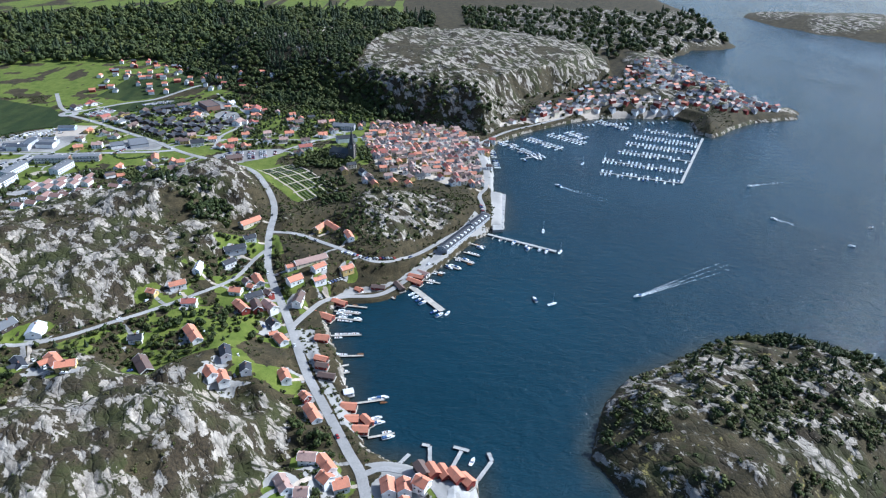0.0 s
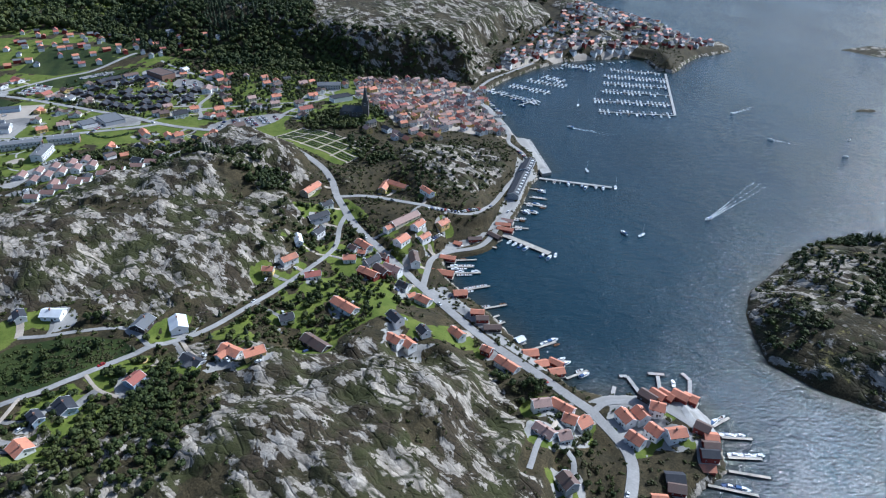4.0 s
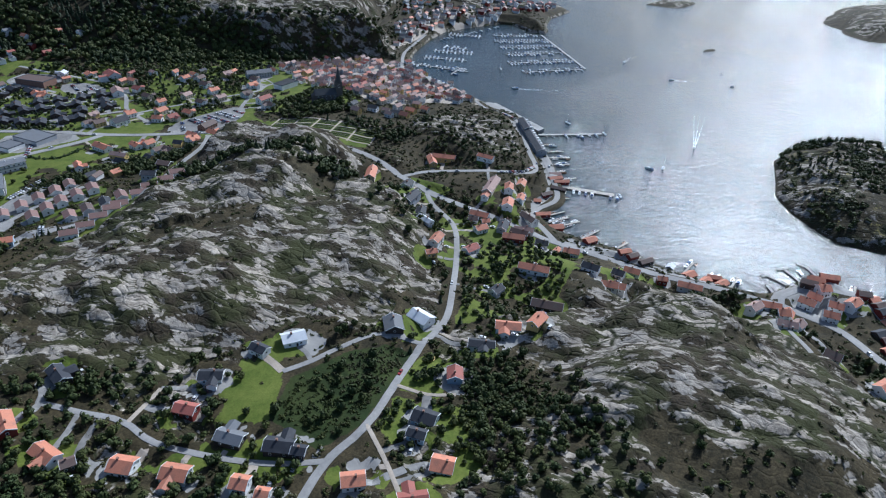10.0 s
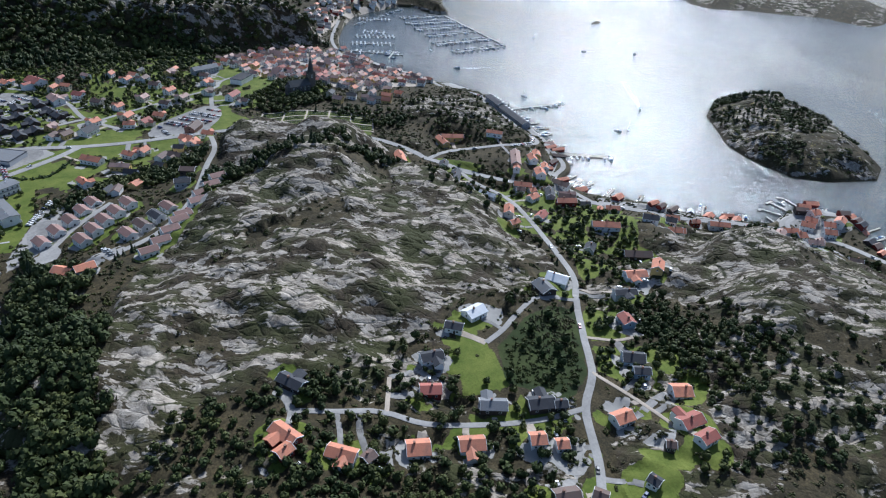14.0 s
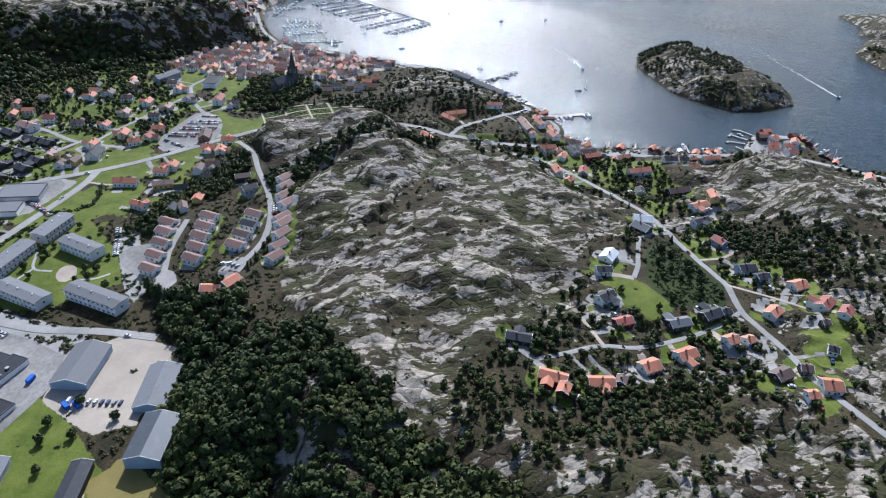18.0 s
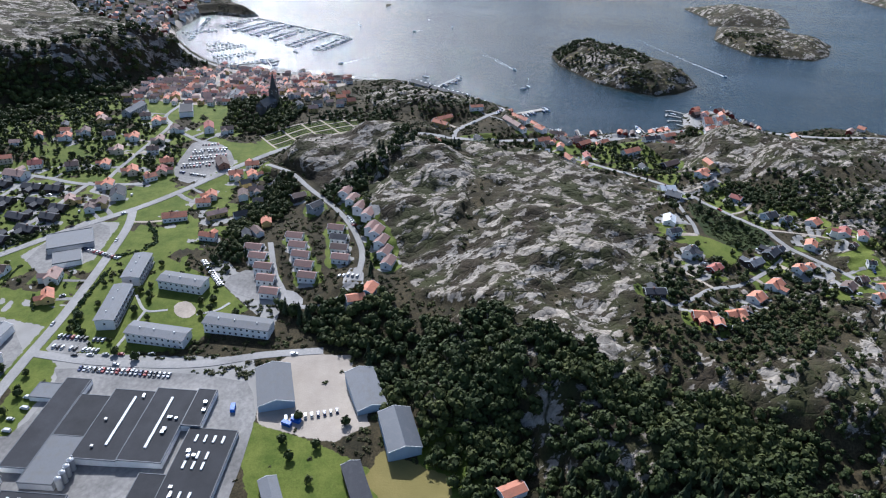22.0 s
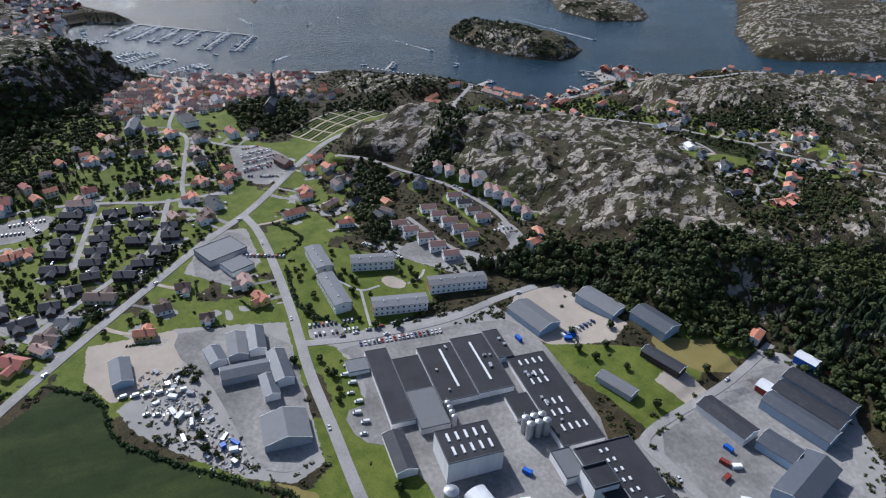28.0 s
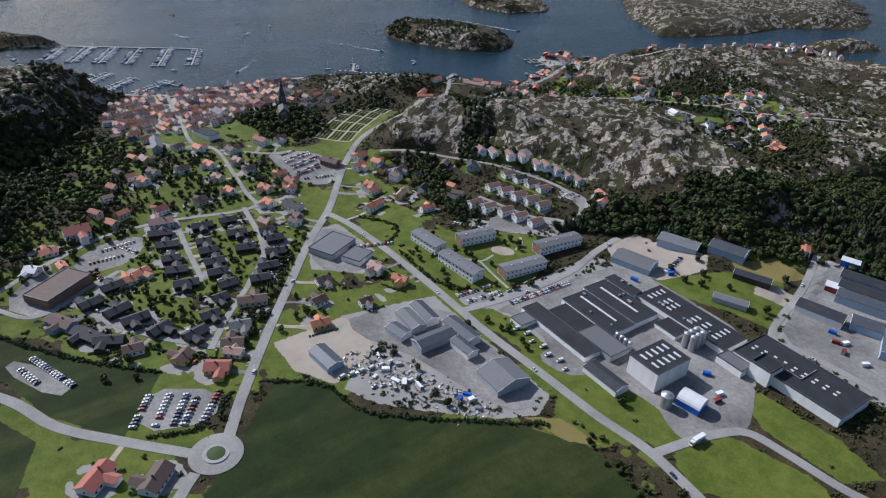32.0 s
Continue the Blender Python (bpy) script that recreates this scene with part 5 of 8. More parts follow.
# ---- ground, sea, paving as built ----
# gardens and paving round the houses
PAVED = {
    "works": [(-371, 588), (-368, 500), (-392, 490), (-414, 489), (-414, 574), (-392, 574), (-378, 578)],
    "sheds": [(-440, 392), (-470, 383), (-505, 398), (-545, 440), (-545, 478), (-466, 484), (-458, 462), (-448, 425)],
    "workshops": [(-346, 645), (-354, 597), (-440, 595), (-446, 606), (-440, 620), (-424, 640), (-406, 659), (-392, 666), (-377, 645), (-364, 638)],
    "flats": [(-313, 533), (-298, 545), (-294, 536), (-312, 520), (-330, 498), (-345, 497), (-340, 506)],
    "filling": [(-262, 606), (-262, 626), (-300, 640), (-318, 618), (-300, 602)],
    "shore": [(-72, 356), (-62, 367), (-47, 371), (-31, 380), (-17, 386), (0, 410), (16, 437), (30, 452), (24, 478), (4, 436), (-20, 396), (-41, 368), (-62, 362)],
    "boat_lane": [(-88, 320), (-76, 322), (-70, 300), (-62, 280), (-50, 256), (-42, 240), (-52, 246), (-70, 284)],
    "point": [(-40, 222), (-20, 226), (6, 219), (9, 203), (4, 190), (-14, 178), (-6, 196), (-12, 212), (-30, 216)],
    "patio_red": [(-227, 250), (-217, 258), (-212, 250), (-222, 245)],
    "patio_dark": [(-194, 259), (-187, 262), (-181, 254), (-192, 255)],
    "patio_high": [(-259, 303), (-250, 307), (-247, 296), (-256, 292)],
    "quayside": [(34, 452), (46, 452), (54, 524), (48, 560), (46, 625), (38, 620), (36, 560), (40, 530)],
}
paved_c = cover_of(PAVED, 2)
_mask = fbm(PX, PY, 11, 71, 3)
for _rows, _r, _lawn, _pave in ((ESTATE, 12, 0.47, 0.52), (CROSSING, 13, 0.46, 0.56), (GARDEN_VILLAS, 13, 0.5, 0.58), (VILLAGE, 10, 0.50, 0.60), (SLOPE, 10, 0.44, 0.62), (SHORE_LANE, 7, 0.5, 0.5), (TERRACES, 8, 0.56, 0.44), (NEW_VILLAS, 9, 0.56, 0.44)):
    for _h in _rows:
        _b = (np.abs(PX - _h[0]) < _r + 4) & (np.abs(PY - _h[1]) < _r + 4)
        _d = np.hypot(PX[_b] - _h[0], PY[_b] - _h[1])
        _in = 1 - smooth(_d + 5 * (_mask[_b] - 0.5), _r - 3, _r)
        lawn_c[_b] = np.maximum(lawn_c[_b], _in * smooth(_mask[_b], _lawn + 0.05, _lawn - 0.02))
        paved_c[_b] = np.maximum(paved_c[_b], _in * smooth(_mask[_b], _pave, _pave + 0.04))
rock_c = rock_c * (1 - np.maximum(lawn_c, paved_c))
ground = grid_mesh("ground", GX, GY, height, M["land"], {
    "cover": np.stack([rock_c, lawn_c, field_c], -1), "cover_b": np.stack([gravel_c, dry_c, paved_c], -1)})
tagged(ground, "bare grey granite hills with heath, gardens and green fields", "ground", kind="structure")
WX = stretch(-160, 700, 10, -1200, 4300)
WY = stretch(-200, 900, 10, -2500, 4300)
_wx, _wy = np.meshgrid(WX, WY)
_near = np.maximum(signed(MAINLAND, _wx, _wy), np.maximum.reduce([signed(p, _wx, _wy) for p, _, _ in ISLES.values()]))
sea = grid_mesh("sea", WX, WY, np.zeros(_wx.shape), M["water"], {"shallow": smooth(_near, -12, 2) * 0.8})
tagged(sea, "dark blue rippled sea water of the bay", "water", kind="structure")
for _n, _w, _s, _p in ROADS:
    ribbon(_n, LINES[_n], _w * (0.92 if _n == "road_main" else 0.84), M[_s], 0.22 if _n == "road_main" else 0.16, "grey asphalt road winding between the houses" if _s == "asphalt" else "pale gravel lane between gardens")

# ---- ways of making things ----
def part(name, bm, material, parent, label=""):
    """One mesh object under a thing or a part."""
    me = bpy.data.meshes.new(name)
    if isinstance(bm, tuple):
        me.from_pydata(*bm)
    else:
        bm.to_mesh(me)
        bm.free()
    for m in material if isinstance(material, list) else [material]:
        me.materials.append(m)
    ob = new(name, me)
    ob.parent = parent
    if label:
        ob["label"] = label
    return ob


def thing(name, x, y, z, turn=0.0, label="", category="", group="", kind=""):
    ob = new(name)
    ob.empty_display_size = 0.5
    ob.matrix_world = pose(x, y, z, 0, 0, turn)
    return tagged(ob, label, category, group, kind)


def box_data(boxes):
    """Vertices and faces of boxes: x0, x1, y0, y1, z0, z1."""
    vs, fs = [], []
    for x0, x1, y0, y1, z0, z1 in boxes:
        b = len(vs)
        vs += [(x0, y0, z0), (x1, y0, z0), (x1, y1, z0), (x0, y1, z0), (x0, y0, z1), (x1, y0, z1), (x1, y1, z1), (x0, y1, z1)]
        fs += [tuple(b + k for k in f) for f in ((3, 2, 1, 0), (4, 5, 6, 7), (0, 1, 5, 4), (1, 2, 6, 5), (2, 3, 7, 6), (3, 0, 4, 7))]
    return vs, [], fs


def tube_data(r0, r1, z0, z1, n=12, cx=0.0, cy=0.0, dome=0.0):
    vs = [(cx + r * math.cos(2 * math.pi * k / n), cy + r * math.sin(2 * math.pi * k / n), z) for r, z in ((r0, z0), (r1, z1)) for k in range(n)]
    fs = [(k, (k + 1) % n, n + (k + 1) % n, n + k) for k in range(n)]
    vs.append((cx, cy, z1 + dome))
    fs += [(n + k, n + (k + 1) % n, 2 * n) for k in range(n)]
    return vs, [], fs


def gable_walls(l, w, h, pitch, foot=1.5):
    a, b, r = l / 2, w / 2, h + w / 2 * pitch
    vs = [(-a, -b, -foot), (a, -b, -foot), (a, b, -foot), (-a, b, -foot), (-a, -b, h), (a, -b, h), (a, b, h), (-a, b, h), (-a, 0, r), (a, 0, r)]
    fs = [(0, 1, 5, 4), (2, 3, 7, 6), (1, 2, 6, 9, 5), (3, 0, 4, 8, 7), (3, 2, 1, 0)]
    return vs, [], fs


def gable_roof(l, w, h, pitch, over=0.35, thick=0.16):
    a, b = l / 2 + over, w / 2 + over
    r, e = h + w / 2 * pitch, h - over * pitch
    vs = []
    for x in (-a, a):
        vs += [(x, -b, e), (x, 0, r), (x, b, e), (x, -b, e + thick), (x, 0, r + thick), (x, b, e + thick)]
    fs = [(3, 9, 10, 4), (4, 10, 11, 5), (1, 7, 6, 0), (2, 8, 7, 1), (0, 6, 9, 3), (5, 11, 8, 2), (0, 3, 4, 1), (1, 4, 5, 2), (7, 10, 9, 6), (8, 11, 10, 7)]
    return vs, [], fs


def window_mesh():
    vs, e, fs = box_data([(-0.5, 0.5, -0.03, 0.05, 0, 1.0), (-0.38, 0.38, -0.05, -0.032, 0.1, 0.9)])
    me = bpy.data.meshes.new("window")
    me.from_pydata(vs, e, fs)
    me.materials.append(M["trim"])
    me.materials.append(M["glass"])
    for p in me.polygons:
        p.material_index = 1 if p.index >= 6 else 0
    return me


WINDOW = window_mesh()
DOOR = bpy.data.meshes.new("door")
DOOR.from_pydata(*box_data([(-0.5, 0.5, -0.06, 0.05, 0, 1.0)]))
DOOR.materials.append(M["darkwood"])
CHIMNEY = bpy.data.meshes.new("chimney")
CHIMNEY.from_pydata(*box_data([(-0.3, 0.3, -0.3, 0.3, -1.2, 0.75), (-0.36, 0.36, -0.36, 0.36, 0.75, 0.87)]))
CHIMNEY.materials.append(M["brick"])
TAKEN = np.zeros((1400, 1500), bool)  # built-over square metres, from (-700, -150)


def take(x, y, rx, ry, turn=0.0):
    R = int(math.hypot(rx, ry)) + 1
    c, s = math.cos(radians(turn)), math.sin(radians(turn))
    for i in range(-R, R + 1):
        for j in range(-R, R + 1):
            if abs(i * c + j * s) <= rx and abs(-i * s + j * c) <= ry:
                a, b = int(y + j + 150), int(x + i + 700)
                if 0 <= a < 1400 and 0 <= b < 1500:
                    TAKEN[a, b] = True


def free(x, y, r=0):
    a, b = int(y + 150), int(x + 700)
    return not TAKEN[max(a - r, 0):a + r + 1, max(b - r, 0):b + r + 1].any()


def put(me, name, parent, m):
    ob = new(name, me)
    ob.parent = parent
    ob.matrix_basis = m
    return ob


ROOF_WORDS = {"terrace_tile": "dusty tile", "orange": "orange tile", "red_tile": "red tile", "pale_tile": "pinkish tile", "brown_tile": "brown tile", "dark_roof": "black felt",
              "grey_roof": "grey", "sheet_roof": "metal", "white_roof": "white", "black_roof": "black felt"}
WALL_WORDS = {"white": "white wooden", "cream": "cream wooden", "yellow": "yellow wooden", "red": "red wooden", "darkwood": "dark wooden",
              "greywall": "grey", "bluewall": "pale blue", "blue": "bright blue", "brick": "brick"}


def windows(house, l, w, h, storeys, ends=True, size=0.9, gap=3.3):
    n = max(2, int(l / gap))
    for s in range(storeys):
        z = 0.75 + s * (h / storeys)
        for side in (-1, 1):
            for k in range(n):
                x = -l / 2 + l * (k + 0.5) / n
                put(WINDOW, "window", house, pose(x, side * (w / 2 + 0.02), z, 0, 0, 0 if side < 0 else 180) @ Matrix.Diagonal((size, 1, size, 1)))
    if ends:
        for side in (-1, 1):
            put(WINDOW, "window", house, pose(side * (l / 2 + 0.02), 0, h * 0.5, 0, 0, 90 * side) @ Matrix.Diagonal((size, 1, size, 1)))


def bargeboards(l, w, h, pitch, over, end, thick=0.16):
    """The pale boards along the gable edges and eaves."""
    vs, fs = [], []
    r, e, b = h + w / 2 * pitch, h - over * pitch, w / 2 + over
    for s in (end,):
        x0, x1 = s * (l / 2 + over - 0.02), s * (l / 2 + over + 0.09)
        for y, z, y2, z2 in ((-b, e, 0, r), (b, e, 0, r)):
            k = len(vs)
            for x in (x0, x1):
                vs += [(x, y, z - 0.14), (x, y2, z2 - 0.14), (x, y2, z2 + thick + 0.05), (x, y, z + thick + 0.05)]
            fs += [tuple(k + i for i in f) for f in ((0, 1, 2, 3), (7, 6, 5, 4), (3, 2, 6, 7), (0, 4, 5, 1), (0, 3, 7, 4), (1, 5, 6, 2))]
    return vs, [], fs


def far_windows(l, w, h, storeys):
    """Windows of a far house, each a small proud box."""
    n = max(2, int(l / 2.4))
    out = []
    for s in range(storeys):
        z = 0.7 + s * 1.7
        for k in range(n):
            x = -l / 2 + l * (k + 0.5) / n
            for y in (-w / 2, w / 2):
                out.append((x - 0.4, x + 0.4, y - 0.05, y + 0.05, z, z + 0.95))
        for x in (-l / 2, l / 2):
            out.append((x - 0.05, x + 0.05, -0.4, 0.4, z + 0.3, z + 1.2))
    return box_data(out)


_hrng = random.Random(4)


def house(x, y, turn, l, w, h, roof, wall, kind="house", what="house", beside="in a garden", group="", pitch=0.62, chimney=True, win=True, foot=1.6, over=0.35, z=None, storeys=1, far=False, trim=False, wing=False, plain=False):
    zs = [gz(x + dx, y + dy) for dx in (-w / 3, 0, w / 3) for dy in (-w / 3, 0, w / 3)]
    z = max(sum(zs) / 9, 1.2) if z is None else z
    ob = thing(kind, x, y, z, turn, "%s %s with %s roof %s" % (WALL_WORDS[wall], what, ROOF_WORDS[roof], beside), what.split()[-1], group) if not plain else part(kind, gable_walls(l, w, h, pitch, foot), M[wall], None)
    if plain:
        ob.matrix_world = pose(x, y, z, 0, 0, turn)
        tagged(ob, "%s %s with %s roof %s" % (WALL_WORDS[wall], what, ROOF_WORDS[roof], beside), what.split()[-1], group)
    else:
        part("wall", gable_walls(l, w, h, pitch, foot), M[wall], ob)
    part("roof", gable_roof(l, w, h, pitch, over), M[roof], ob)
    if trim:
        for e in (-1, 1):
            part("bargeboard", bargeboards(l, w, h, pitch, over, e), M["trim"], ob)
    if chimney:
        put(CHIMNEY, "chimney", ob, pose(l * _hrng.uniform(-0.2, 0.2), w * _hrng.uniform(-0.08, 0.08), h + w / 2 * pitch))
    if win:
        windows(ob, l, w, h, storeys)
        put(DOOR, "door", ob, pose(l * 0.08, -(w / 2 + 0.02), 0) @ Matrix.Diagonal((0.75, 1, 1.45, 1)))
    if far:
        part("window_panes", far_windows(l, w, h, 1 if h < 3.1 else 2), M["glass"], ob)["kind"] = "stuff"
    if wing and l > 5:
        s = _hrng.choice([-1, 1])
        wl, ww, wh = w * 0.75, min(l * 0.42, 4.0), h * 0.92
        mt = Matrix.Translation((_hrng.uniform(-0.22, 0.22) * l, s * (w / 2 + wl * 0.3), 0)) @ Matrix.Rotation(radians(90), 4, 'Z')
        for nm, dt, m in (("wing_wall", gable_walls(wl, ww, wh, pitch, foot), wall), ("wing_roof", gable_roof(wl, ww, wh, pitch, over * 0.8), roof)):
            part(nm, ([tuple(mt @ Vector(p)) for p in dt[0]], [], dt[2]), M[m], ob)
    take(x, y, l / 2 + 0.8, w / 2 + 0.8, turn)
    return ob


def flat_block(name, x0, x1, y0, y1, z0, z1, roof, wall, label, category, parapet=0.18, turn=0.0):
    cx, cy = (x0 + x1) / 2, (y0 + y1) / 2
    a, b = (x1 - x0) / 2, (y1 - y0) / 2
    ob = thing(name, cx, cy, z0, turn, label, category)
    h = z1 - z0
    part("wall", box_data([(-a, a, -b, b, -1.5, h - 0.05)]), M[wall], ob)
    part("roof", box_data([(-a + 0.15, a - 0.15, -b + 0.15, b - 0.15, h - 0.045, h + 0.05)]), M[roof], ob)
    t = 0.2
    part("parapet", box_data([(-a - 0.05, a + 0.05, -b - 0.05, -b + t, h - 0.3, h + parapet), (-a - 0.05, a + 0.05, b - t, b + 0.05, h - 0.3, h + parapet),
                              (-a - 0.05, -a + t, -b + t, b - t, h - 0.3, h + parapet), (a - t, a + 0.05, -b + t, b - t, h - 0.3, h + parapet)]), M["sheet_roof"], ob)
    take(cx, cy, a + 1, b + 1, turn)
    return ob

# ---- trees and scrub ----
def crown_data(rng, r, h, leaves=110, lean=0.0, core=0.72, leaf=0.30, base=0.25, nlobes=4, low=False, spread=0.35):
    """A crown: a rough inner body and many leaf sprays with gaps; triangles only."""
    lobes = [(rng.uniform(-spread, spread) * r, rng.uniform(-spread, spread) * r, h * rng.uniform(base + 0.15, 0.72), r * rng.uniform(0.5, 0.72)) for _ in range(nlobes)]
    lobes.append((0, 0, h * 0.55, r * core))
    vs, fs = [], []
    ico = [(0, 0, 1)] + [(0.894 * math.cos(a), 0.894 * math.sin(a), 0.447) for a in np.arange(5) * 1.2566] + [(0.894 * math.cos(a + 0.628), 0.894 * math.sin(a + 0.628), -0.447) for a in np.arange(5) * 1.2566] + [(0, 0, -1)]
    icf = [(0, 1, 2), (0, 2, 3), (0, 3, 4), (0, 4, 5), (0, 5, 1), (1, 6, 2), (2, 7, 3), (3, 8, 4), (4, 9, 5), (5, 10, 1), (6, 7, 2), (7, 8, 3), (8, 9, 4), (9, 10, 5), (10, 6, 1), (11, 7, 6), (11, 8, 7), (11, 9, 8), (11, 10, 9), (11, 6, 10)]
    oct_ = [(0, 0, 1), (1, 0, 0), (0, 1, 0), (-1, 0, 0), (0, -1, 0), (0, 0, -1)]
    ocf = [(0, 1, 2), (0, 2, 3), (0, 3, 4), (0, 4, 1), (5, 2, 1), (5, 3, 2), (5, 4, 3), (5, 1, 4)]
    for cx, cy, cz, cr in lobes:
        b = len(vs)
        for x, y, z in (oct_ if low else ico):
            k = cr * 0.78 * rng.uniform(0.75, 1.2)
            vs.append((cx + x * k, cy + y * k, cz + z * k * 0.85))
        fs += [tuple(b + i for i in f) for f in (ocf if low else icf)]
    for _ in range(leaves):
        cx, cy, cz, cr = rng.choice(lobes)
        d = Vector((rng.gauss(0, 1), rng.gauss(0, 1), rng.gauss(0.25, 0.9))).normalized()
        p = Vector((cx, cy, cz)) + Vector((d.x, d.y, d.z * 0.85)) * cr * rng.uniform(0.72, 1.12)
        t1 = d.orthogonal().normalized()
        t1 = (Matrix.Rotation(rng.uniform(0, 6.28), 3, d) @ t1 + d * rng.uniform(-0.5, 0.5)).normalized()
        t2 = d.cross(t1).normalized()
        s = r * leaf * rng.uniform(0.6, 1.3)
        b = len(vs)
        vs += [tuple(p + t1 * s), tuple(p - t1 * s * 0.5 + t2 * s * 0.8), tuple(p - t1 * s * 0.5 - t2 * s * 0.8)]
        fs.append((b, b + 1, b + 2))
    return vs, fs


def pine_data(rng, r, h):
    vs, fs = [], []
    for k in range(7):
        z = h * (0.16 + 0.12 * k)
        rr = r * (1.05 - k / 7.5)
        n = 9
        for i in range(n):
            a = 6.283 * (i + rng.random()) / n
            d = Vector((math.cos(a), math.sin(a), 0))
            q = Vector((-d.y, d.x, 0))
            k2 = rr * rng.uniform(0.75, 1.15)
            b = len(vs)
            vs += [(0, 0, z + h * 0.16), tuple(d * k2 + q * k2 * 0.34 + Vector((0, 0, z - 0.1 * h * rng.random()))), tuple(d * k2 - q * k2 * 0.34 + Vector((0, 0, z - 0.1 * h * rng.random())))]
            fs.append((b, b + 1, b + 2))
    return vs, fs


def trunk_data(r, h, lean=0.1):
    vs, fs = [], []
    n = 6
    for j, (z, k) in enumerate(((-0.4, 1.25), (h * 0.3, 0.8), (h * 0.75, 0.35))):
        vs += [(r * k * math.cos(6.283 * i / n) + lean * z * 0.2, r * k * math.sin(6.283 * i / n), z) for i in range(n)]
        if j:
            fs += [(b - n, c - n, c, b) for b, c in ((j * n + i, j * n + (i + 1) % n) for i in range(n))]
    for a in (0.5, 2.4, 4.4):
        b = len(vs)
        d = Vector((math.cos(a), math.sin(a), 0.9)) * h * 0.3
        vs += [(0.3 * r, 0, h * 0.35), (-0.3 * r, 0.3 * r, h * 0.35), (0, -0.3 * r, h * 0.38), (d.x, d.y, h * 0.35 + d.z)]
        fs += [(b, b + 1, b + 3), (b + 1, b + 2, b + 3), (b + 2, b, b + 3)]
    return vs, fs


_rng = random.Random(7)
CROWNS = [crown_data(_rng, 1.0, 1.55, 70, spread=0.62, nlobes=3, leaf=0.34) for _ in range(6)]
BUSHES = [crown_data(_rng, 1.0, 0.95, 40, base=-0.1, leaf=0.34, nlobes=3, low=True, spread=0.85, core=0.6) for _ in range(5)]
PINES = [pine_data(_rng, 0.62, 2.4) for _ in range(4)]
TRUNK = trunk_data(0.09, 1.3)


def crowd(name, places, shapes, material, label, category, trunks=False, kind="stuff"):
    """Many plants as one mesh. places: x, y, z, size, stretch."""
    if not places:
        return None
    rng = random.Random(len(places))
    V, F, mats, n0 = [], [], [], 0
    S = [(np.array(v, float), np.array(f, int)) for v, f in shapes]
    tv = np.array(TRUNK[0], float)
    tf = [f for f in TRUNK[1]]
    t3 = np.array([(f[0], f[1], f[2]) for f in tf] + [(f[0], f[2], f[3]) for f in tf if len(f) == 4], int)
    for x, y, z, s, k in places:
        v, f = S[rng.randrange(len(S))]
        a = rng.uniform(0, 6.283)
        c, sn = math.cos(a) * s, math.sin(a) * s
        V.append(np.stack([v[:, 0] * c - v[:, 1] * sn + x, v[:, 0] * sn + v[:, 1] * c + y, v[:, 2] * s * k + z], 1))
        F.append(f + n0)
        mats.append(np.zeros(len(f), int))
        n0 += len(v)
        if trunks:
            V.append(tv * (s, s, s * k) + (x, y, z))
            F.append(t3 + n0)
            mats.append(np.ones(len(t3), int))
            n0 += len(tv)
    V, F, mats = np.concatenate(V), np.concatenate(F), np.concatenate(mats)
    me = bpy.data.meshes.new(name)
    me.vertices.add(len(V))
    me.vertices.foreach_set("co", V.ravel())
    me.loops.add(F.size)
    me.loops.foreach_set("vertex_index", F.ravel().astype(np.int32))
    me.polygons.add(len(F))
    me.polygons.foreach_set("loop_start", np.arange(0, F.size, 3, dtype=np.int32))
    me.materials.append(material)
    if trunks:
        me.materials.append(M["bark"])
        me.polygons.foreach_set("material_index", mats.astype(np.int32))
    me.update(calc_edges=True)
    return tagged(new(name, me), label, category, kind=kind)


def make_tree(crown, material, r, h, label):
    ob = thing("tree", 0, 0, -900, 0, label, "tree", "garden trees")
    v, f = crown
    part("crown", ([(a * r, b * r, c * h / 1.55) for a, b, c in v], [], f), material, ob)
    tv, tf = TRUNK
    part("trunk", ([(a * r, b * r, c * h / 1.55) for a, b, c in tv], [], tf), M["bark"], ob)
    return ob


def scatter(rng, poly, gap, dens=None, keep=0):
    """Uneven places inside an outline, clear of what is built."""
    xs, ys = [p[0] for p in poly], [p[1] for p in poly]
    nx, ny = int((max(xs) - min(xs)) / gap) + 1, int((max(ys) - min(ys)) / gap) + 1
    X = np.array([[min(xs) + (i + rng.uniform(-0.45, 0.45)) * gap for i in range(nx)] for j in range(ny)]).ravel()
    Y = np.array([[min(ys) + (j + rng.uniform(-0.45, 0.45)) * gap for i in range(nx)] for j in range(ny)]).ravel()
    ok = inside(poly, X, Y)
    for x, y in zip(X[ok], Y[ok]):
        if free(x, y, keep) and (dens is None or rng.random() < dens(x, y)):
            yield float(x), float(y)

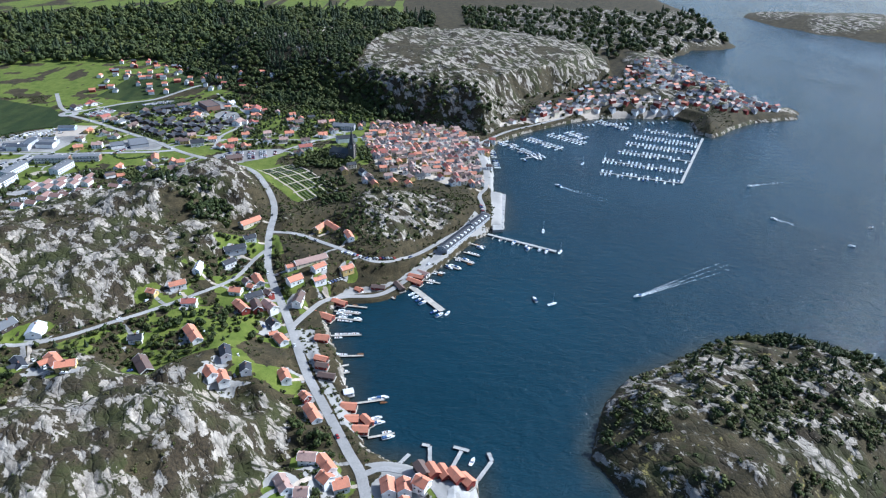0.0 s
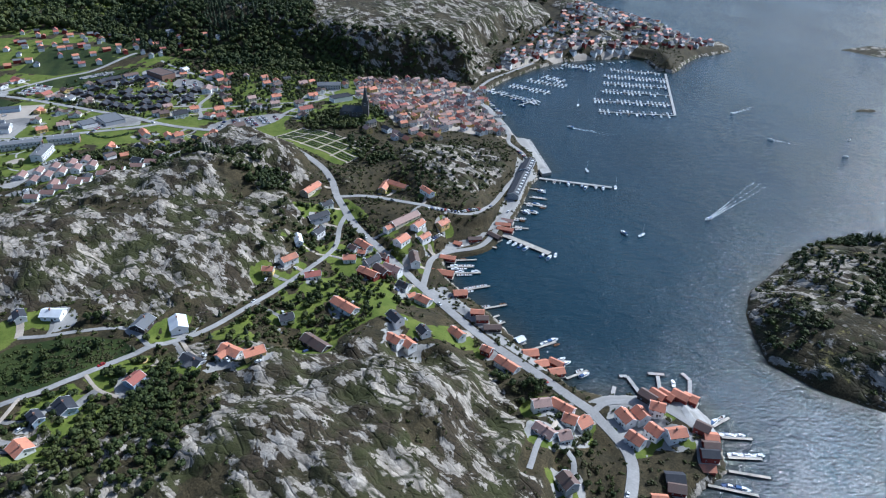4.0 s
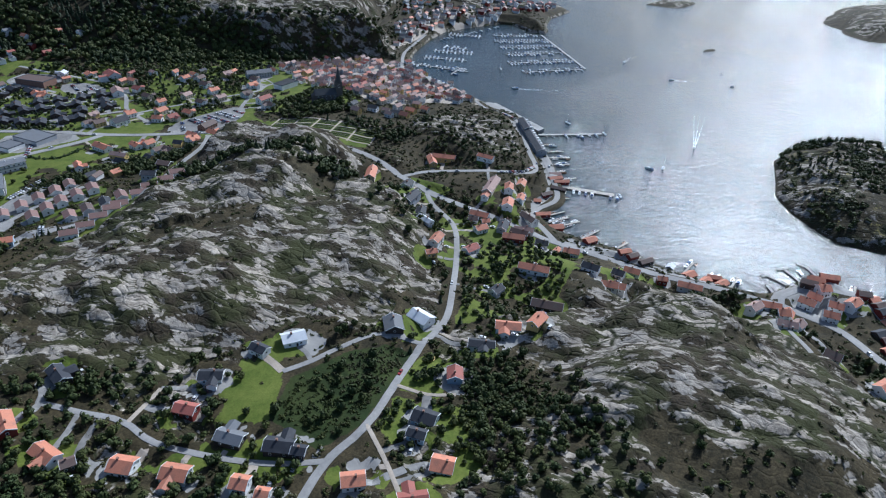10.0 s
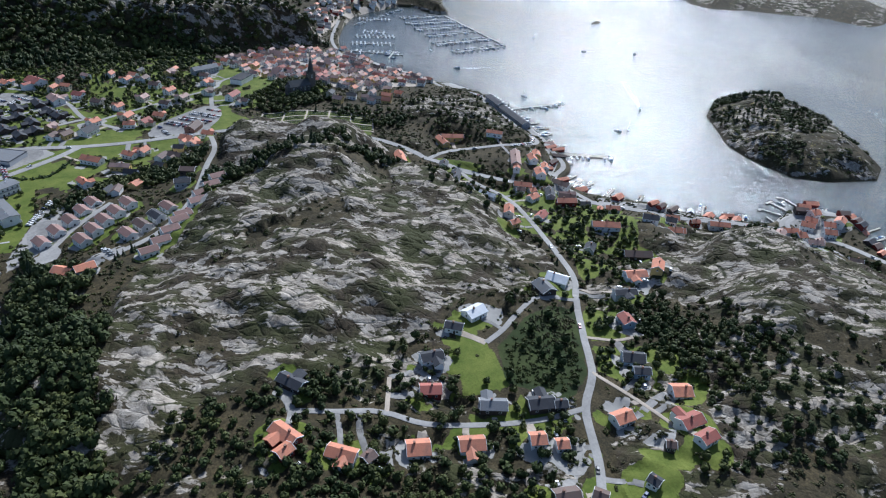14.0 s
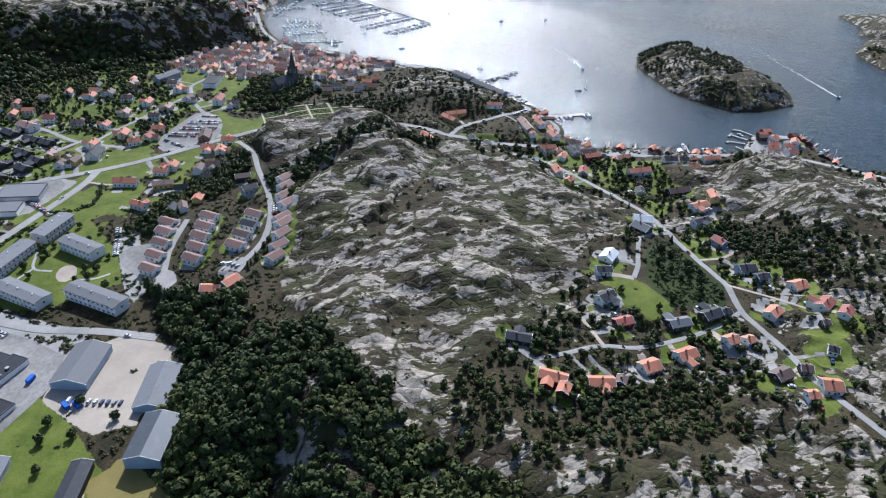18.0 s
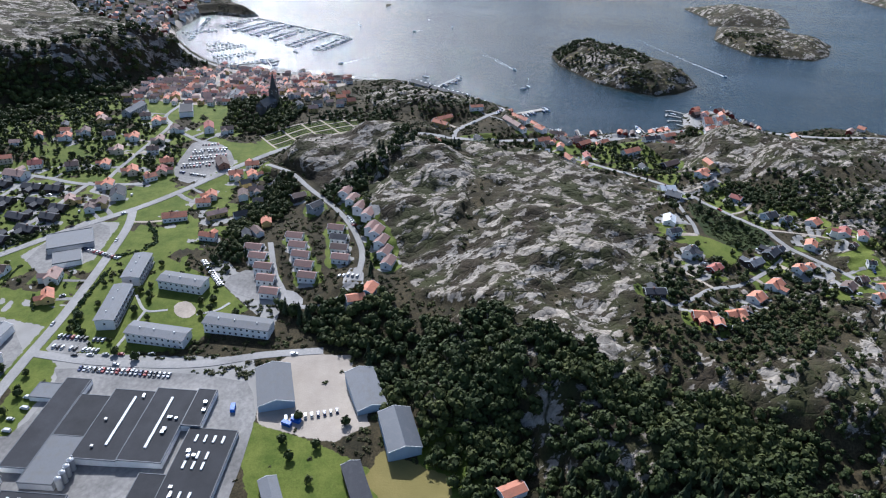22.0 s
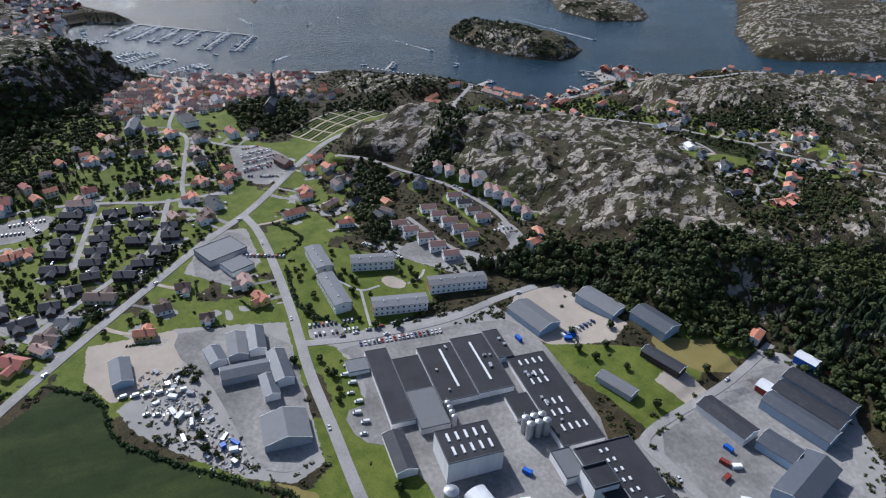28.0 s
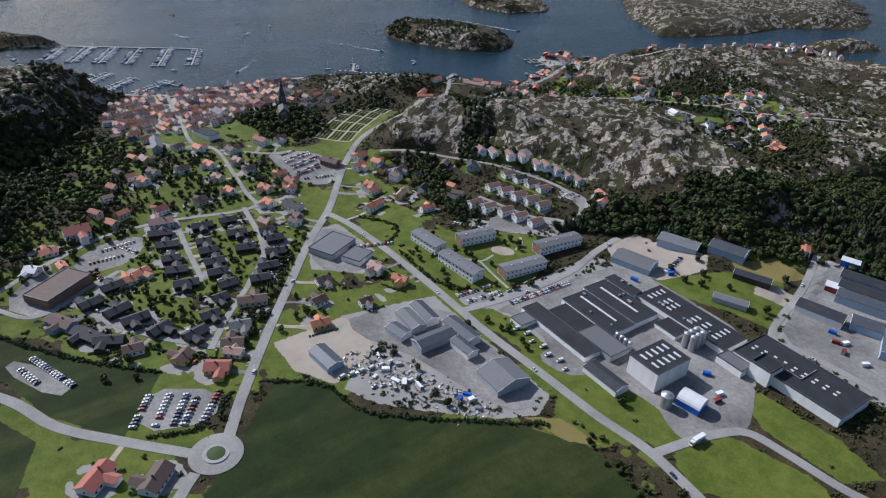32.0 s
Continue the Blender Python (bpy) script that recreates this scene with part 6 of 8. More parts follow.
# ---- paved yards and plots ----
YARDS = [
    ("works_yard", "yard", [(-378, 580), (-380, 500), (-392, 492), (-412, 488), (-464, 488), (-476, 505), (-494, 534), (-496, 544), (-488, 566), (-479, 566), (-466, 560), (-440, 570), (-434, 581), (-418, 584), (-416, 572), (-388, 572)], "grey worn asphalt yard of the factory"),
    ("workshop_yard", "yard", [(-346, 642), (-362, 597), (-396, 596), (-436, 597), (-442, 606), (-436, 618), (-405, 626), (-385, 632), (-362, 646)], "grey asphalt yard beside the workshops"),
    ("sheds_yard", "yard", [(-467, 475), (-459, 450), (-452, 425), (-442, 398), (-470, 388), (-500, 405), (-540, 440), (-545, 471), (-512, 469), (-494, 470)], "grey asphalt yard between the sheds"),
    ("car_park_roundabout", "yard", [(-350, 735), (-367, 708), (-383, 717), (-374, 744)], "asphalt car park with rows of cars"),
    ("car_park_field", "yard", [(-304, 776), (-333, 758), (-339, 766), (-309, 783)], "pale gravel car park beside the field"),
    ("car_park_market", "yard", [(-219, 737), (-213, 708), (-236, 710), (-248, 728), (-240, 748)], "asphalt car park beside the supermarket"),
    ("market_forecourt", "yard", [(-240, 748), (-236, 762), (-262, 780), (-280, 765), (-270, 748)], "asphalt forecourt round the supermarket"),
    ("church_car_park", "yard", [(-142, 607), (-149, 586), (-167, 572), (-190, 565), (-207, 577), (-209, 592), (-194, 604), (-175, 606)], "asphalt car park below the church"),
    ("blocks_parking", "yard", [(-312, 532), (-300, 520), (-318, 500), (-330, 506), (-322, 525)], "asphalt parking beside the flats"),
    ("blocks_bays", "yard", [(-372, 588), (-371, 572), (-360, 572), (-360, 588)], "marked asphalt parking bays"),
    ("shop_yard", "yard", [(-268, 606), (-262, 622), (-300, 640), (-318, 618), (-300, 603)], "asphalt yard round the filling station"),
    ("rows_turn", "asphalt", [(-318, 496), (-329, 486), (-338, 492), (-328, 504)], "asphalt turning place"),
    ("rows_turn_high", "asphalt", [(-304, 463), (-326, 460), (-332, 470), (-306, 472)], "asphalt turning place with parked cars"),
    ("playground", "gravel", [(-334, 547), (-331, 541), (-339, 534), (-345, 537), (-342, 544)], "pale sand playground between the flats"),
    ("point_square", "concrete", [(-4, 214), (6, 216), (8, 200), (2, 190), (-6, 196)], "pale paved square among the villas"),
]
for _n, _m, _o, _l in YARDS:
    sheet(_n, smooth_line(_o, 1), M[_m], 0.09, 3.0, _l)

# footpaths across the lawns of the flats
for _p in ([(-329, 567), (-340, 558), (-339, 548)], [(-341, 534), (-337, 526), (-331, 522)], [(-340, 558), (-368, 560)]):
    ribbon("footpath", resample(_p, 2.0), 1.3, M["concrete"], 0.08, "narrow pale footpath across the lawn", "path")

# the stone quay
_q = [(35, 454), (43, 455), (52, 522), (41, 523)]
_me = bpy.data.meshes.new("quay")
_me.from_pydata([(x, y, -3.0) for x, y in _q] + [(x, y, 2.2) for x, y in _q], [], [(4, 5, 6, 7), (0, 1, 5, 4), (1, 2, 6, 5), (2, 3, 7, 6), (3, 0, 4, 7), (3, 2, 1, 0)])
_me.materials.append(M["concrete"])
tagged(new("quay", _me), "pale worn concrete quay along the harbour", "quay", kind="structure")
for _k in range(9):
    _p = Vector(_q[1]).lerp(Vector(_q[2]), (_k + 0.5) / 9)
    _b = thing("bollard", _p.x - 0.8, _p.y, 2.2, 0, "small black iron bollard on the quay edge", "bollard", "quay bollards")
    part("post", tube_data(0.22, 0.18, 0, 0.5, 8, dome=0.1), M["rubber"], _b)
for _y in range(int(_q[0][1]), int(_q[2][1])):
    take(45, _y, 7, 1)

# the roundabout
_rb = (-399, 721)
_ring = [Vector((_rb[0] + 7.2 * math.cos(a), _rb[1] + 7.2 * math.sin(a))) for a in np.linspace(0, 2 * math.pi, 49)]
ribbon("roundabout", _ring, 5.2, M["asphalt"], 0.24, "grey asphalt ring of the roundabout")
_z = gz(*_rb)
_isl = thing("traffic_island", _rb[0], _rb[1], _z, 0, "round grassed traffic island with a pale kerb", "island")
part("kerb", tube_data(4.9, 4.8, 0.0, 0.42, 40), M["concrete"], _isl)
part("turf", tube_data(3.4, 3.1, 0.40, 0.55, 40, dome=0.4), M["hedge"], _isl)

# painted centre lines
for _n, _lo, _hi in (("road_main", 4, 110),):
    _ln = LINES[_n]
    _vs, _fs = [], []
    for i in range(_lo, min(_hi, len(_ln) - 2), 3):
        p, q = _ln[i], _ln[i] + (_ln[i + 1] - _ln[i]) * 0.75
        s = Vector((-(q - p).y, (q - p).x)).normalized() * 0.08
        b = len(_vs)
        _vs += [(e.x, e.y, gz(e.x, e.y) + 0.29) for e in (p - s, p + s, q + s, q - s)]
        _fs.append((b, b + 3, b + 2, b + 1))
    _me = bpy.data.meshes.new("road_marking")
    _me.from_pydata(_vs, [], _fs)
    _me.materials.append(M["line"])
    tagged(new("road_marking", _me), "white dashes along the main road", "marking", kind="structure")

for _n, _w, _s, _p in ROADS:
    for p in LINES[_n]:
        take(p.x, p.y, _w / 2 + 0.4, _w / 2 + 0.4)
for p in _ring:
    take(p.x, p.y, 3.5, 3.5)
for _n, _m, _o, _l in YARDS:
    _xs, _ys = np.meshgrid(np.arange(-700, 800) + 0.5, np.arange(-150, 1250) + 0.5)
    _b = (_xs > min(p[0] for p in _o)) & (_xs < max(p[0] for p in _o)) & (_ys > min(p[1] for p in _o)) & (_ys < max(p[1] for p in _o))
    TAKEN[_b] |= inside(_o, _xs[_b], _ys[_b])

# ---- houses on the plan ----
STANDING = []


def clear(r, gap=5.5):
    """Whether no house stands on the plot yet; notes the plot."""
    ok = all((r[0] - x) ** 2 + (r[1] - y) ** 2 > gap * gap for x, y in STANDING)
    if ok:
        STANDING.append((r[0], r[1]))
    return ok


for r in VILLAGE:
    if clear(r, 4.6):
        r = (*r[:3], r[3] * 0.9, r[4] * 0.9, 2.4, *r[6:])
        house(*r, beside="among trees and rock", group="houses in the hollow", pitch=0.5, trim=True, wing=r[3] > 7.5 and r[4] < 6.2 and r[6] != "white_roof")
for r in SLOPE:
    if clear(r):
        house(*r[:5], 2.5, *r[6:], beside="on the garden slope", group="houses on the slope", trim=True)
for r in SHORE_LANE:
    if clear(r):
        house(*r, beside="near the shore road", group="houses along the shore", trim=True)
for r in NEW_VILLAS:
    if clear(r, 4.5):
        house(*r, beside="by the harbour road", group="villas on the point", what="villa", kind="villa", storeys=2, trim=True)
for r in CROSSING + GARDEN_VILLAS:
    if clear(r, 6.5):
        house(*r, beside="in a leafy garden", group="houses near the crossroads", what="villa", kind="garden_villa", win=False, far=True, wing=r[3] < 9)
for r in TERRACES:
    r = (*r[:3], 8.4 if r[2] > 0 else 8.0, 5.6, 3.0, "terrace_tile" if r[6] == "pale_tile" else r[6], r[7])
    house(*r, beside="in a terrace row", group="terrace houses", what="terrace house", kind="terrace_house", pitch=0.5, chimney=False, win=False, far=True, trim=True)
for r in ESTATE:
    r = (*r[:3], r[3] * 1.08, r[4] * 1.2, *r[5:])
    house(*r, beside="on a garden plot", group="houses of the estate", what="bungalow", kind="bungalow", pitch=0.5, wing=True, win=False, far=True)
for r in SHEDS:
    house(*r, beside="in the industrial yard", group="industrial sheds", what="shed", kind="industrial_shed", pitch=0.32, chimney=False, over=0.25, win=False, trim=True)


def boathouse(x, y, turn, l, w, h, roof, wall):
    z = 0.9 if at(land_in, x, y) < 4 else max(gz(x, y), 1.3)
    ob = house(x, y, turn, l, w, h, roof, wall, kind="boathouse", what="boathouse", beside="at the water's edge", group="boathouses", pitch=0.55, chimney=False, win=False, foot=0.6, z=z)
    part("floor", box_data([(-l / 2 - 0.5, l / 2 + 0.5, -w / 2 - 0.5, w / 2 + 0.5, -0.35, 0.0)]), M["planks"], ob)
    put(DOOR, "door", ob, pose(l / 2 + 0.03, 0, 0.05, 0, 0, 90) @ Matrix.Diagonal((1.6, 1, 1.6, 1)))
    for k in (-0.25, 0.25):
        put(WINDOW, "window", ob, pose(k * l, -(w / 2 + 0.02), 0.7) @ Matrix.Diagonal((0.6, 1, 0.6, 1)))
    if z < 1.0:
        for sx in (-1, 1):
            for sy in (-1, 1):
                part("pile", tube_data(0.14, 0.14, -2.5, -0.3, 6, sx * l * 0.42, sy * w * 0.42), M["pile"], ob)
    return ob


for r in BOATHOUSES:
    boathouse(*r)
for r in PIER_ROW:
    boathouse(*r)

# the long harbour warehouse: two ranges end to end
for _x, _y, _l, _lab in ((24.5, 458.5, 22.0, "long dark-roofed harbour warehouse beside the quay"), (7.5, 431.5, 40.0, "long low grey-roofed harbour warehouse along the shore")):
    _wz = max(gz(_x, _y), 1.6)
    _wh = thing("harbour_warehouse", _x, _y, _wz, 58, _lab, "warehouse")
    part("wall", gable_walls(_l, 7.6, 3.2, 0.42, 1.8), M["greywall"], _wh)
    part("roof", gable_roof(_l, 7.6, 3.2, 0.42, 0.4), M["dark_roof"], _wh)
    for _e in (-1, 1):
        part("bargeboard", bargeboards(_l, 7.6, 3.2, 0.42, 0.4, _e), M["trim"], _wh)
    for _k in range(int(_l / 5)):
        part("dormer", box_data([(-_l / 2 + 2 + _k * 5, -_l / 2 + 3.4 + _k * 5, -3.2, -1.4, 3.3, 4.5)]), M["trim"], _wh, "small white dormer")
    windows(_wh, _l, 7.6, 3.2, 1)
    take(_x, _y, _l / 2 + 1, 4.8, 58)

_tp = thing("trampoline", -218.9, 269.6, gz(-218.9, 269.6), 0, "round garden trampoline with yellow edge on a lawn", "trampoline")
part("mat", tube_data(1.5, 1.5, 0.55, 0.6, 20), M["rubber"], _tp)
_pad = [(r * math.cos(6.2832 * i / 20), r * math.sin(6.2832 * i / 20), z) for r, z in ((1.45, 0.62), (2.0, 0.62), (2.0, 0.5)) for i in range(20)]
part("edge_pad", (_pad, [], [(j * 20 + i, j * 20 + (i + 1) % 20, j * 20 + 20 + (i + 1) % 20, j * 20 + 20 + i) for j in range(2) for i in range(20)]), M["yellow"], _tp, "yellow padded edge")
for _a in range(4):
    part("leg", tube_data(0.05, 0.05, 0, 0.55, 6, 1.8 * math.cos(_a * 1.5708), 1.8 * math.sin(_a * 1.5708)), M["steel"], _tp)


def apartment_block(x, y, turn, l, w, h, roof, wall):
    z = gz(x, y) - 0.3
    ob = thing("apartment_block", x, y, z, turn, "two-storey white block of flats with low grey roof on a lawn", "apartment block", "blocks of flats")
    part("wall", gable_walls(l, w, h, 0.16, 1.0), M[wall], ob)
    part("roof", gable_roof(l, w, h, 0.16, 0.5, 0.22), M[roof], ob)
    for k in (-0.3, 0.05, 0.3):
        part("roof_vent", tube_data(0.3, 0.3, h, h + 1.3, 8, k * l, 0.6), M["trim"], ob)
    n = int(l / 3.4)
    side = 1 if math.cos(radians(turn)) * 0.4 + math.sin(radians(turn)) > 0 else -1
    for s in range(2):
        part("balcony", box_data([(-l / 2 + 0.6, l / 2 - 0.6, -side * (w / 2) - 0.9, -side * (w / 2) + 0.9, 0.5 + s * h / 2, 0.62 + s * h / 2)]) , M["concrete"], ob)
        part("balcony_front", box_data([(-l / 2 + 0.6, l / 2 - 0.6, -side * (w / 2 + 0.86) - 0.05, -side * (w / 2 + 0.86) + 0.05, 0.62 + s * h / 2, 1.3 + s * h / 2)]), M["greywall"], ob)
    windows(ob, l, w, h, 2, True, 1.15, 2.6)
    part("gable_cladding", box_data([(l / 2 + 0.01, l / 2 + 0.08, -w / 2 + 0.3, w / 2 - 0.3, 0.2, h - 0.2)]), M["brick"], ob)
    take(x, y, l / 2 + 1, w / 2 + 1, turn)
    return ob


for r in BLOCKS:
    apartment_block(*r)

# drives from the road to the houses
_drng = random.Random(14)
_pts = [(p, _n) for _n, _w, _s, _p in ROADS for p in LINES[_n]]
for r in VILLAGE + SLOPE + ESTATE + SHORE_LANE + CROSSING + GARDEN_VILLAS:
    c = Vector((r[0], r[1]))
    p, _n = min(_pts, key=lambda q: (q[0] - c).length_squared)
    d = (p - c).length
    if r[4] / 2 + 3.5 < d < 26:
        e = c + (p - c).normalized() * (r[4] / 2 + 0.6)
        m = (p + e) / 2 + Vector((_drng.uniform(-1, 1), _drng.uniform(-1, 1)))
        ribbon("driveway", resample([tuple(p), tuple(m), tuple(e)], 2.0), _drng.choice([1.8, 2.2, 3.0]), M[_drng.choice(["gravel", "yard", "yard"])], 0.07, "short paved drive from road to house", "driveway")
        for q in resample([tuple(p), tuple(m), tuple(e)], 1.5):
            take(q.x, q.y, 1, 1)

# ---- the factory ----
_fz = gz(-420, 530)
flat_block("factory_wing", -432, -388, 558.1, 567.8, _fz, 9.0, "black_roof", "white", "long low factory wing with black flat roof and white walls", "factory")
flat_block("factory_wing", -416.8, -396, 546.2, 557.9, _fz, 8.8, "black_roof", "white", "low factory link with black felt roof", "factory")
_halls = []
for _x0, _x1, _y0, _y1, _zz in ((-427, -393, 530.2, 546.0, 9.8), (-427, -391.5, 514.4, 530.0, 10.4), (-410, -391, 507.0, 514.2, 11.0), (-462, -410.2, 493.0, 510.6, 10.4), (-443, -430.6, 510.8, 520.4, 9.2)):
    _halls.append(flat_block("factory_hall", _x0, _x1, _y0, _y1, _fz, _zz, "black_roof", "white", "wide factory hall with black flat roof and rooflights", "factory"))


def rooflight(hall, x, y, lx, ly, h):
    part("rooflight", box_data([(x - lx / 2, x + lx / 2, y - ly / 2, y + ly / 2, h, h + 0.45)]), M["white_roof"], hall, "bright white rooflight")


rooflight(_halls[0], 1.4, -1.6, 24, 0.9, 9.8 - _fz)
rooflight(_halls[1], 0.6, 0.2, 25, 0.9, 10.4 - _fz)
for _x, _n in ((21, 4), (13.5, 3), (9.0, 3), (-3.5, 3), (-9.5, 3), (-17.5, 4)):
    for _k in range(_n):
        rooflight(_halls[3], _x, 4.6 - _k * 3.2, 3.2, 0.8, 10.4 - _fz)
# small vents and curbs on the felt roofs
_vr = random.Random(31)
for _hall, _zz, _n in ((_halls[0], 9.8, 4), (_halls[1], 10.4, 5), (_halls[2], 11.0, 2), (_halls[3], 10.4, 7)):
    for _k in range(_n):
        _a = _vr.uniform(0.35, 0.6)
        _x, _y = _vr.uniform(-15, 15) * (0.5 if _hall is _halls[2] else 1), _vr.choice([-1, 1]) * _vr.uniform(2.4, 5.4) * (0.5 if _hall is _halls[2] else 1)
        part("roof_vent", box_data([(_x - _a, _x + _a, _y - _a, _y + _a, _zz - _fz, _zz - _fz + 0.75), (_x - _a - 0.1, _x + _a + 0.1, _y - _a - 0.1, _y + _a + 0.1, _zz - _fz + 0.75, _zz - _fz + 0.85)]), M["steel"], _hall, "small grey roof vent")
_tall = flat_block("factory_tower_hall", -461.5, -446, 535, 556, _fz, 15.6, "black_roof", "white", "tall white factory block with black roof and rooflights", "factory", 0.2)
for _i in range(2):
    for _k in range(5):
        rooflight(_tall, 3.4 - _i * 6.4, -7.2 + _k * 3.5, 3.8, 0.9, 15.6 - _fz)
flat_block("factory_link", -438, -417, 546.2, 557.9, _fz, 9.4, "grey_roof", "greywall", "grey factory link building with flat felt roof", "factory")
_gw = gz(-490, 497)
_big = flat_block("factory_warehouse", -514.5, -465, 485, 508.5, _gw, 11.6, "black_roof", "white", "huge white warehouse with black roof and small rooflights", "warehouse", 0.5)
for _i in range(9):
    for _k in range(2):
        rooflight(_big, 21 - _i * 4.6, 2.6 - _i * 0.3 - _k * 2.6, 1.5, 0.8, 11.6 - _gw)
part("roof_pipe", box_data([(-3.0, -2.7, -8, 4, 11.95 - _gw, 12.2 - _gw), (-3.0, 4.0, 3.7, 4.0, 11.95 - _gw, 12.2 - _gw)]), M["steel"], _big, "grey pipe across the roof")
flat_block("factory_plant_room", -485, -475.5, 502, 511.8, _gw, 14.4, "black_roof", "white", "white boxy plant room rising beside the warehouse roof", "plant room", 0.9)
flat_block("factory_dock", -475.3, -462.5, 508.8, 516.5, _gw, 10.4, "grey_roof", "white", "low white loading dock with grey roof", "loading dock", 0.3)
flat_block("factory_office", -399, -391, 568, 577, _fz, 8.6, "grey_roof", "white", "low white office block beside the factory entrance", "office")


def silo(x, y, r, z1, label):
    z = gz(x, y)
    ob = thing("silo", x, y, z, 0, label, "silo", "factory silos")
    part("shell", tube_data(r, r, -0.5, z1 - z, 18), M["steel"], ob)
    part("dome", tube_data(r * 1.03, r * 0.35, z1 - z, z1 - z + r * 0.4, 18, dome=0.1), M["steel"], ob)
    part("ladder", box_data([(r, r + 0.25, -0.2, 0.2, 0, z1 - z + 0.6)]), M["steel"], ob)


for _x, _y in ((-448, 513), (-448, 516.4), (-448, 519.8), (-451.4, 512.6), (-451.4, 516), (-451.4, 519.4)):
    silo(_x, _y, 1.55, 14.6, "tall galvanised steel silo beside the factory hall")
for _k in range(4):
    silo(-429 - _k * 2.6, 544.4, 1.1, 11.4, "slim steel silo against the factory wall")
silo(-468.8, 557.3, 2.6, 11.2, "squat corrugated steel silo beside the blue tent hall")


def tent_hall(x, y, turn, l, w, h, label):
    ob = thing("tent_hall", x, y, gz(x, y), turn, label, "tent hall")
    part("side_sheet", box_data([(-l / 2, l / 2, -w / 2, w / 2, -0.4, h * 0.55)]), M["blue"], ob, "bright blue side sheet")
    n = 9
    vs, fs = [], []
    for x0 in (-l / 2 - 0.1, l / 2 + 0.1):
        for k in range(n):
            a = math.pi * k / (n - 1)
            vs.append((x0, -math.cos(a) * (w / 2 + 0.1), h * 0.55 + math.sin(a) * h * 0.5))
    fs = [(k, k + 1, n + k + 1, n + k) for k in range(n - 1)] + [tuple(range(n - 1, -1, -1)), tuple(range(n, 2 * n))]
    part("roof_sheet", (vs, [], fs), M["white_roof"], ob, "white arched roof sheet")
    take(x, y, l / 2 + 1, w / 2 + 1, turn)


tent_hall(-474.6, 548.0, 12, 10, 8.5, 5.4, "white-roofed arched tent hall with blue sides in the yard")

# supermarket, filling station
flat_block("supermarket", -272, -245, 747, 762, gz(-258, 755), 9.6, "brown_tile", "brick", "flat-roofed brown supermarket with rooftop units beside its car park", "supermarket", 0.4, -52)
flat_block("town_hall", -101, -82, 628, 638, gz(-91, 633), gz(-91, 633) + 4.5, "black_roof", "white", "white two-storey town building with dark flat roof", "town hall", 0.3, 20)
flat_block("filling_station", -297, -275, 613, 629, gz(-286, 620), 9.4, "grey_roof", "greywall", "low grey filling station building at the crossroads", "filling station", 0.3, -62)
flat_block("filling_station_hall", -309, -296, 608, 620, gz(-302, 614), 9.0, "grey_roof", "white", "white car workshop with grey roof beside the filling station", "workshop", 0.3, -62)

# ---- the church ----
_ch = thing("church", -79, 567, gz(-79, 567) - 0.3, -18, "dark granite church with slate roof and tall pointed spire", "church")
part("tower", box_data([(-3, 3, -3, 3, -2, 17)]), M["church_stone"], _ch)
part("tower_corner", box_data([(sx * 3 - 0.5, sx * 3 + 0.5, sy * 3 - 0.5, sy * 3 + 0.5, -2, 18.5) for sx in (-1, 1) for sy in (-1, 1)]), M["church_stone"], _ch)
part("spire", tube_data(3.5, 0.12, 17, 35, 8, dome=0.8), M["copper"], _ch, "steep dark slate spire")
part("cross", box_data([(-0.08, 0.08, -0.08, 0.08, 35, 37.2), (-0.08, 0.08, -0.5, 0.5, 36.2, 36.4)]), M["steel"], _ch)
for _sx, _sy, _r in ((0, -3.05, 0), (3.05, 0, 90), (0, 3.05, 180), (-3.05, 0, 270)):
    put(WINDOW, "louvre", _ch, pose(_sx, _sy, 12.5, 0, 0, _r) @ Matrix.Diagonal((1.6, 1, 3.0, 1)))
_nv = gable_walls(22, 10, 6.5, 1.0, 2)
part("nave_wall", ([(x - 14, y, z) for x, y, z in _nv[0]], [], _nv[2]), M["church_stone"], _ch)
_nr = gable_roof(22, 10, 6.5, 1.0, 0.4, 0.2)
part("nave_roof", ([(x - 14, y, z) for x, y, z in _nr[0]], [], _nr[2]), M["copper"], _ch, "steep dark slate roof")
for _k in range(5):
    for _s in (-1, 1):
        put(WINDOW, "window", _ch, pose(-22 + _k * 4.2, _s * 5.03, 1.8, 0, 0, 0 if _s < 0 else 180) @ Matrix.Diagonal((1.2, 1, 3.4, 1)))
        part("buttress", box_data([(-24.3 + _k * 4.2, -23.7 + _k * 4.2, _s * 5.4 - 0.5, _s * 5.4 + 0.5, -2, 5)]), M["church_stone"], _ch)
part("apse", tube_data(3.6, 3.6, -2, 6, 10, -25, 0, 3.0), M["church_stone"], _ch)
_ch.scale = (0.76, 0.76, 0.76)
take(-88, 570, 14, 6, -18)

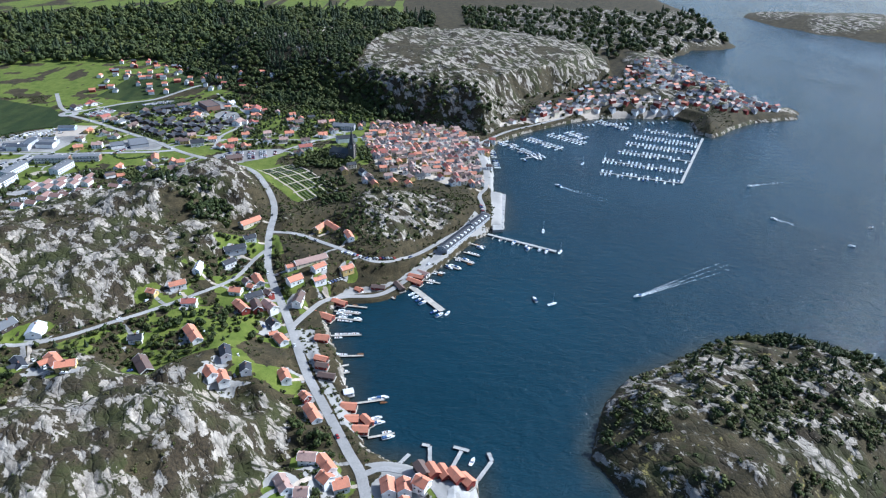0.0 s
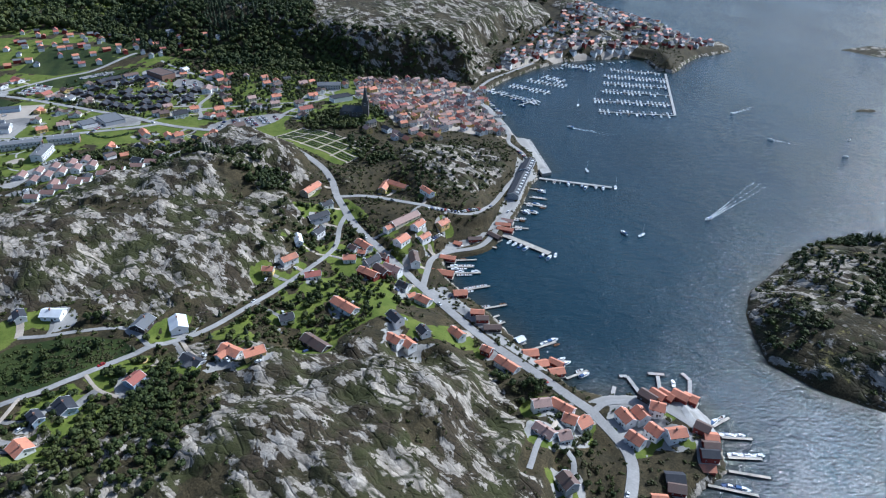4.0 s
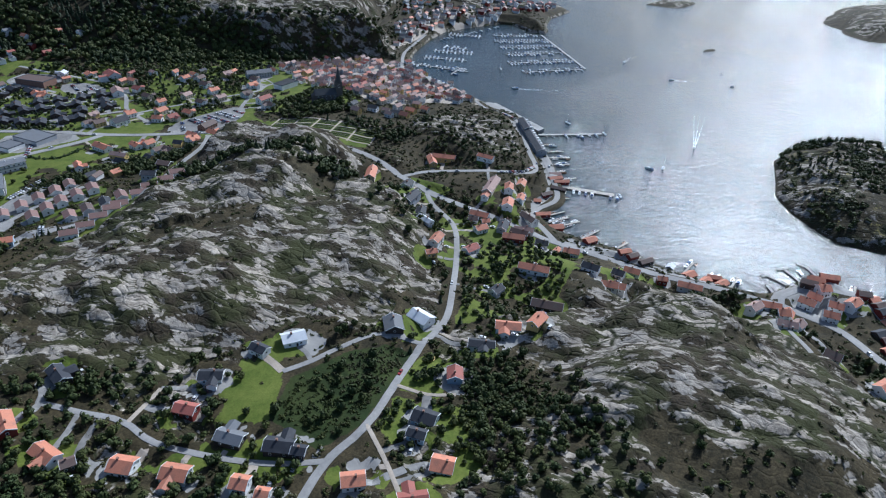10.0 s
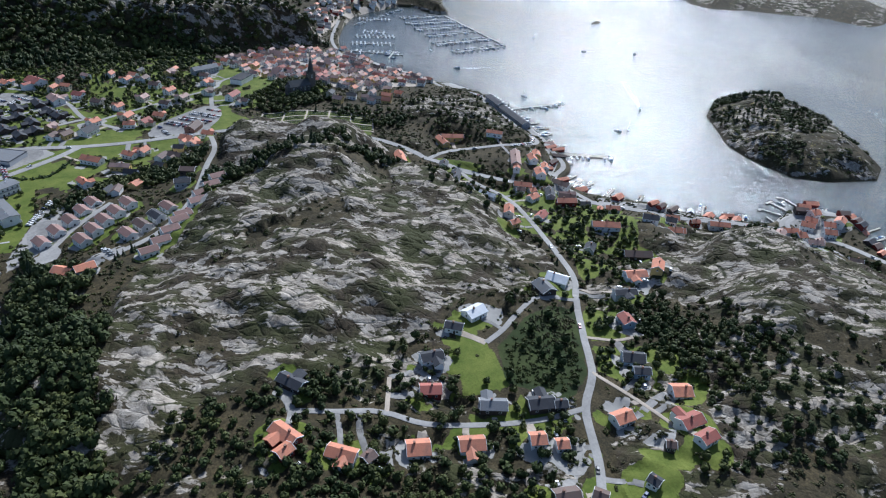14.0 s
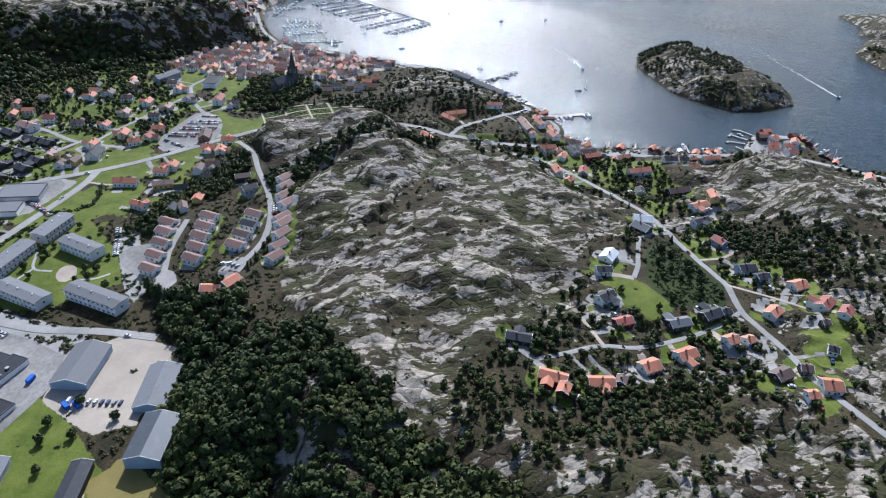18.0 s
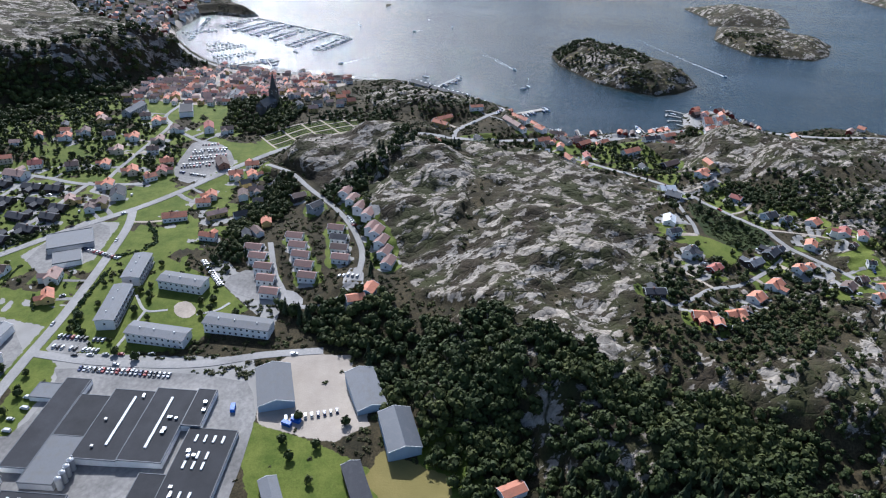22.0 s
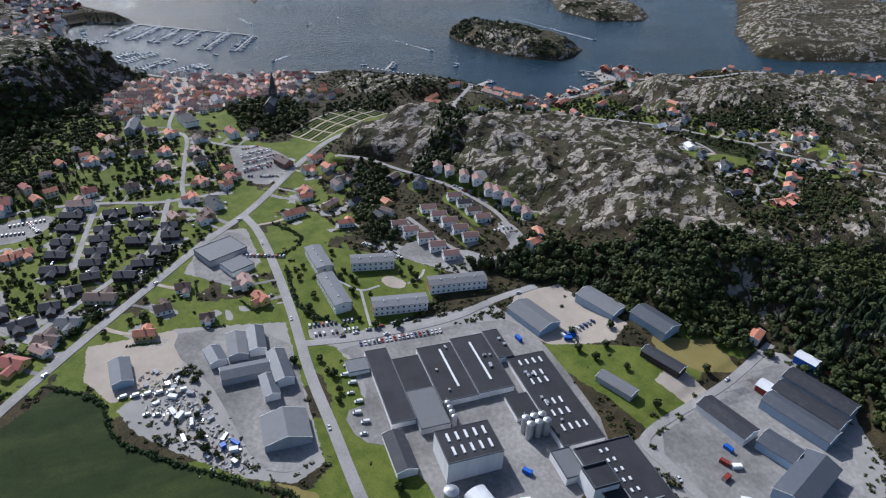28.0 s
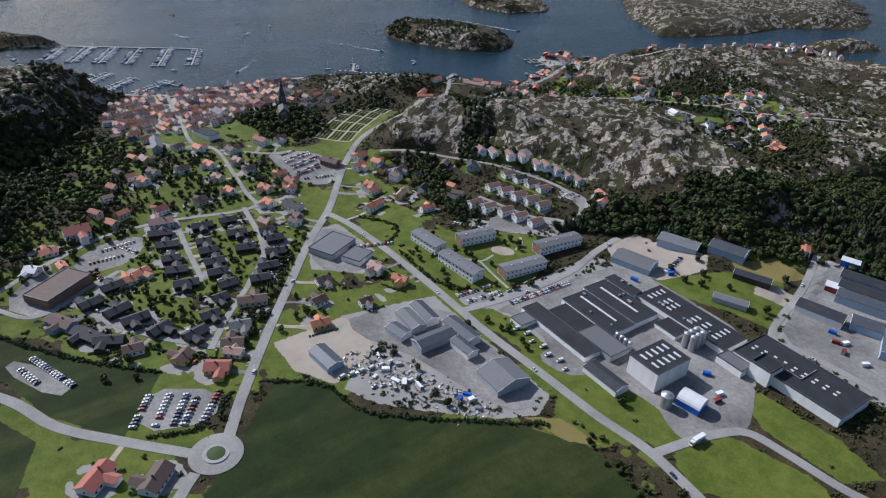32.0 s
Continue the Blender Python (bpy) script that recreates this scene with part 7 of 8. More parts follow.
# ---- the old town and the outlying houses ----
DISTRICTS = {
    "old_town": ([(-66, 694), (-15, 694), (20, 682), (40, 650), (36, 600), (38, 550), (30, 526), (8, 522), (-8, 536), (-41, 547), (-58, 558), (-66, 595), (-76, 640)], 6.6, 12, ["orange", "red_tile", "pale_tile", "pale_tile", "pale_tile", "pale_tile", "brown_tile"], ["white"] * 5 + ["yellow", "cream", "greywall"], "in the old town"),
    "quayside": ([(36, 540), (44, 540), (46, 620), (56, 660), (44, 640), (38, 600)], 7.0, 80, ["orange", "red_tile", "brown_tile"], ["red", "white", "yellow"], "on the harbour front"),
    "north_shore": ([(62, 690), (100, 714), (150, 744), (210, 758), (275, 758), (310, 780), (230, 815), (160, 800), (120, 770), (84, 715)], 8.5, 35, ["orange", "pale_tile", "pale_tile", "brown_tile", "dark_roof", "grey_roof"], ["white"] * 5 + ["cream", "red"], "under the granite hill"),
    "point": ([(300, 755), (340, 745), (405, 775), (410, 800), (380, 840), (290, 810)], 10.5, 30, ["red_tile", "pale_tile", "dark_roof", "grey_roof"], ["white", "white", "red", "greywall"], "on the rocky point"),
    "headland": ([(160, 805), (230, 820), (300, 820), (370, 850), (350, 960), (330, 1000), (262, 940), (215, 880)], 12.5, 20, ["orange", "pale_tile", "dark_roof", "grey_roof"], ["white"] * 4 + ["red"], "on the far headland"),
    "church_foot": ([(-92, 530), (-62, 508), (-22, 518), (-12, 538), (-48, 556), (-78, 548)], 12.0, 25, ["orange", "pale_tile", "dark_roof"], ["white", "yellow", "cream"], "below the church"),
    "hill_foot": ([(-205, 705), (-150, 700), (-90, 672), (-50, 664), (-50, 676), (-110, 692), (-160, 716), (-230, 765), (-245, 755)], 12.0, 20, ["orange", "red_tile", "pale_tile", "dark_roof"], ["white", "white", "cream"], "below the wooded hill"),
    "far_west": ([(-430, 800), (-330, 790), (-205, 800), (-190, 830), (-300, 900), (-430, 960)], 19.0, 15, ["orange", "dark_roof", "grey_roof", "red_tile"], ["white", "white", "red"], "beyond the town"),
    "south_shore": ([(-62, 30), (-45, 100), (-62, 120), (-95, 40), (-130, -60), (-200, -60), (-240, -70), (-200, -40), (-110, 0)], 15.0, 40, ["orange", "pale_tile", "red_tile"], ["white", "red", "white"], "on the southern shore"),
    "slope_foot": ([(-300, 520), (-262, 540), (-215, 560), (-205, 545), (-240, 520), (-280, 520)], 15.0, 30, ["orange", "dark_roof", "brown_tile"], ["white", "yellow"], "below the wooded knoll"),
}
KINDS = {"old_town": "town_house", "quayside": "harbour_house", "old_gardens": "garden_villa", "hill_foot": "garden_villa", "church_foot": "town_house"}
_rng = random.Random(21)
for _nm, (_poly, _gap, _turn, _roofs, _walls, _where) in DISTRICTS.items():
    for x, y in list(scatter(_rng, _poly, _gap, None, 0)):
        l, w = (_rng.uniform(4.6, 7.2), _rng.uniform(3.6, 4.6)) if _nm in ("old_town", "quayside") else (_rng.uniform(5.2, 8.0), _rng.uniform(4.2, 5.4))
        if at(land_in, x, y) < 2 or gz(x, y) > 30:
            continue
        t = _turn + _rng.choice([0, 90]) + _rng.uniform(-12, 12)
        if not free(x, y, 1 if _nm == "old_town" else 2):
            continue
        near = _nm in ("old_town", "quayside", "old_gardens", "church_foot", "hill_foot")
        house(x, y, t, l, w, _rng.uniform(2.6, 3.6), _rng.choice(_roofs), _rng.choice(_walls), beside=_where, group="houses of the old town" if _nm == "old_town" else "houses " + _where,
              pitch=_rng.uniform(0.5, 0.75), chimney=near and _rng.random() < 0.3, plain=True, win=False, foot=2.5, kind=KINDS.get(_nm, "cottage"), what=KINDS.get(_nm, "cottage").replace("_", " "), far=near)

# ---- woods, scrub, hedges, garden trees ----
WOODS = {
    "valley": ([(-333, 500), (-324, 456), (-340, 440), (-358, 412), (-374, 372), (-400, 398), (-418, 385), (-445, 398), (-430, 414), (-412, 432), (-404, 444), (-366, 456), (-356, 472), (-345, 488)], 3.5, (2.0, 3.3), 1.0),
    "south": ([(-384, 372), (-400, 300), (-440, 300), (-500, 310), (-540, 360), (-500, 385), (-470, 384), (-452, 392), (-436, 378)], 3.7, (1.9, 3.3), 1.0),
    "knoll": ([(-300, 530), (-262, 545), (-225, 535), (-205, 528), (-225, 514), (-255, 516), (-270, 522), (-290, 524)], 3.6, (1.7, 2.8), 1.0),
    "rock_foot": ([(-240, 505), (-214, 486), (-190, 468), (-165, 458), (-150, 442), (-148, 420), (-165, 415), (-185, 440), (-215, 460), (-250, 488)], 3.6, (1.8, 3.0), 1.0),
    "terrace_back": ([(-235, 470), (-290, 458), (-318, 456), (-322, 462), (-298, 464), (-262, 474), (-240, 486)], 3.8, (1.2, 2.1), 0.75),
    "north": ([(-290, 845), (-200, 768), (-114, 735), (-57, 708), (-30, 704), (-62, 745), (-95, 800), (-90, 900), (-60, 1000), (-250, 1000)], 5.8, (2.7, 4.3), 1.0),
    "cliff_foot": ([(-57, 706), (-15, 696), (22, 684), (46, 664), (58, 684), (70, 712), (80, 730), (66, 735), (45, 690), (20, 700), (-15, 712), (-50, 722)], 5.0, (1.4, 2.6), 0.55),
    "north_far": ([(-290, 845), (-250, 1000), (-60, 1000), (-20, 1080), (60, 1150), (-200, 1180), (-430, 1010)], 8.0, (3.4, 5.2), 0.85),
    "headland": ([(100, 790), (150, 835), (240, 905), (300, 880), (250, 830), (160, 800)], 7.0, (1.4, 2.8), 0.6),
    "west_far": ([(-760, 900), (-340, 960), (-430, 1010), (-200, 1180), (0, 1150), (0, 1400), (-500, 1500), (-900, 1200)], 15.0, (6.0, 9.0), 0.8),
    "beyond": ([(60, 1100), (250, 1010), (360, 1050), (430, 1180), (520, 1210), (555, 1480), (60, 1500)], 13.0, (4.0, 7.0), 0.6),
    "east_low": ([(-228, 200), (-190, 205), (-165, 180), (-150, 120), (-240, 130)], 5.0, (0.9, 1.9), 0.35),
    "band": ([(-363, 423), (-348, 403), (-367, 380), (-379, 364), (-388, 346), (-387, 334), (-393, 329), (-398, 315), (-405, 308), (-411, 295), (-423, 295), (-429, 344), (-421, 349), (-397, 358), (-395, 373), (-406, 386), (-422, 399), (-412, 414)], 3.6, (1.9, 3.2), 1.0),
    "bushy": ([(-352, 343), (-355, 321), (-332, 268), (-372, 277), (-394, 292), (-390, 306), (-388, 328), (-374, 342)], 3.6, (0.9, 2.0), 0.8),
    "bushy_b": ([(-323, 265), (-330, 222), (-348, 230), (-358, 261), (-372, 277)], 3.6, (0.9, 1.9), 0.7),
    "dark_slope": ([(-423, 295), (-409, 294), (-396, 282), (-403, 270), (-406, 245), (-430, 240), (-440, 300)], 3.6, (1.1, 2.2), 0.85),
    "gap_b": ([(-216, 247), (-190, 254), (-185, 225), (-205, 189), (-245, 200), (-240, 225)], 3.5, (1.0, 2.1), 0.75),
    "plateau_side": ([(-310, 322), (-345, 340), (-372, 352), (-352, 330), (-320, 312)], 4.0, (1.0, 2.0), 0.7),
    "isle_ridge": ([(150, 322), (188, 319), (216, 300), (228, 276), (210, 268), (186, 290), (160, 300)], 3.4, (1.4, 2.4), 1.0),
    "crossing_wood": ([(-205, 540), (-222, 536), (-250, 546), (-272, 545), (-300, 540), (-290, 528), (-250, 530), (-215, 520)], 3.8, (1.5, 2.6), 0.9),
    "hill_front": ([(-200, 775), (-114, 745), (-57, 720), (-15, 710), (22, 696), (46, 674), (56, 700), (40, 730), (-20, 750), (-95, 800), (-150, 830)], 5.0, (2.0, 3.4), 0.75),
    "front_scrub": ([(-290, 205), (-330, 216), (-352, 232), (-380, 282), (-410, 290), (-430, 240), (-380, 180), (-280, 150)], 3.6, (0.8, 1.7), 0.5),
    "south_fill": ([(-388, 384), (-372, 366), (-392, 345), (-410, 300), (-440, 290), (-470, 320), (-470, 384), (-440, 390), (-420, 380)], 4.0, (1.7, 2.9), 0.75),
    "hill_foot": ([(-262, 796), (-245, 757), (-205, 706), (-150, 700), (-90, 674), (-57, 702), (-114, 741), (-200, 775)], 4.6, (1.2, 2.6), 0.85),
    "road_bank": ([(-345, 686), (-290, 646), (-262, 622), (-258, 630), (-285, 655), (-338, 695)], 3.4, (0.9, 1.8), 0.7),
    "isle_mid": ([(147, 320), (147, 283), (174, 286), (211, 274), (199, 253), (165, 237), (138, 225), (116, 230), (108, 258), (120, 290)], 4.2, (1.1, 2.1), 0.55),
    "thicket": ([(-266, 285), (-245, 286), (-229, 283), (-225, 275), (-261, 255), (-275, 254), (-281, 274)], 1.9, (0.5, 1.05), 0.85),
    "churchyard": ([(-132, 592), (-95, 602), (-60, 604), (-58, 568), (-82, 540), (-128, 548)], 4.4, (1.7, 2.8), 0.9),
    "cemetery_side": ([(-110, 535), (-84, 525), (-70, 500), (-74, 470), (-92, 470), (-100, 500)], 4.5, (1.5, 2.5), 0.8),
    "village": ([(-160, 330), (-190, 300), (-215, 285), (-255, 255), (-262, 232), (-230, 215), (-200, 240), (-190, 262), (-150, 272), (-120, 285), (-100, 330)], 4.4, (1.0, 2.0), 0.85),
    "hollow": ([(-285, 300), (-300, 280), (-315, 270), (-275, 262), (-285, 240), (-330, 240), (-360, 300), (-345, 330), (-300, 322)], 4.4, (1.1, 2.2), 0.8),
    "east_slope": ([(-78, 250), (-64, 215), (-72, 170), (-92, 130), (-70, 110), (-52, 160), (-46, 200), (-56, 235)], 4.5, (1.2, 2.2), 0.75),
    "hill_gap": ([(-170, 280), (-208, 262), (-250, 215), (-290, 205), (-250, 170), (-212, 160), (-204, 205), (-192, 262)], 3.6, (0.9, 2.0), 0.65),
    "shore_gardens": ([(-115, 415), (-150, 400), (-158, 345), (-120, 350), (-92, 345), (-104, 370)], 4.3, (1.0, 2.0), 0.95),
    "old_gardens": ([(-206, 604), (-165, 606), (-140, 622), (-118, 655), (-100, 668), (-130, 695), (-190, 704), (-208, 690)], 4.6, (1.0, 2.1), 0.8),
    "estate": ([(-222, 650), (-280, 648), (-340, 694), (-335, 722), (-300, 750), (-262, 770), (-225, 742), (-212, 700)], 5.0, (0.7, 1.5), 0.6),
    "crossing": ([(-305, 620), (-330, 600), (-345, 650), (-330, 665), (-300, 650)], 7.0, (0.9, 1.8), 0.5),
    "town": ([(-62, 600), (-30, 560), (0, 535), (30, 528), (36, 600), (40, 640), (-30, 660), (-75, 645)], 9.0, (0.9, 1.7), 0.5),
    "north_shore": ([(62, 690), (100, 714), (150, 744), (275, 764), (310, 790), (230, 830), (140, 800), (60, 712)], 9.0, (1.2, 2.4), 0.5),
    "roadside": ([(-345, 690), (-280, 642), (-276, 648), (-340, 697)], 3.2, (0.9, 1.8), 0.8),
    "brook": ([(-450, 598), (-470, 600), (-520, 606), (-520, 600), (-470, 593)], 3.4, (0.8, 1.6), 0.6),
    "town_rock": ([(-65, 495), (-30, 508), (0, 500), (14, 470), (-2, 440), (-36, 402), (-72, 410), (-85, 440)], 4.4, (0.9, 1.9), 0.7),
}
DEEP_WOODS = {"valley", "south", "band", "south_fill", "rock_foot", "knoll", "north", "north_far", "west_far", "beyond", "hill_front", "cliff_foot", "churchyard", "cemetery_side", "crossing_wood", "isle_mid", "isle_ridge", "terrace_back"}
_rng = random.Random(5)
for _nm, (_poly, _gap, (_lo, _hi), _d) in WOODS.items():
    A, B, C = [], [], []
    for x, y in scatter(_rng, _poly, _gap, lambda x, y: _d * (0.55 + 0.9 * float(value_noise(np.array(x), np.array(y), 22, 3)))):
        z = gz(x, y)
        if z < 0.8 or (at(rock_c, x, y) > 0.75 and _rng.random() < 0.45):
            continue
        s = _rng.uniform(_lo, _hi)
        k = _rng.uniform(0.85, 1.3)
        q = float(value_noise(np.array(x), np.array(y), 35, 9)) + _rng.uniform(-0.25, 0.25)
        (C if q > (0.74 if _nm in ("north", "north_far", "west_far", "isle_mid", "churchyard") else 0.9) else A if q > 0.42 else B).append((x, y, z - 0.2, s, k))
    _sh = BUSHES if _nm == "thicket" else CROWNS
    _tr = _nm not in ("thicket", "north", "north_far", "west_far", "headland", "beyond")
    _deep = _nm in DEEP_WOODS
    crowd("woodland", A, _sh, M["leaf" if _deep else "scrub" if _nm == "thicket" else "leaf2"], "dense green broadleaf trees on the slope", "woodland", _tr)
    crowd("woodland", B, _sh, M["leaf" if not _deep and _nm != "thicket" else "leaf2"], "olive green broadleaf trees on the slope", "woodland", _tr)
    crowd("woodland", C, PINES, M["pine"], "dark pointed conifers on the slope", "woodland", _tr)

# low scrub between the rocks
A, B = [], []
_rng = random.Random(8)
_gap = 3.5
for j in range(int(760 / _gap)):
    for i in range(int(870 / _gap)):
        x, y = -540 + (i + _rng.random()) * _gap, 30 + (j + _rng.random()) * _gap
        if at(land_in, x, y) < 2 and at(isle_in, x, y) < 3:
            continue
        if at(lawn_c, x, y) + at(field_c, x, y) + at(gravel_c, x, y) + at(dry_c, x, y) * (at(isle_in, x, y) < 3) > 0.35:
            if _rng.random() > 0.035 or at(field_c, x, y) > 0.3:
                continue
        r = at(rock_c, x, y)
        n = float(value_noise(np.array(x), np.array(y), 16, 2))
        p = (0.8 if r < 0.3 else 0.42 if r < 0.7 else 0.2) * (0.3 + 1.4 * n)
        isle = at(isle_in, x, y) > 3
        if isle:
            p = 0.08 + 0.55 * smooth(np.array(n), 0.4, 0.65)
        if _rng.random() < p and free(x, y):
            s = _rng.uniform(0.45, 1.0) * (0.8 + 1.2 * n * (1 - r)) * (2.3 if isle else 1)
            (A if _rng.random() < (0.3 if isle else 0.6) else B).append((x, y, gz(x, y) - 0.15, s, _rng.uniform(0.6, 1.1)))
crowd("scrub", A, BUSHES, M["scrub"], "low heath and juniper scrub in the cracks of the rock", "scrub")
crowd("scrub", B, BUSHES, M["leaf2"], "dark green bushes between rocks and gardens", "scrub")
# field hedges
HEDGES = [[(-371, 692), (-386, 672), (-410, 663), (-440, 624), (-452, 606)], [(-343, 727), (-320, 752), (-284, 783)], [(-376, 746), (-383, 722), (-371, 706)], [(-340, 699), (-312, 684), (-285, 660), (-262, 642)],
          [(-366, 570), (-345, 588), (-308, 590)], [(-258, 592), (-282, 578), (-296, 592), (-276, 597)], [(-352, 700), (-318, 734), (-300, 752)]]
A = []
for h in HEDGES:
    for p in resample(h, 1.3):
        if free(p.x, p.y):
            A.append((p.x + _rng.uniform(-0.4, 0.4), p.y + _rng.uniform(-0.4, 0.4), gz(p.x, p.y) - 0.1, _rng.uniform(0.7, 1.3), _rng.uniform(0.9, 1.4)))
for r in ESTATE + CROSSING:
    c, a = Vector((r[0], r[1])), radians(r[2] + _rng.choice([0, 90]))
    d = Vector((math.cos(a), math.sin(a)))
    o = c + Vector((-d.y, d.x)) * _rng.choice([-1, 1]) * (r[4] * 0.6 + _rng.uniform(2.2, 3.6))
    for k in range(-6, 7):
        p = o + d * k * 1.1
        if free(p.x, p.y):
            A.append((p.x, p.y, gz(p.x, p.y) - 0.1, _rng.uniform(0.6, 0.9), _rng.uniform(0.9, 1.3)))
crowd("hedge", A, BUSHES, M["hedge"], "dark clipped and wild hedge along fields and gardens", "hedge")

# single garden trees
_kinds = [make_tree(CROWNS[k], M[m], r, h, lab) for k, m, r, h, lab in ((0, "leaf", 2.2, 4.2, "round-crowned green tree on a lawn"), (1, "leaf2", 1.7, 3.4, "light green garden tree on a lawn"), (2, "leaf", 1.4, 2.8, "small green fruit tree on a lawn"))]
_spots = []
for x0, x1, y0, y1, n in ((-300, -372, 528, 590, 26), (-205, -275, 240, 300, 26), (-215, -345, 655, 750, 40), (-170, -100, 290, 400, 34), (-200, -120, 605, 690, 40), (-430, -370, 580, 640, 10), (-460, -400, 430, 480, 8), (-340, -280, 240, 320, 24)):
    k = 0
    for _ in range(n * 6):
        if k >= n:
            break
        x, y = _rng.uniform(min(x0, x1), max(x0, x1)), _rng.uniform(y0, y1)
        if free(x, y, 2) and at(land_in, x, y) > 3:
            k += 1
            copy_thing(_rng.choice(_kinds), pose(x, y, gz(x, y) - 0.1, 0, 0, _rng.uniform(0, 360)))
            take(x, y, 1, 1)
for _x, _y in ((-384, 597), (-397, 583), (-459, 573), (-414, 464), (-372, 548), (-341, 516)):
    copy_thing(_kinds[0], pose(_x, _y, gz(_x, _y) - 0.1, 0, 0, _x * 7))
for _t in _kinds:
    for o in list(_t.children_recursive) + [_t]:
        bpy.data.objects.remove(o)

# ---- jetties, pontoons and boats ----
def hull_data(l, w, h, rake=0.18):
    """A lofted hull, bow towards +x, with a sunk deck."""
    vs, fs = [], []
    st = [(-0.5, 0.82), (-0.25, 0.98), (0.05, 1.0), (0.28, 0.78), (0.42, 0.42), (0.5, 0.03)]
    for t, k in st:
        sheer = h * (1 + 0.35 * max(0, t) ** 1.2)
        x = t * l
        vs += [(x - rake * l * max(0, t) * 0.5, 0, -0.25), (x, -k * w * 0.36, -0.05), (x, -k * w / 2, sheer), (x, -k * w / 2 * 0.86, sheer), (x, -k * w * 0.4, sheer - 0.16),
               (x, k * w * 0.4, sheer - 0.16), (x, k * w / 2 * 0.86, sheer), (x, k * w / 2, sheer), (x, k * w * 0.36, -0.05)]
    for i in range(len(st) - 1):
        a, b = i * 9, i * 9 + 9
        for k in range(9):
            fs.append((a + k, a + (k + 1) % 9, b + (k + 1) % 9, b + k))
    fs.append((8, 7, 6, 5, 4, 3, 2, 1, 0))
    return vs, [], fs


def taper_box(x0, x1, w0, w1, z0, z1, slope=0.3):
    vs = [(x0, -w0 / 2, z0), (x1, -w1 / 2, z0), (x1, w1 / 2, z0), (x0, w0 / 2, z0), (x0 + 0.05, -w0 * 0.43, z1), (x1 - slope, -w1 * 0.4, z1), (x1 - slope, w1 * 0.4, z1), (x0 + 0.05, w0 * 0.43, z1)]
    return vs, [], [(3, 2, 1, 0), (4, 5, 6, 7), (0, 1, 5, 4), (1, 2, 6, 5), (2, 3, 7, 6), (3, 0, 4, 7)]


def motorboat(l, w, gel, label, cabin=True, canvas=False, outboard=True):
    ob = thing("motorboat", 0, 0, -900, 0, label, "boat", "boats in the harbour")
    part("hull", hull_data(l, w, 0.55 * l / 5), gel, ob)
    if cabin:
        cab = part("cabin", taper_box(-l * 0.12, l * 0.26, w * 0.72, w * 0.55, 0.3, 0.95 * l / 5 + 0.15), M["gel"], ob)
        part("windscreen", taper_box(-l * 0.10, l * 0.20, w * 0.735, w * 0.60, 0.66 * l / 5 + 0.1, 0.86 * l / 5 + 0.1, 0.2), M["glass"], cab)
    else:
        part("windscreen", taper_box(l * 0.02, l * 0.12, w * 0.7, w * 0.6, 0.4, 0.85, 0.15), M["glass"], ob)
        part("thwart", box_data([(-l * 0.3, -l * 0.2, -w * 0.38, w * 0.38, 0.3, 0.5), (-l * 0.05, l * 0.03, -w * 0.4, w * 0.4, 0.3, 0.5)]), M["wood"], ob)
    if canvas:
        part("canopy", taper_box(-l * 0.45, -l * 0.1, w * 0.78, w * 0.72, 0.45, 1.0 * l / 5, 0.1), M["canvas"], ob, "dark blue canvas canopy")
    if outboard and not cabin:
        part("outboard", box_data([(-l * 0.5 - 0.35, -l * 0.5, -0.16, 0.16, 0.1, 0.85)]), M["rubber"], ob)
    return ob


def sailboat(l, w, label, hullmat="gel"):
    ob = thing("sailboat", 0, 0, -900, 0, label, "boat", "boats in the harbour")
    part("hull", hull_data(l, w, 0.6), M[hullmat], ob)
    part("coachroof", taper_box(-l * 0.15, l * 0.25, w * 0.6, w * 0.42, 0.5, 0.95), M["gel"], ob)
    part("mast", tube_data(0.07, 0.05, 0.6, l * 1.25, 6, l * 0.06, 0), M["alu"], ob)
    part("boom", box_data([(-l * 0.36, l * 0.06, -0.09, 0.09, 1.35, 1.58)]), M["canvas"], ob, "boom with furled blue sail")
    return ob


FLEET = [motorboat(4.4, 1.6, M["gel"], "white open motorboat with outboard moored at a jetty", False), motorboat(5.2, 1.9, M["gel"], "white cabin motorboat moored at a pontoon"),
         motorboat(6.2, 2.2, M["gel"], "white motor cruiser with blue canopy moored at a pontoon", True, True), motorboat(3.4, 1.3, M["wood"], "small brown wooden rowing boat at a jetty", False),
         motorboat(5.6, 2.0, M["bluegel"], "dark blue hulled motorboat moored at a pontoon", True), sailboat(6.6, 2.1, "white sailing boat with bare mast and furled sail"),
         sailboat(7.4, 2.3, "blue hulled sailing boat with bare mast", "bluegel")]
_brng = random.Random(3)


def moor(x, y, turn, k=None):
    k = _brng.choice([0, 1, 1, 2, 2, 1, 4, 5]) if k is None else k
    return copy_thing(FLEET[k], pose(x, y, 0.12, _brng.uniform(-1.5, 1.5), 0, turn + _brng.uniform(-4, 4)))


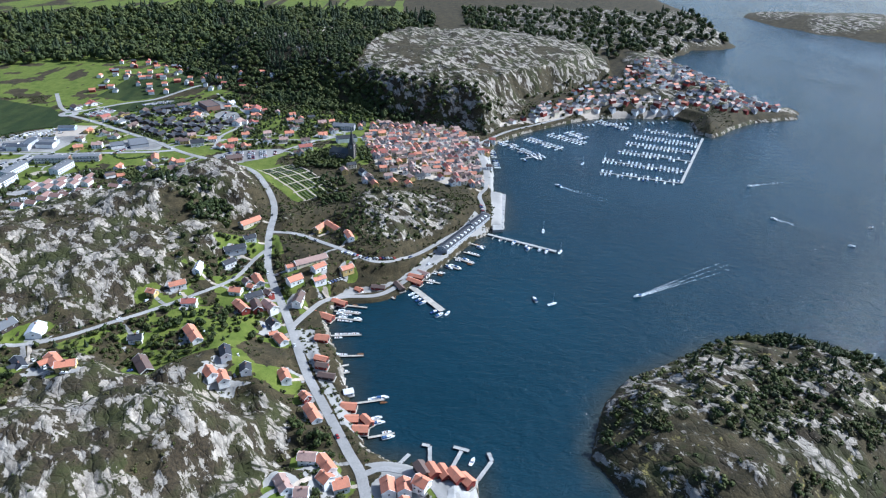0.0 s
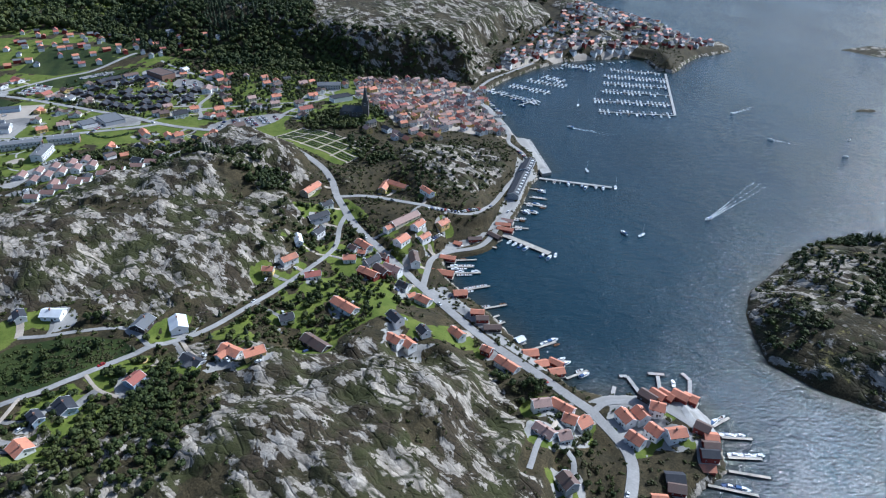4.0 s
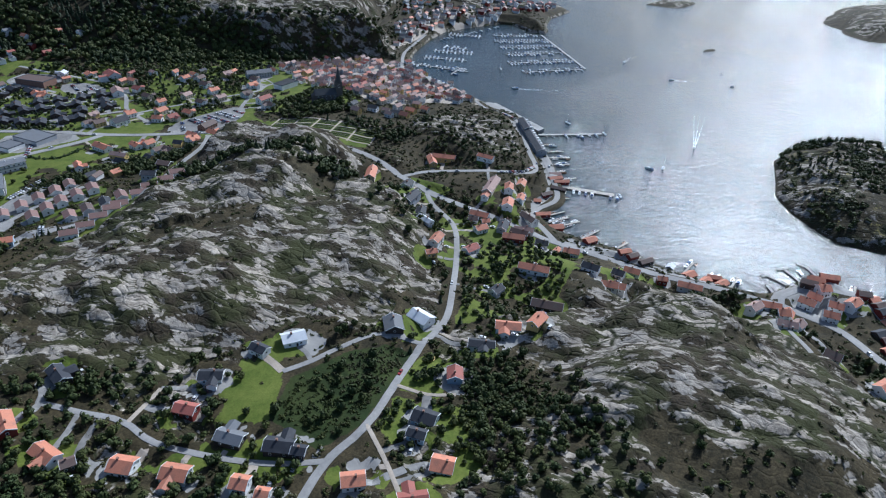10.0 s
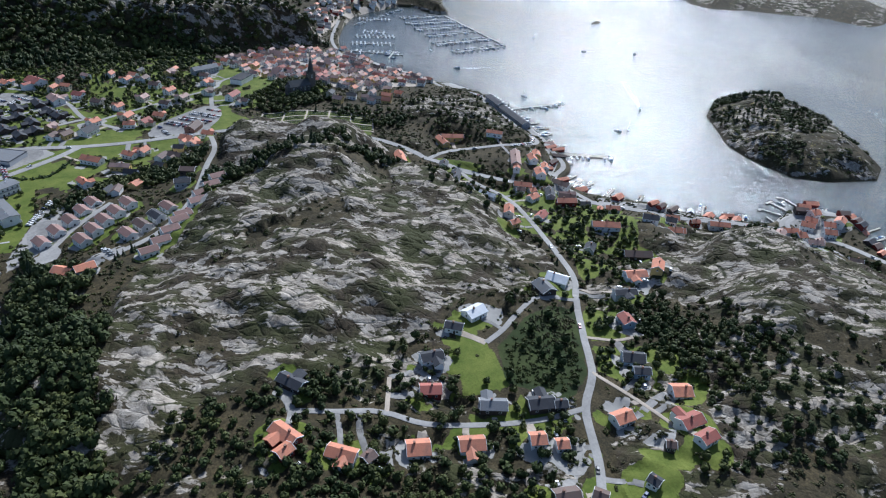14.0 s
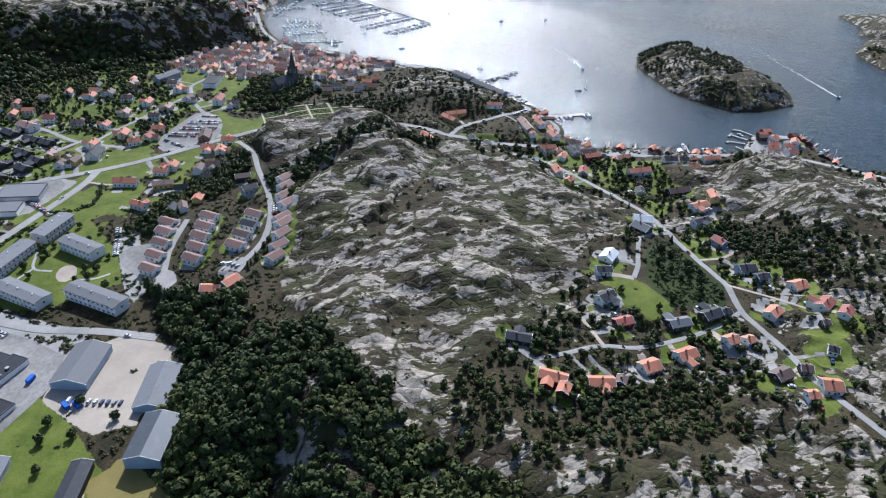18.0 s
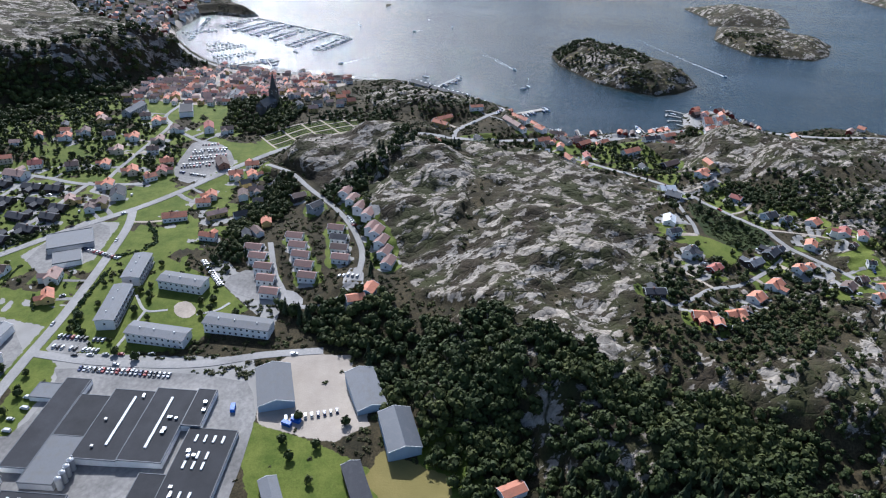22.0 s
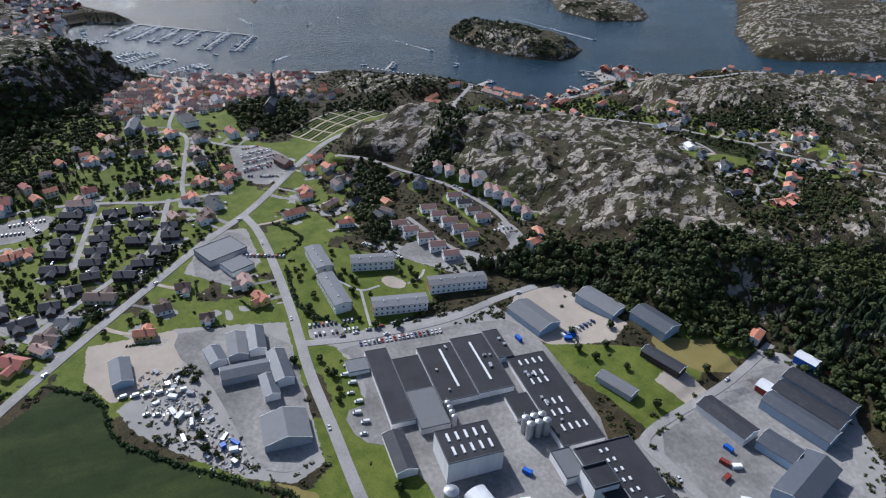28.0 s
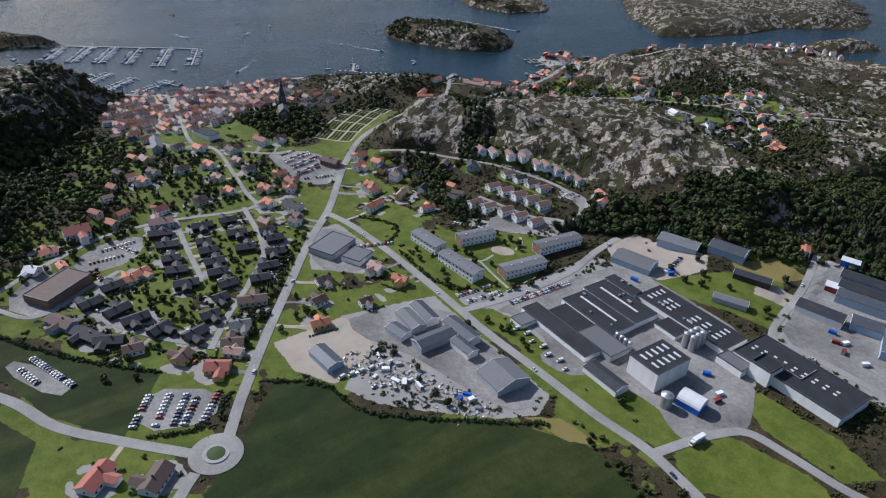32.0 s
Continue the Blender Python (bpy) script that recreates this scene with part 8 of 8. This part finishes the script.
def jetty(a, b, width, label="grey plank jetty on piles", z=0.75, piles=True, name="jetty", mat_="planks"):
    A, B = Vector(a), Vector(b)
    d = B - A
    l = d.length
    ob = thing(name, A.x, A.y, z, math.degrees(math.atan2(d.y, d.x)), label, name, "jetties")
    n = max(2, int(l / 3.4))
    me = bpy.data.meshes.new("plank")
    me.from_pydata(*box_data([(0.02, l / n - 0.02, -width / 2, width / 2, -0.07, 0.0)]))
    me.materials.append(M[mat_])
    for k in range(n):
        put(me, "plank", ob, pose(k * l / n, 0, _brng.uniform(-0.012, 0.012)))
    part("beam", box_data([(0, l, s * width * 0.38 - 0.09, s * width * 0.38 + 0.09, -0.3, -0.075) for s in (-1, 1)]), M["pile"], ob)
    if piles:
        for k in range(max(2, int(l / 6)) + 1):
            x = l * k / max(2, int(l / 6))
            for s in (-1, 1):
                part("pile", tube_data(0.12, 0.12, -3.2, 0.25, 6, x, s * width * 0.46), M["pile"], ob)
    else:
        part("float", box_data([(0.2, l - 0.2, -width * 0.42, width * 0.42, -0.75, -0.31)]), M["concrete"], ob)
    return ob, d.normalized(), l


def boats_along(a, b, gap, sides=(-1, 1), off=3.2, k=None, skip=0.12, along=False):
    A, B = Vector(a), Vector(b)
    d = (B - A).normalized()
    q = Vector((-d.y, d.x))
    t = gap * 0.6
    L = (B - A).length
    ang = math.degrees(math.atan2(q.y, q.x))
    while t < L - 0.5:
        for s in sides:
            if _brng.random() > skip:
                p = A + d * t + q * s * off
                moor(p.x, p.y, (ang if s < 0 else ang + 180) if not along else math.degrees(math.atan2(d.y, d.x)), k)
        t += gap


SMALL_JETTIES = [((-67, 321), (-50, 322)), ((-67, 302), (-47, 303)), ((-68, 346), (-53, 343)), ((-67, 339), (-51, 336)), ((-61, 352), (-49, 350)), ((-48, 265), (-34, 268)), ((-45, 251), (-35, 254)),
                 ((-40, 242), (-28, 245)), ((-61, 293), (-54, 295)), ((-60, 287), (-53, 289)), ((-54, 372), (-49, 362)), ((-44, 372), (-33, 360)), ((-15, 383), (-5, 379)), ((-12, 396), (-3, 391)),
                 ((-1, 404), (8, 397)), ((5, 414), (18, 405)), ((12, 422), (23, 416)), ((18, 435), (26, 429))]
for a, b in SMALL_JETTIES:
    _o, _d, _l = jetty(a, b, 1.3)
    _q = Vector((-_d.y, _d.x))
    for t in np.arange(4.5, _l, 4.6):
        for s in (-1, 1):
            if _brng.random() < 0.62:
                p = Vector(a) + _d * t + _q * s * 1.75
                moor(p.x, p.y, math.degrees(math.atan2(_d.y, _d.x)), _brng.choice([0, 0, 1, 3, 2]))
# boathouse row on the point, with white jetties
for line in ([(-12, 225), (-12, 237), (-15.5, 238)], [(-3, 223), (2, 234)], [(-1.5, 236.5), (5.5, 234)], [(8, 217), (15, 228), (14, 233)], [(-27, 224), (-21, 232)]):
    for a, b in zip(line, line[1:]):
        jetty(a, b, 1.8, "pale concrete jetty by the boathouse row", 0.8, True, "jetty", "concrete")
moor(6.5, 228, 70, 1)
jetty((-30, 224.5), (8, 215), 5.2, "plank deck under the boathouse row", 0.85, True, "deck")
for a, b in (((8, 200), (18, 203)), ((8, 194), (20, 190)), ((4, 184), (17, 180)), ((0, 178), (14, 171)), ((-12, 174), (4, 165)), ((-22, 168), (-8, 158))):
    jetty(a, b, 1.3, "dark plank jetty by the boathouses")
    boats_along(a, b, 5.0, (1,), 1.7, None, 0.3, True)
# the steamer pier, the broad jetty
jetty((31, 450), (77, 424), 2.6, "long pale pier with finger pontoons", 0.9, False, "pier", "concrete")
for k in range(9):
    p = Vector((36, 447)) + Vector((46, -26)).normalized() * k * 5
    q = p + Vector((-0.49, -0.87)) * 5
    jetty((p.x, p.y), (q.x, q.y), 0.6, "narrow floating finger pontoon beside the pier", 0.6, False, "finger_pontoon", "concrete")
    if k % 2 or k > 6:
        moor(q.x + 1.7, q.y + 1.0, -120, None)
moor(80, 424, 60, 5)
moor(58, 428, 60, 2)
jetty((-25, 377), (-4, 347), 4.2, "broad weathered plank jetty", 0.85, True, "jetty")
boats_along((-25, 377), (-4, 347), 4.0, (-1,), 4.4, None, 0.2)
moor(-6, 343, 40, 2)
moor(-1, 345, 60, 1)
# marina
_main = [(211, 556), (278, 684)]
jetty(*_main, 2.4, "long floating breakwater pontoon of the marina", 0.7, False, "pontoon", "concrete")
for a, b in (((144, 581), (210, 556)), ((154, 613), (225, 584)), ((176, 640), (240, 612)), ((190, 664), (251, 636)), ((203, 688), (264, 660)), ((222, 710), (274, 686))):
    jetty(a, b, 1.5, "floating marina pontoon with boats on both sides", 0.6, False, "pontoon", "concrete")
    boats_along(a, b, 3.7, (-1, 1), 4.3, None, 0.16)
for a, b in (((62, 664), (96, 610)), ((75, 612), (99, 624)), ((89, 675), (121, 641)), ((115, 691), (147, 660)), ((137, 700), (152, 676)), ((178, 742), (204, 711))):
    jetty(a, b, 1.6, "floating pontoon below the old town", 0.6, False, "pontoon", "concrete")
    boats_along(a, b, 4.4, (-1, 1), 4.0, None, 0.35 if a[0] < 80 else 0.12)
boats_along((48, 585), (47, 640), 4.6, (-1,), 3.0, None, 0.25)
boats_along((150, 728), (268, 746), 5.5, (-1,), 4.5, None, 0.4)


def foam_trail(name, a, b, w0, w1, strands=3):
    """The foam of a wake: a churned core behind the boat and thin broken lines that spread from it."""
    A, B = Vector(a), Vector(b)
    d = (B - A).normalized()
    q = Vector((-d.y, d.x))
    vs, fs = [], []
    L = (B - A).length
    rng = random.Random(int(L * 10))
    for s in range(strands):
        o = (s / max(1, strands - 1) - 0.5) * 2 if strands > 1 else 0
        n = int(L / 0.7)
        for k in range(n):
            t = k / n
            if rng.random() < 0.05 + 0.7 * t ** 0.7:
                continue
            w = w0 + (w1 - w0) * t
            c = A + d * (t * L) + q * (o * w + rng.gauss(0, 0.10 + 0.06 * w))
            hw = (0.07 + 0.26 * (1 - t) ** 2) * rng.uniform(0.4, 1.4)
            e = rng.uniform(0.4, 1.2)
            b0 = len(vs)
            for x, y in ((-e, 0), (-e * 0.3, -hw), (e, hw * 0.3), (e * 0.2, hw)):
                p = c + d * x + q * y
                vs.append((p.x, p.y, 0.05 + rng.random() * 0.02))
            fs.append((b0, b0 + 1, b0 + 2, b0 + 3))
    me = bpy.data.meshes.new(name)
    me.from_pydata(vs, [], fs)
    me.materials.append(M["foam"])
    return tagged(new(name, me), "broken white foam of a boat's wake on the water", "wake", kind="stuff")


foam_trail("wake", (120, 367), (192, 408), 0.6, 5.0, 3)
moor(118, 366, 209, 2)
foam_trail("wake", (102, 545), (142, 510), 0.5, 3.0, 2)
moor(100, 547, 139, 2)
foam_trail("wake", (272, 553), (310, 566), 0.6, 2.0, 2)
moor(270, 552, 198, 1)
foam_trail("wake", (261, 483), (278, 469), 0.5, 1.5, 2)
moor(260, 484, 140, 1)
foam_trail("wake", (145, 138), (290, 202), 0.5, 3.0, 4)
moor(143, 137, 204, 4)
moor(73, 457, 80, 5)
moor(63, 356, 30, 5)
moor(53, 361, 100, 2)
moor(133, 602, 60, 5)
moor(296, 438, 170, 1)
moor(330, 470, 20, 0)
for f in FLEET:
    for o in list(f.children_recursive) + [f]:
        bpy.data.objects.remove(o)

# ---- parked cars, yard clutter, cemetery ----
def car(paint_name, label, van=False):
    l, w = (3.4, 1.35) if van else (2.95, 1.2)
    prof = [(-0.5, 0.2), (-0.5, 0.5), (-0.36, 0.62), (0.18, 0.64), (0.46, 0.56), (0.5, 0.4), (0.5, 0.2)]
    vs = [(x * l, s * w / 2 * (0.97 if z < 0.5 else 0.9), z) for s in (-1, 1) for x, z in prof]
    n = len(prof)
    fs = [tuple(range(n)), tuple(range(2 * n - 1, n - 1, -1))] + [(k, n + k, n + (k + 1) % n, (k + 1) % n) for k in range(n)]
    ob = part("van" if van else "car", (vs, [], fs), M[paint_name], None)
    ob.matrix_world = pose(0, 0, -900)
    tagged(ob, label, "van" if van else "car", "parked cars")
    if van:
        part("cargo_body", taper_box(-l * 0.49, l * 0.3, w * 0.96, w * 0.94, 0.6, 1.3, 0.35), M[paint_name], ob)
        part("windscreen", taper_box(l * 0.12, l * 0.34, w * 0.9, w * 0.86, 0.62, 1.12, 0.25), M["glass"], ob)
    else:
        part("window_band", taper_box(-l * 0.40, l * 0.22, w * 0.88, w * 0.86, 0.6, 0.93, 0.45), M["glass"], ob)
        part("car_roof", taper_box(-l * 0.33, l * 0.06, w * 0.78, w * 0.76, 0.92, 0.99, 0.08), M[paint_name], ob)
    for sx in (-0.32, 0.32) if van else ():
        vs, fs = [], []
        for sy in (-1, 1):
            v, e, f = tube_data(0.2, 0.2, -0.07, 0.07, 8)
            b = len(vs)
            vs += [(a + sx * l, c + sy * w * 0.46, b_ + 0.2) for a, b_, c in v]
            fs += [tuple(b + i for i in q) for q in f]
        part("wheel_pair", (vs, [], fs), M["rubber"], ob)
    return ob


_names = ["white", "black", "grey", "dark blue", "red", "silver"]
CARS = [car("car%d" % k, "%s parked car on the asphalt" % _names[k]) for k in range(6)] + [car("car0", "white parked delivery van", True)]
_crng = random.Random(12)
FAR_CARS = []


def park(x, y, turn, k=None):
    k = _crng.choice([0, 0, 0, 1, 1, 2, 3, 4, 5, 5, 0]) if k is None else k
    m = pose(x, y, max(gz(x, y), 0.5) + 0.17, 0, 0, turn + _crng.uniform(-3, 3))
    if x > -232 and y > 540 or y > 754:
        FAR_CARS.append((k, m))
    else:
        copy_thing(CARS[k], m)


def bay_row(a, b, gap, turn, skip=0.08):
    A, B = Vector(a), Vector(b)
    n = max(1, int((B - A).length / gap))
    for k in range(n + 1):
        if _crng.random() > skip:
            p = A + (B - A) * (k / n)
            park(p.x, p.y, turn)


PARKED_A = [
    ((-370.2, 743.9), (-355.7, 734.7), 1.75, 58),
    ((-373.6, 736.4), (-359.2, 727.6), 1.75, 58),
    ((-376.5, 730.4), (-362.8, 721.8), 1.75, 58),
    ((-378.5, 727.1), (-365.2, 717.9), 1.75, 55),
    ((-380.7, 720.5), (-367.7, 710.0), 1.75, 51),
    ((-311.0, 776.6), (-324.8, 771.2), 1.75, -69),
    ((-307.3, 771.0), (-333.6, 759.2), 1.75, -66),
    ((-245.5, 737.1), (-256.6, 735.3), 1.75, -80),
    ((-225.0, 729.8), (-222.1, 713.2), 1.75, 10),
    ((-235.5, 739.7), (-235.1, 721.6), 1.75, 1),
    ((-225.5, 719.8), (-235.6, 714.4), 1.75, -62),
    ((-163.0, 600.0), (-158.0, 580.0), 1.75, 12),
    ((-166.5, 600.0), (-161.5, 580.0), 1.75, 12),
    ((-173.0, 599.0), (-168.0, 577.0), 1.75, 12),
    ((-176.5, 599.0), (-171.5, 577.0), 1.75, 12),
    ((-184.0, 600.0), (-179.5, 582.0), 1.75, 12),
    ((-187.5, 600.0), (-183.5, 583.0), 1.75, 12),
    ((-194.0, 598.0), (-199.0, 581.0), 1.75, -14),
    ((-153.0, 598.0), (-151.0, 588.0), 1.75, 12),
    ((-297.5, 546.1), (-317.3, 530.8), 1.75, -52),
]
PARKED_B = [
    ((-360.1, 586.6), (-361.2, 567.2), 1.75, -3),
    ((-367.3, 585.3), (-368.4, 566.3), 1.75, -3),
    ((-379.9, 563.8), (-380.0, 559.1), 1.75, -1),
    ((-379.9, 549.9), (-379.6, 545.7), 1.75, 3),
    ((-380.9, 530.6), (-379.8, 567.4), 1.75, 178),
    ((-68.0, 391.6), (-50.0, 386.6), 1.75, 70),
    ((-49.0, 387.0), (-33.0, 394.4), 1.75, 120),
    ((28.0, 492.0), (29.5, 475.0), 1.75, 20),
    ((-73.0, 363.5), (-65.0, 371.0), 1.75, -40),
    ((3.6, 422.8), (18.4, 444.4), 1.75, 146),
    ((-288.9, 617.4), (-298.1, 589.9), 1.75, -18),
    ((-311.4, 474.0), (-312.7, 464.9), 1.75, -8),
    ((-256.8, 478.2), (-264.3, 473.9), 1.75, -60),
]
for a, b, g, t in PARKED_A + PARKED_B:
    bay_row(a, b, g * 1.08, t, 0.1)
for _n, _w, _s, _p in ROADS[:4] + ROADS[9:12]:
    _L = LINES[_n]
    for i in range(12, len(_L) - 3, 23):
        d = _L[i + 1] - _L[i]
        q = Vector((-d.y, d.x)).normalized() * _w * 0.23
        park(_L[i].x - q.x, _L[i].y - q.y, math.degrees(math.atan2(d.y, d.x)))
for r in VILLAGE + SLOPE + ESTATE + CROSSING:
    if _crng.random() < 0.6:
        a = radians(r[2] + 90 * _crng.choice([-1, 1]))
        x, y = r[0] + math.cos(a) * (r[4] / 2 + 3.2), r[1] + math.sin(a) * (r[4] / 2 + 3.2)
        if free(x, y):
            park(x, y, r[2] + _crng.choice([0, 90]))
            take(x, y, 1, 1)
for k in range(9):
    park(-401 + k * 0.6, 478 - k * 2.3, 15, _crng.choice([6, 3, 0, 2]))
for k in range(6):
    park(-386 - k * 0.4, 664 - k * 4.4, 100, 6)
    park(-398 - k * 1.2, 655 - k * 3.6, 95, _crng.choice([6, 0, 3, 5]))
    park(-372 + k * 0.7, 574 - k * 6.2, 92, _crng.choice([0, 1, 2, 4]))
for k in range(8):
    park(-392 - k * 5.6, 576.5 + (k % 2) * 2, 85, _crng.choice([0, 6, 2]))


def crate(x, y, turn, size, m, label, name="container"):
    a, b, c = size
    ob = thing(name, x, y, gz(x, y) + 0.08, turn, label, name.replace("_", " "), "yard clutter")
    part("shell", box_data([(-a / 2, a / 2, -b / 2, b / 2, 0, c)]), M[m], ob)
    part("rib", box_data([(-a / 2 + a * k / 6 - 0.04, -a / 2 + a * k / 6 + 0.04, -b / 2 - 0.05, b / 2 + 0.05, 0.05, c + 0.04) for k in range(1, 6)]), M[m], ob)
    part("door", box_data([(a / 2, a / 2 + 0.06, -b / 2 + 0.1, b / 2 - 0.1, 0.1, c - 0.1)]), M["steel"], ob)
    take(x, y, a / 2, b / 2, turn)


for k in range(34):
    t = _crng.random()
    x, y = -372 - t * 62 + _crng.uniform(-5, 5), 656 - t * 34 + _crng.uniform(-9, 9)
    if free(x, y, 1):
        crate(x, y, _crng.uniform(0, 180), (_crng.uniform(1.6, 4.2), _crng.uniform(1.2, 2.0), _crng.uniform(0.7, 1.7)), _crng.choice(["white", "white", "steel", "greywall", "greywall", "planks", "blue"]), _crng.choice(["weathered skip standing in the scrapyard", "steel container standing in the scrapyard", "stacked crate standing in the scrapyard"]))
for k in range(16):
    x, y = -480 - _crng.random() * 30, 430 + _crng.random() * 30
    if free(x, y, 1):
        crate(x, y, _crng.uniform(0, 180), (_crng.uniform(1.5, 4), 1.6, 1.4), _crng.choice(["blue", "red", "steel", "wood"]), "steel skip in the shed yard")
for x, y, t, m in ((-398, 499, 10, "blue"), (-466, 527, 40, "blue"), (-511, 482, 20, "blue"), (-402, 474, 70, "blue"), (-404, 477, 70, "blue"), (-479, 537, 80, "red"), (-477, 533, 80, "white"), (-484, 455, 30, "red"), (-487, 452, 75, "white"), (-479, 449, 15, "blue"), (-500, 459, 60, "white"), (-490, 459, 110, "red")):
    crate(x, y, t, (3.6, 1.7, 1.6), m, "skip container beside the factory")
crate(-464, 379.5, 20, (7.5, 1.8, 1.7), "orange_paint", "long orange container beside the hall")
# the lorry by the factory gate
_lz = gz(-489, 563)
_lo = thing("lorry", -489, 563, _lz + 0.15, 90, "white box lorry with red stripe on the road", "lorry")
part("cargo_box", box_data([(-4.2, 2.0, -0.9, 0.9, 0.7, 2.7)]), M["gel"], _lo)
part("cab", taper_box(2.1, 3.6, 1.75, 1.6, 0.35, 2.1, 0.3), M["gel"], _lo)
part("windscreen", box_data([(3.45, 3.56, -0.7, 0.7, 1.15, 1.8)]), M["glass"], _lo)
part("stripe", box_data([(-4.22, 2.02, -0.92, 0.92, 0.62, 0.98)]), M["red"], _lo)
for _x in (-3.2, -2.2, 2.8):
    for _s in (-1, 1):
        part("wheel", ([(a + _x, c + _s * 0.75, b + 0.35) for a, b, c in tube_data(0.36, 0.36, -0.12, 0.12, 10)[0]], [], tube_data(0.36, 0.36, -0.12, 0.12, 10)[2]), M["rubber"], _lo)
# rubble heaps of the scrapyard
_rv, _rf = [], []
for k in range(520):
    t = _crng.random()
    x, y = -378 - t * 58 + _crng.gauss(0, 3), 654 - t * 33 + _crng.gauss(0, 5)
    if not free(x, y):
        continue
    s = _crng.uniform(0.2, 0.7)
    m = pose(x, y, gz(x, y) + s * 0.3, _crng.uniform(0, 40), _crng.uniform(0, 40), _crng.uniform(0, 180))
    v, e, f = box_data([(-s, s, -s * 0.6, s * 0.6, -s * 0.4, s * 0.4)])
    b = len(_rv)
    _rv += [tuple(m @ Vector(p)) for p in v]
    _rf += [tuple(b + i for i in q) for q in f]
_me = bpy.data.meshes.new("scrap")
_me.from_pydata(_rv, [], _rf)
for m in ("steel", "concrete", "planks", "greywall", "soil"):
    _me.materials.append(M[m])
_me.polygons.foreach_set("material_index", np.repeat(np.random.RandomState(6).randint(0, 5, len(_rf) // 6), 6).astype(np.int32))
tagged(new("scrap", _me), "heaps of mixed scrap metal and timber", "scrap", kind="stuff")
# the cars of the far car parks, joined
_cv, _cf, _cm, _mats = [], [], [], []
for k, m in FAR_CARS:
    for o in [CARS[k]] + list(CARS[k].children):
        me = o.data
        if me.materials[0] not in _mats:
            _mats.append(me.materials[0])
        b = len(_cv)
        _cv += [tuple(m @ v.co) for v in me.vertices]
        _cf += [tuple(b + i for i in p.vertices) for p in me.polygons]
        _cm += [_mats.index(me.materials[0])] * len(me.polygons)
_me = bpy.data.meshes.new("parked_cars")
_me.from_pydata(_cv, [], _cf)
for m in _mats:
    _me.materials.append(m)
_me.polygons.foreach_set("material_index", np.array(_cm, np.int32))
tagged(new("parked_cars", _me), "rows of white, grey and dark cars on far car parks", "cars", kind="stuff")
for c in CARS:
    for o in list(c.children_recursive) + [c]:
        bpy.data.objects.remove(o)

# cemetery: pale paths, clipped hedges and rows of stones
_cu, _cv = Vector((-0.62, 0.785)), Vector((0.785, 0.62))
_co = Vector((-106, 482))
for k in range(6):
    a = _co + _cu * (k * 16) - _cv * 2
    ribbon("cemetery_path", resample([(a.x, a.y), ((a + _cv * 17).x, (a + _cv * 17).y), ((a + _cv * 34).x, (a + _cv * 34).y)]), 1.2, M["gravel"], 0.10, "pale gravel path between the graves", "path")
for k in range(4):
    a = _co + _cv * (k * 10)
    b = a + _cu * 80
    ribbon("cemetery_path", resample([(a.x, a.y), ((a + b) / 2).to_tuple(), (b.x, b.y)]), 1.2, M["gravel"], 0.12, "pale gravel path between the graves", "path")
_hv = []
for i in range(5):
    for j in range(3):
        for k in range(3):
            for s in np.arange(1.6, 14.5, 0.9):
                p = _co + _cu * (i * 16 + s) + _cv * (j * 10 + 2.4 + k * 2.7)
                _hv.append((p.x, p.y, gz(p.x, p.y) - 0.1, 0.55, 0.9))
crowd("grave_hedge", _hv, BUSHES, M["hedge"], "low clipped hedges between the grave rows", "hedge")
_gs = thing("gravestones", -125, 515, gz(-125, 515), 0, "rows of small grey gravestones on mown grass", "gravestones", "", "stuff")
_gb = []
for i in range(5):
    for j in range(3):
        for k in range(3):
            for s in np.arange(2, 14.5, 1.5):
                p = _co + _cu * (i * 16 + s) + _cv * (j * 10 + 3.4 + k * 2.7)
                z = gz(p.x, p.y) - gz(-125, 515)
                _gb.append((p.x + 125 - 0.25, p.x + 125 + 0.25, p.y - 515 - 0.1, p.y - 515 + 0.1, z - 0.1, z + 0.6))
part("stones", box_data(_gb), M["granite"], _gs)
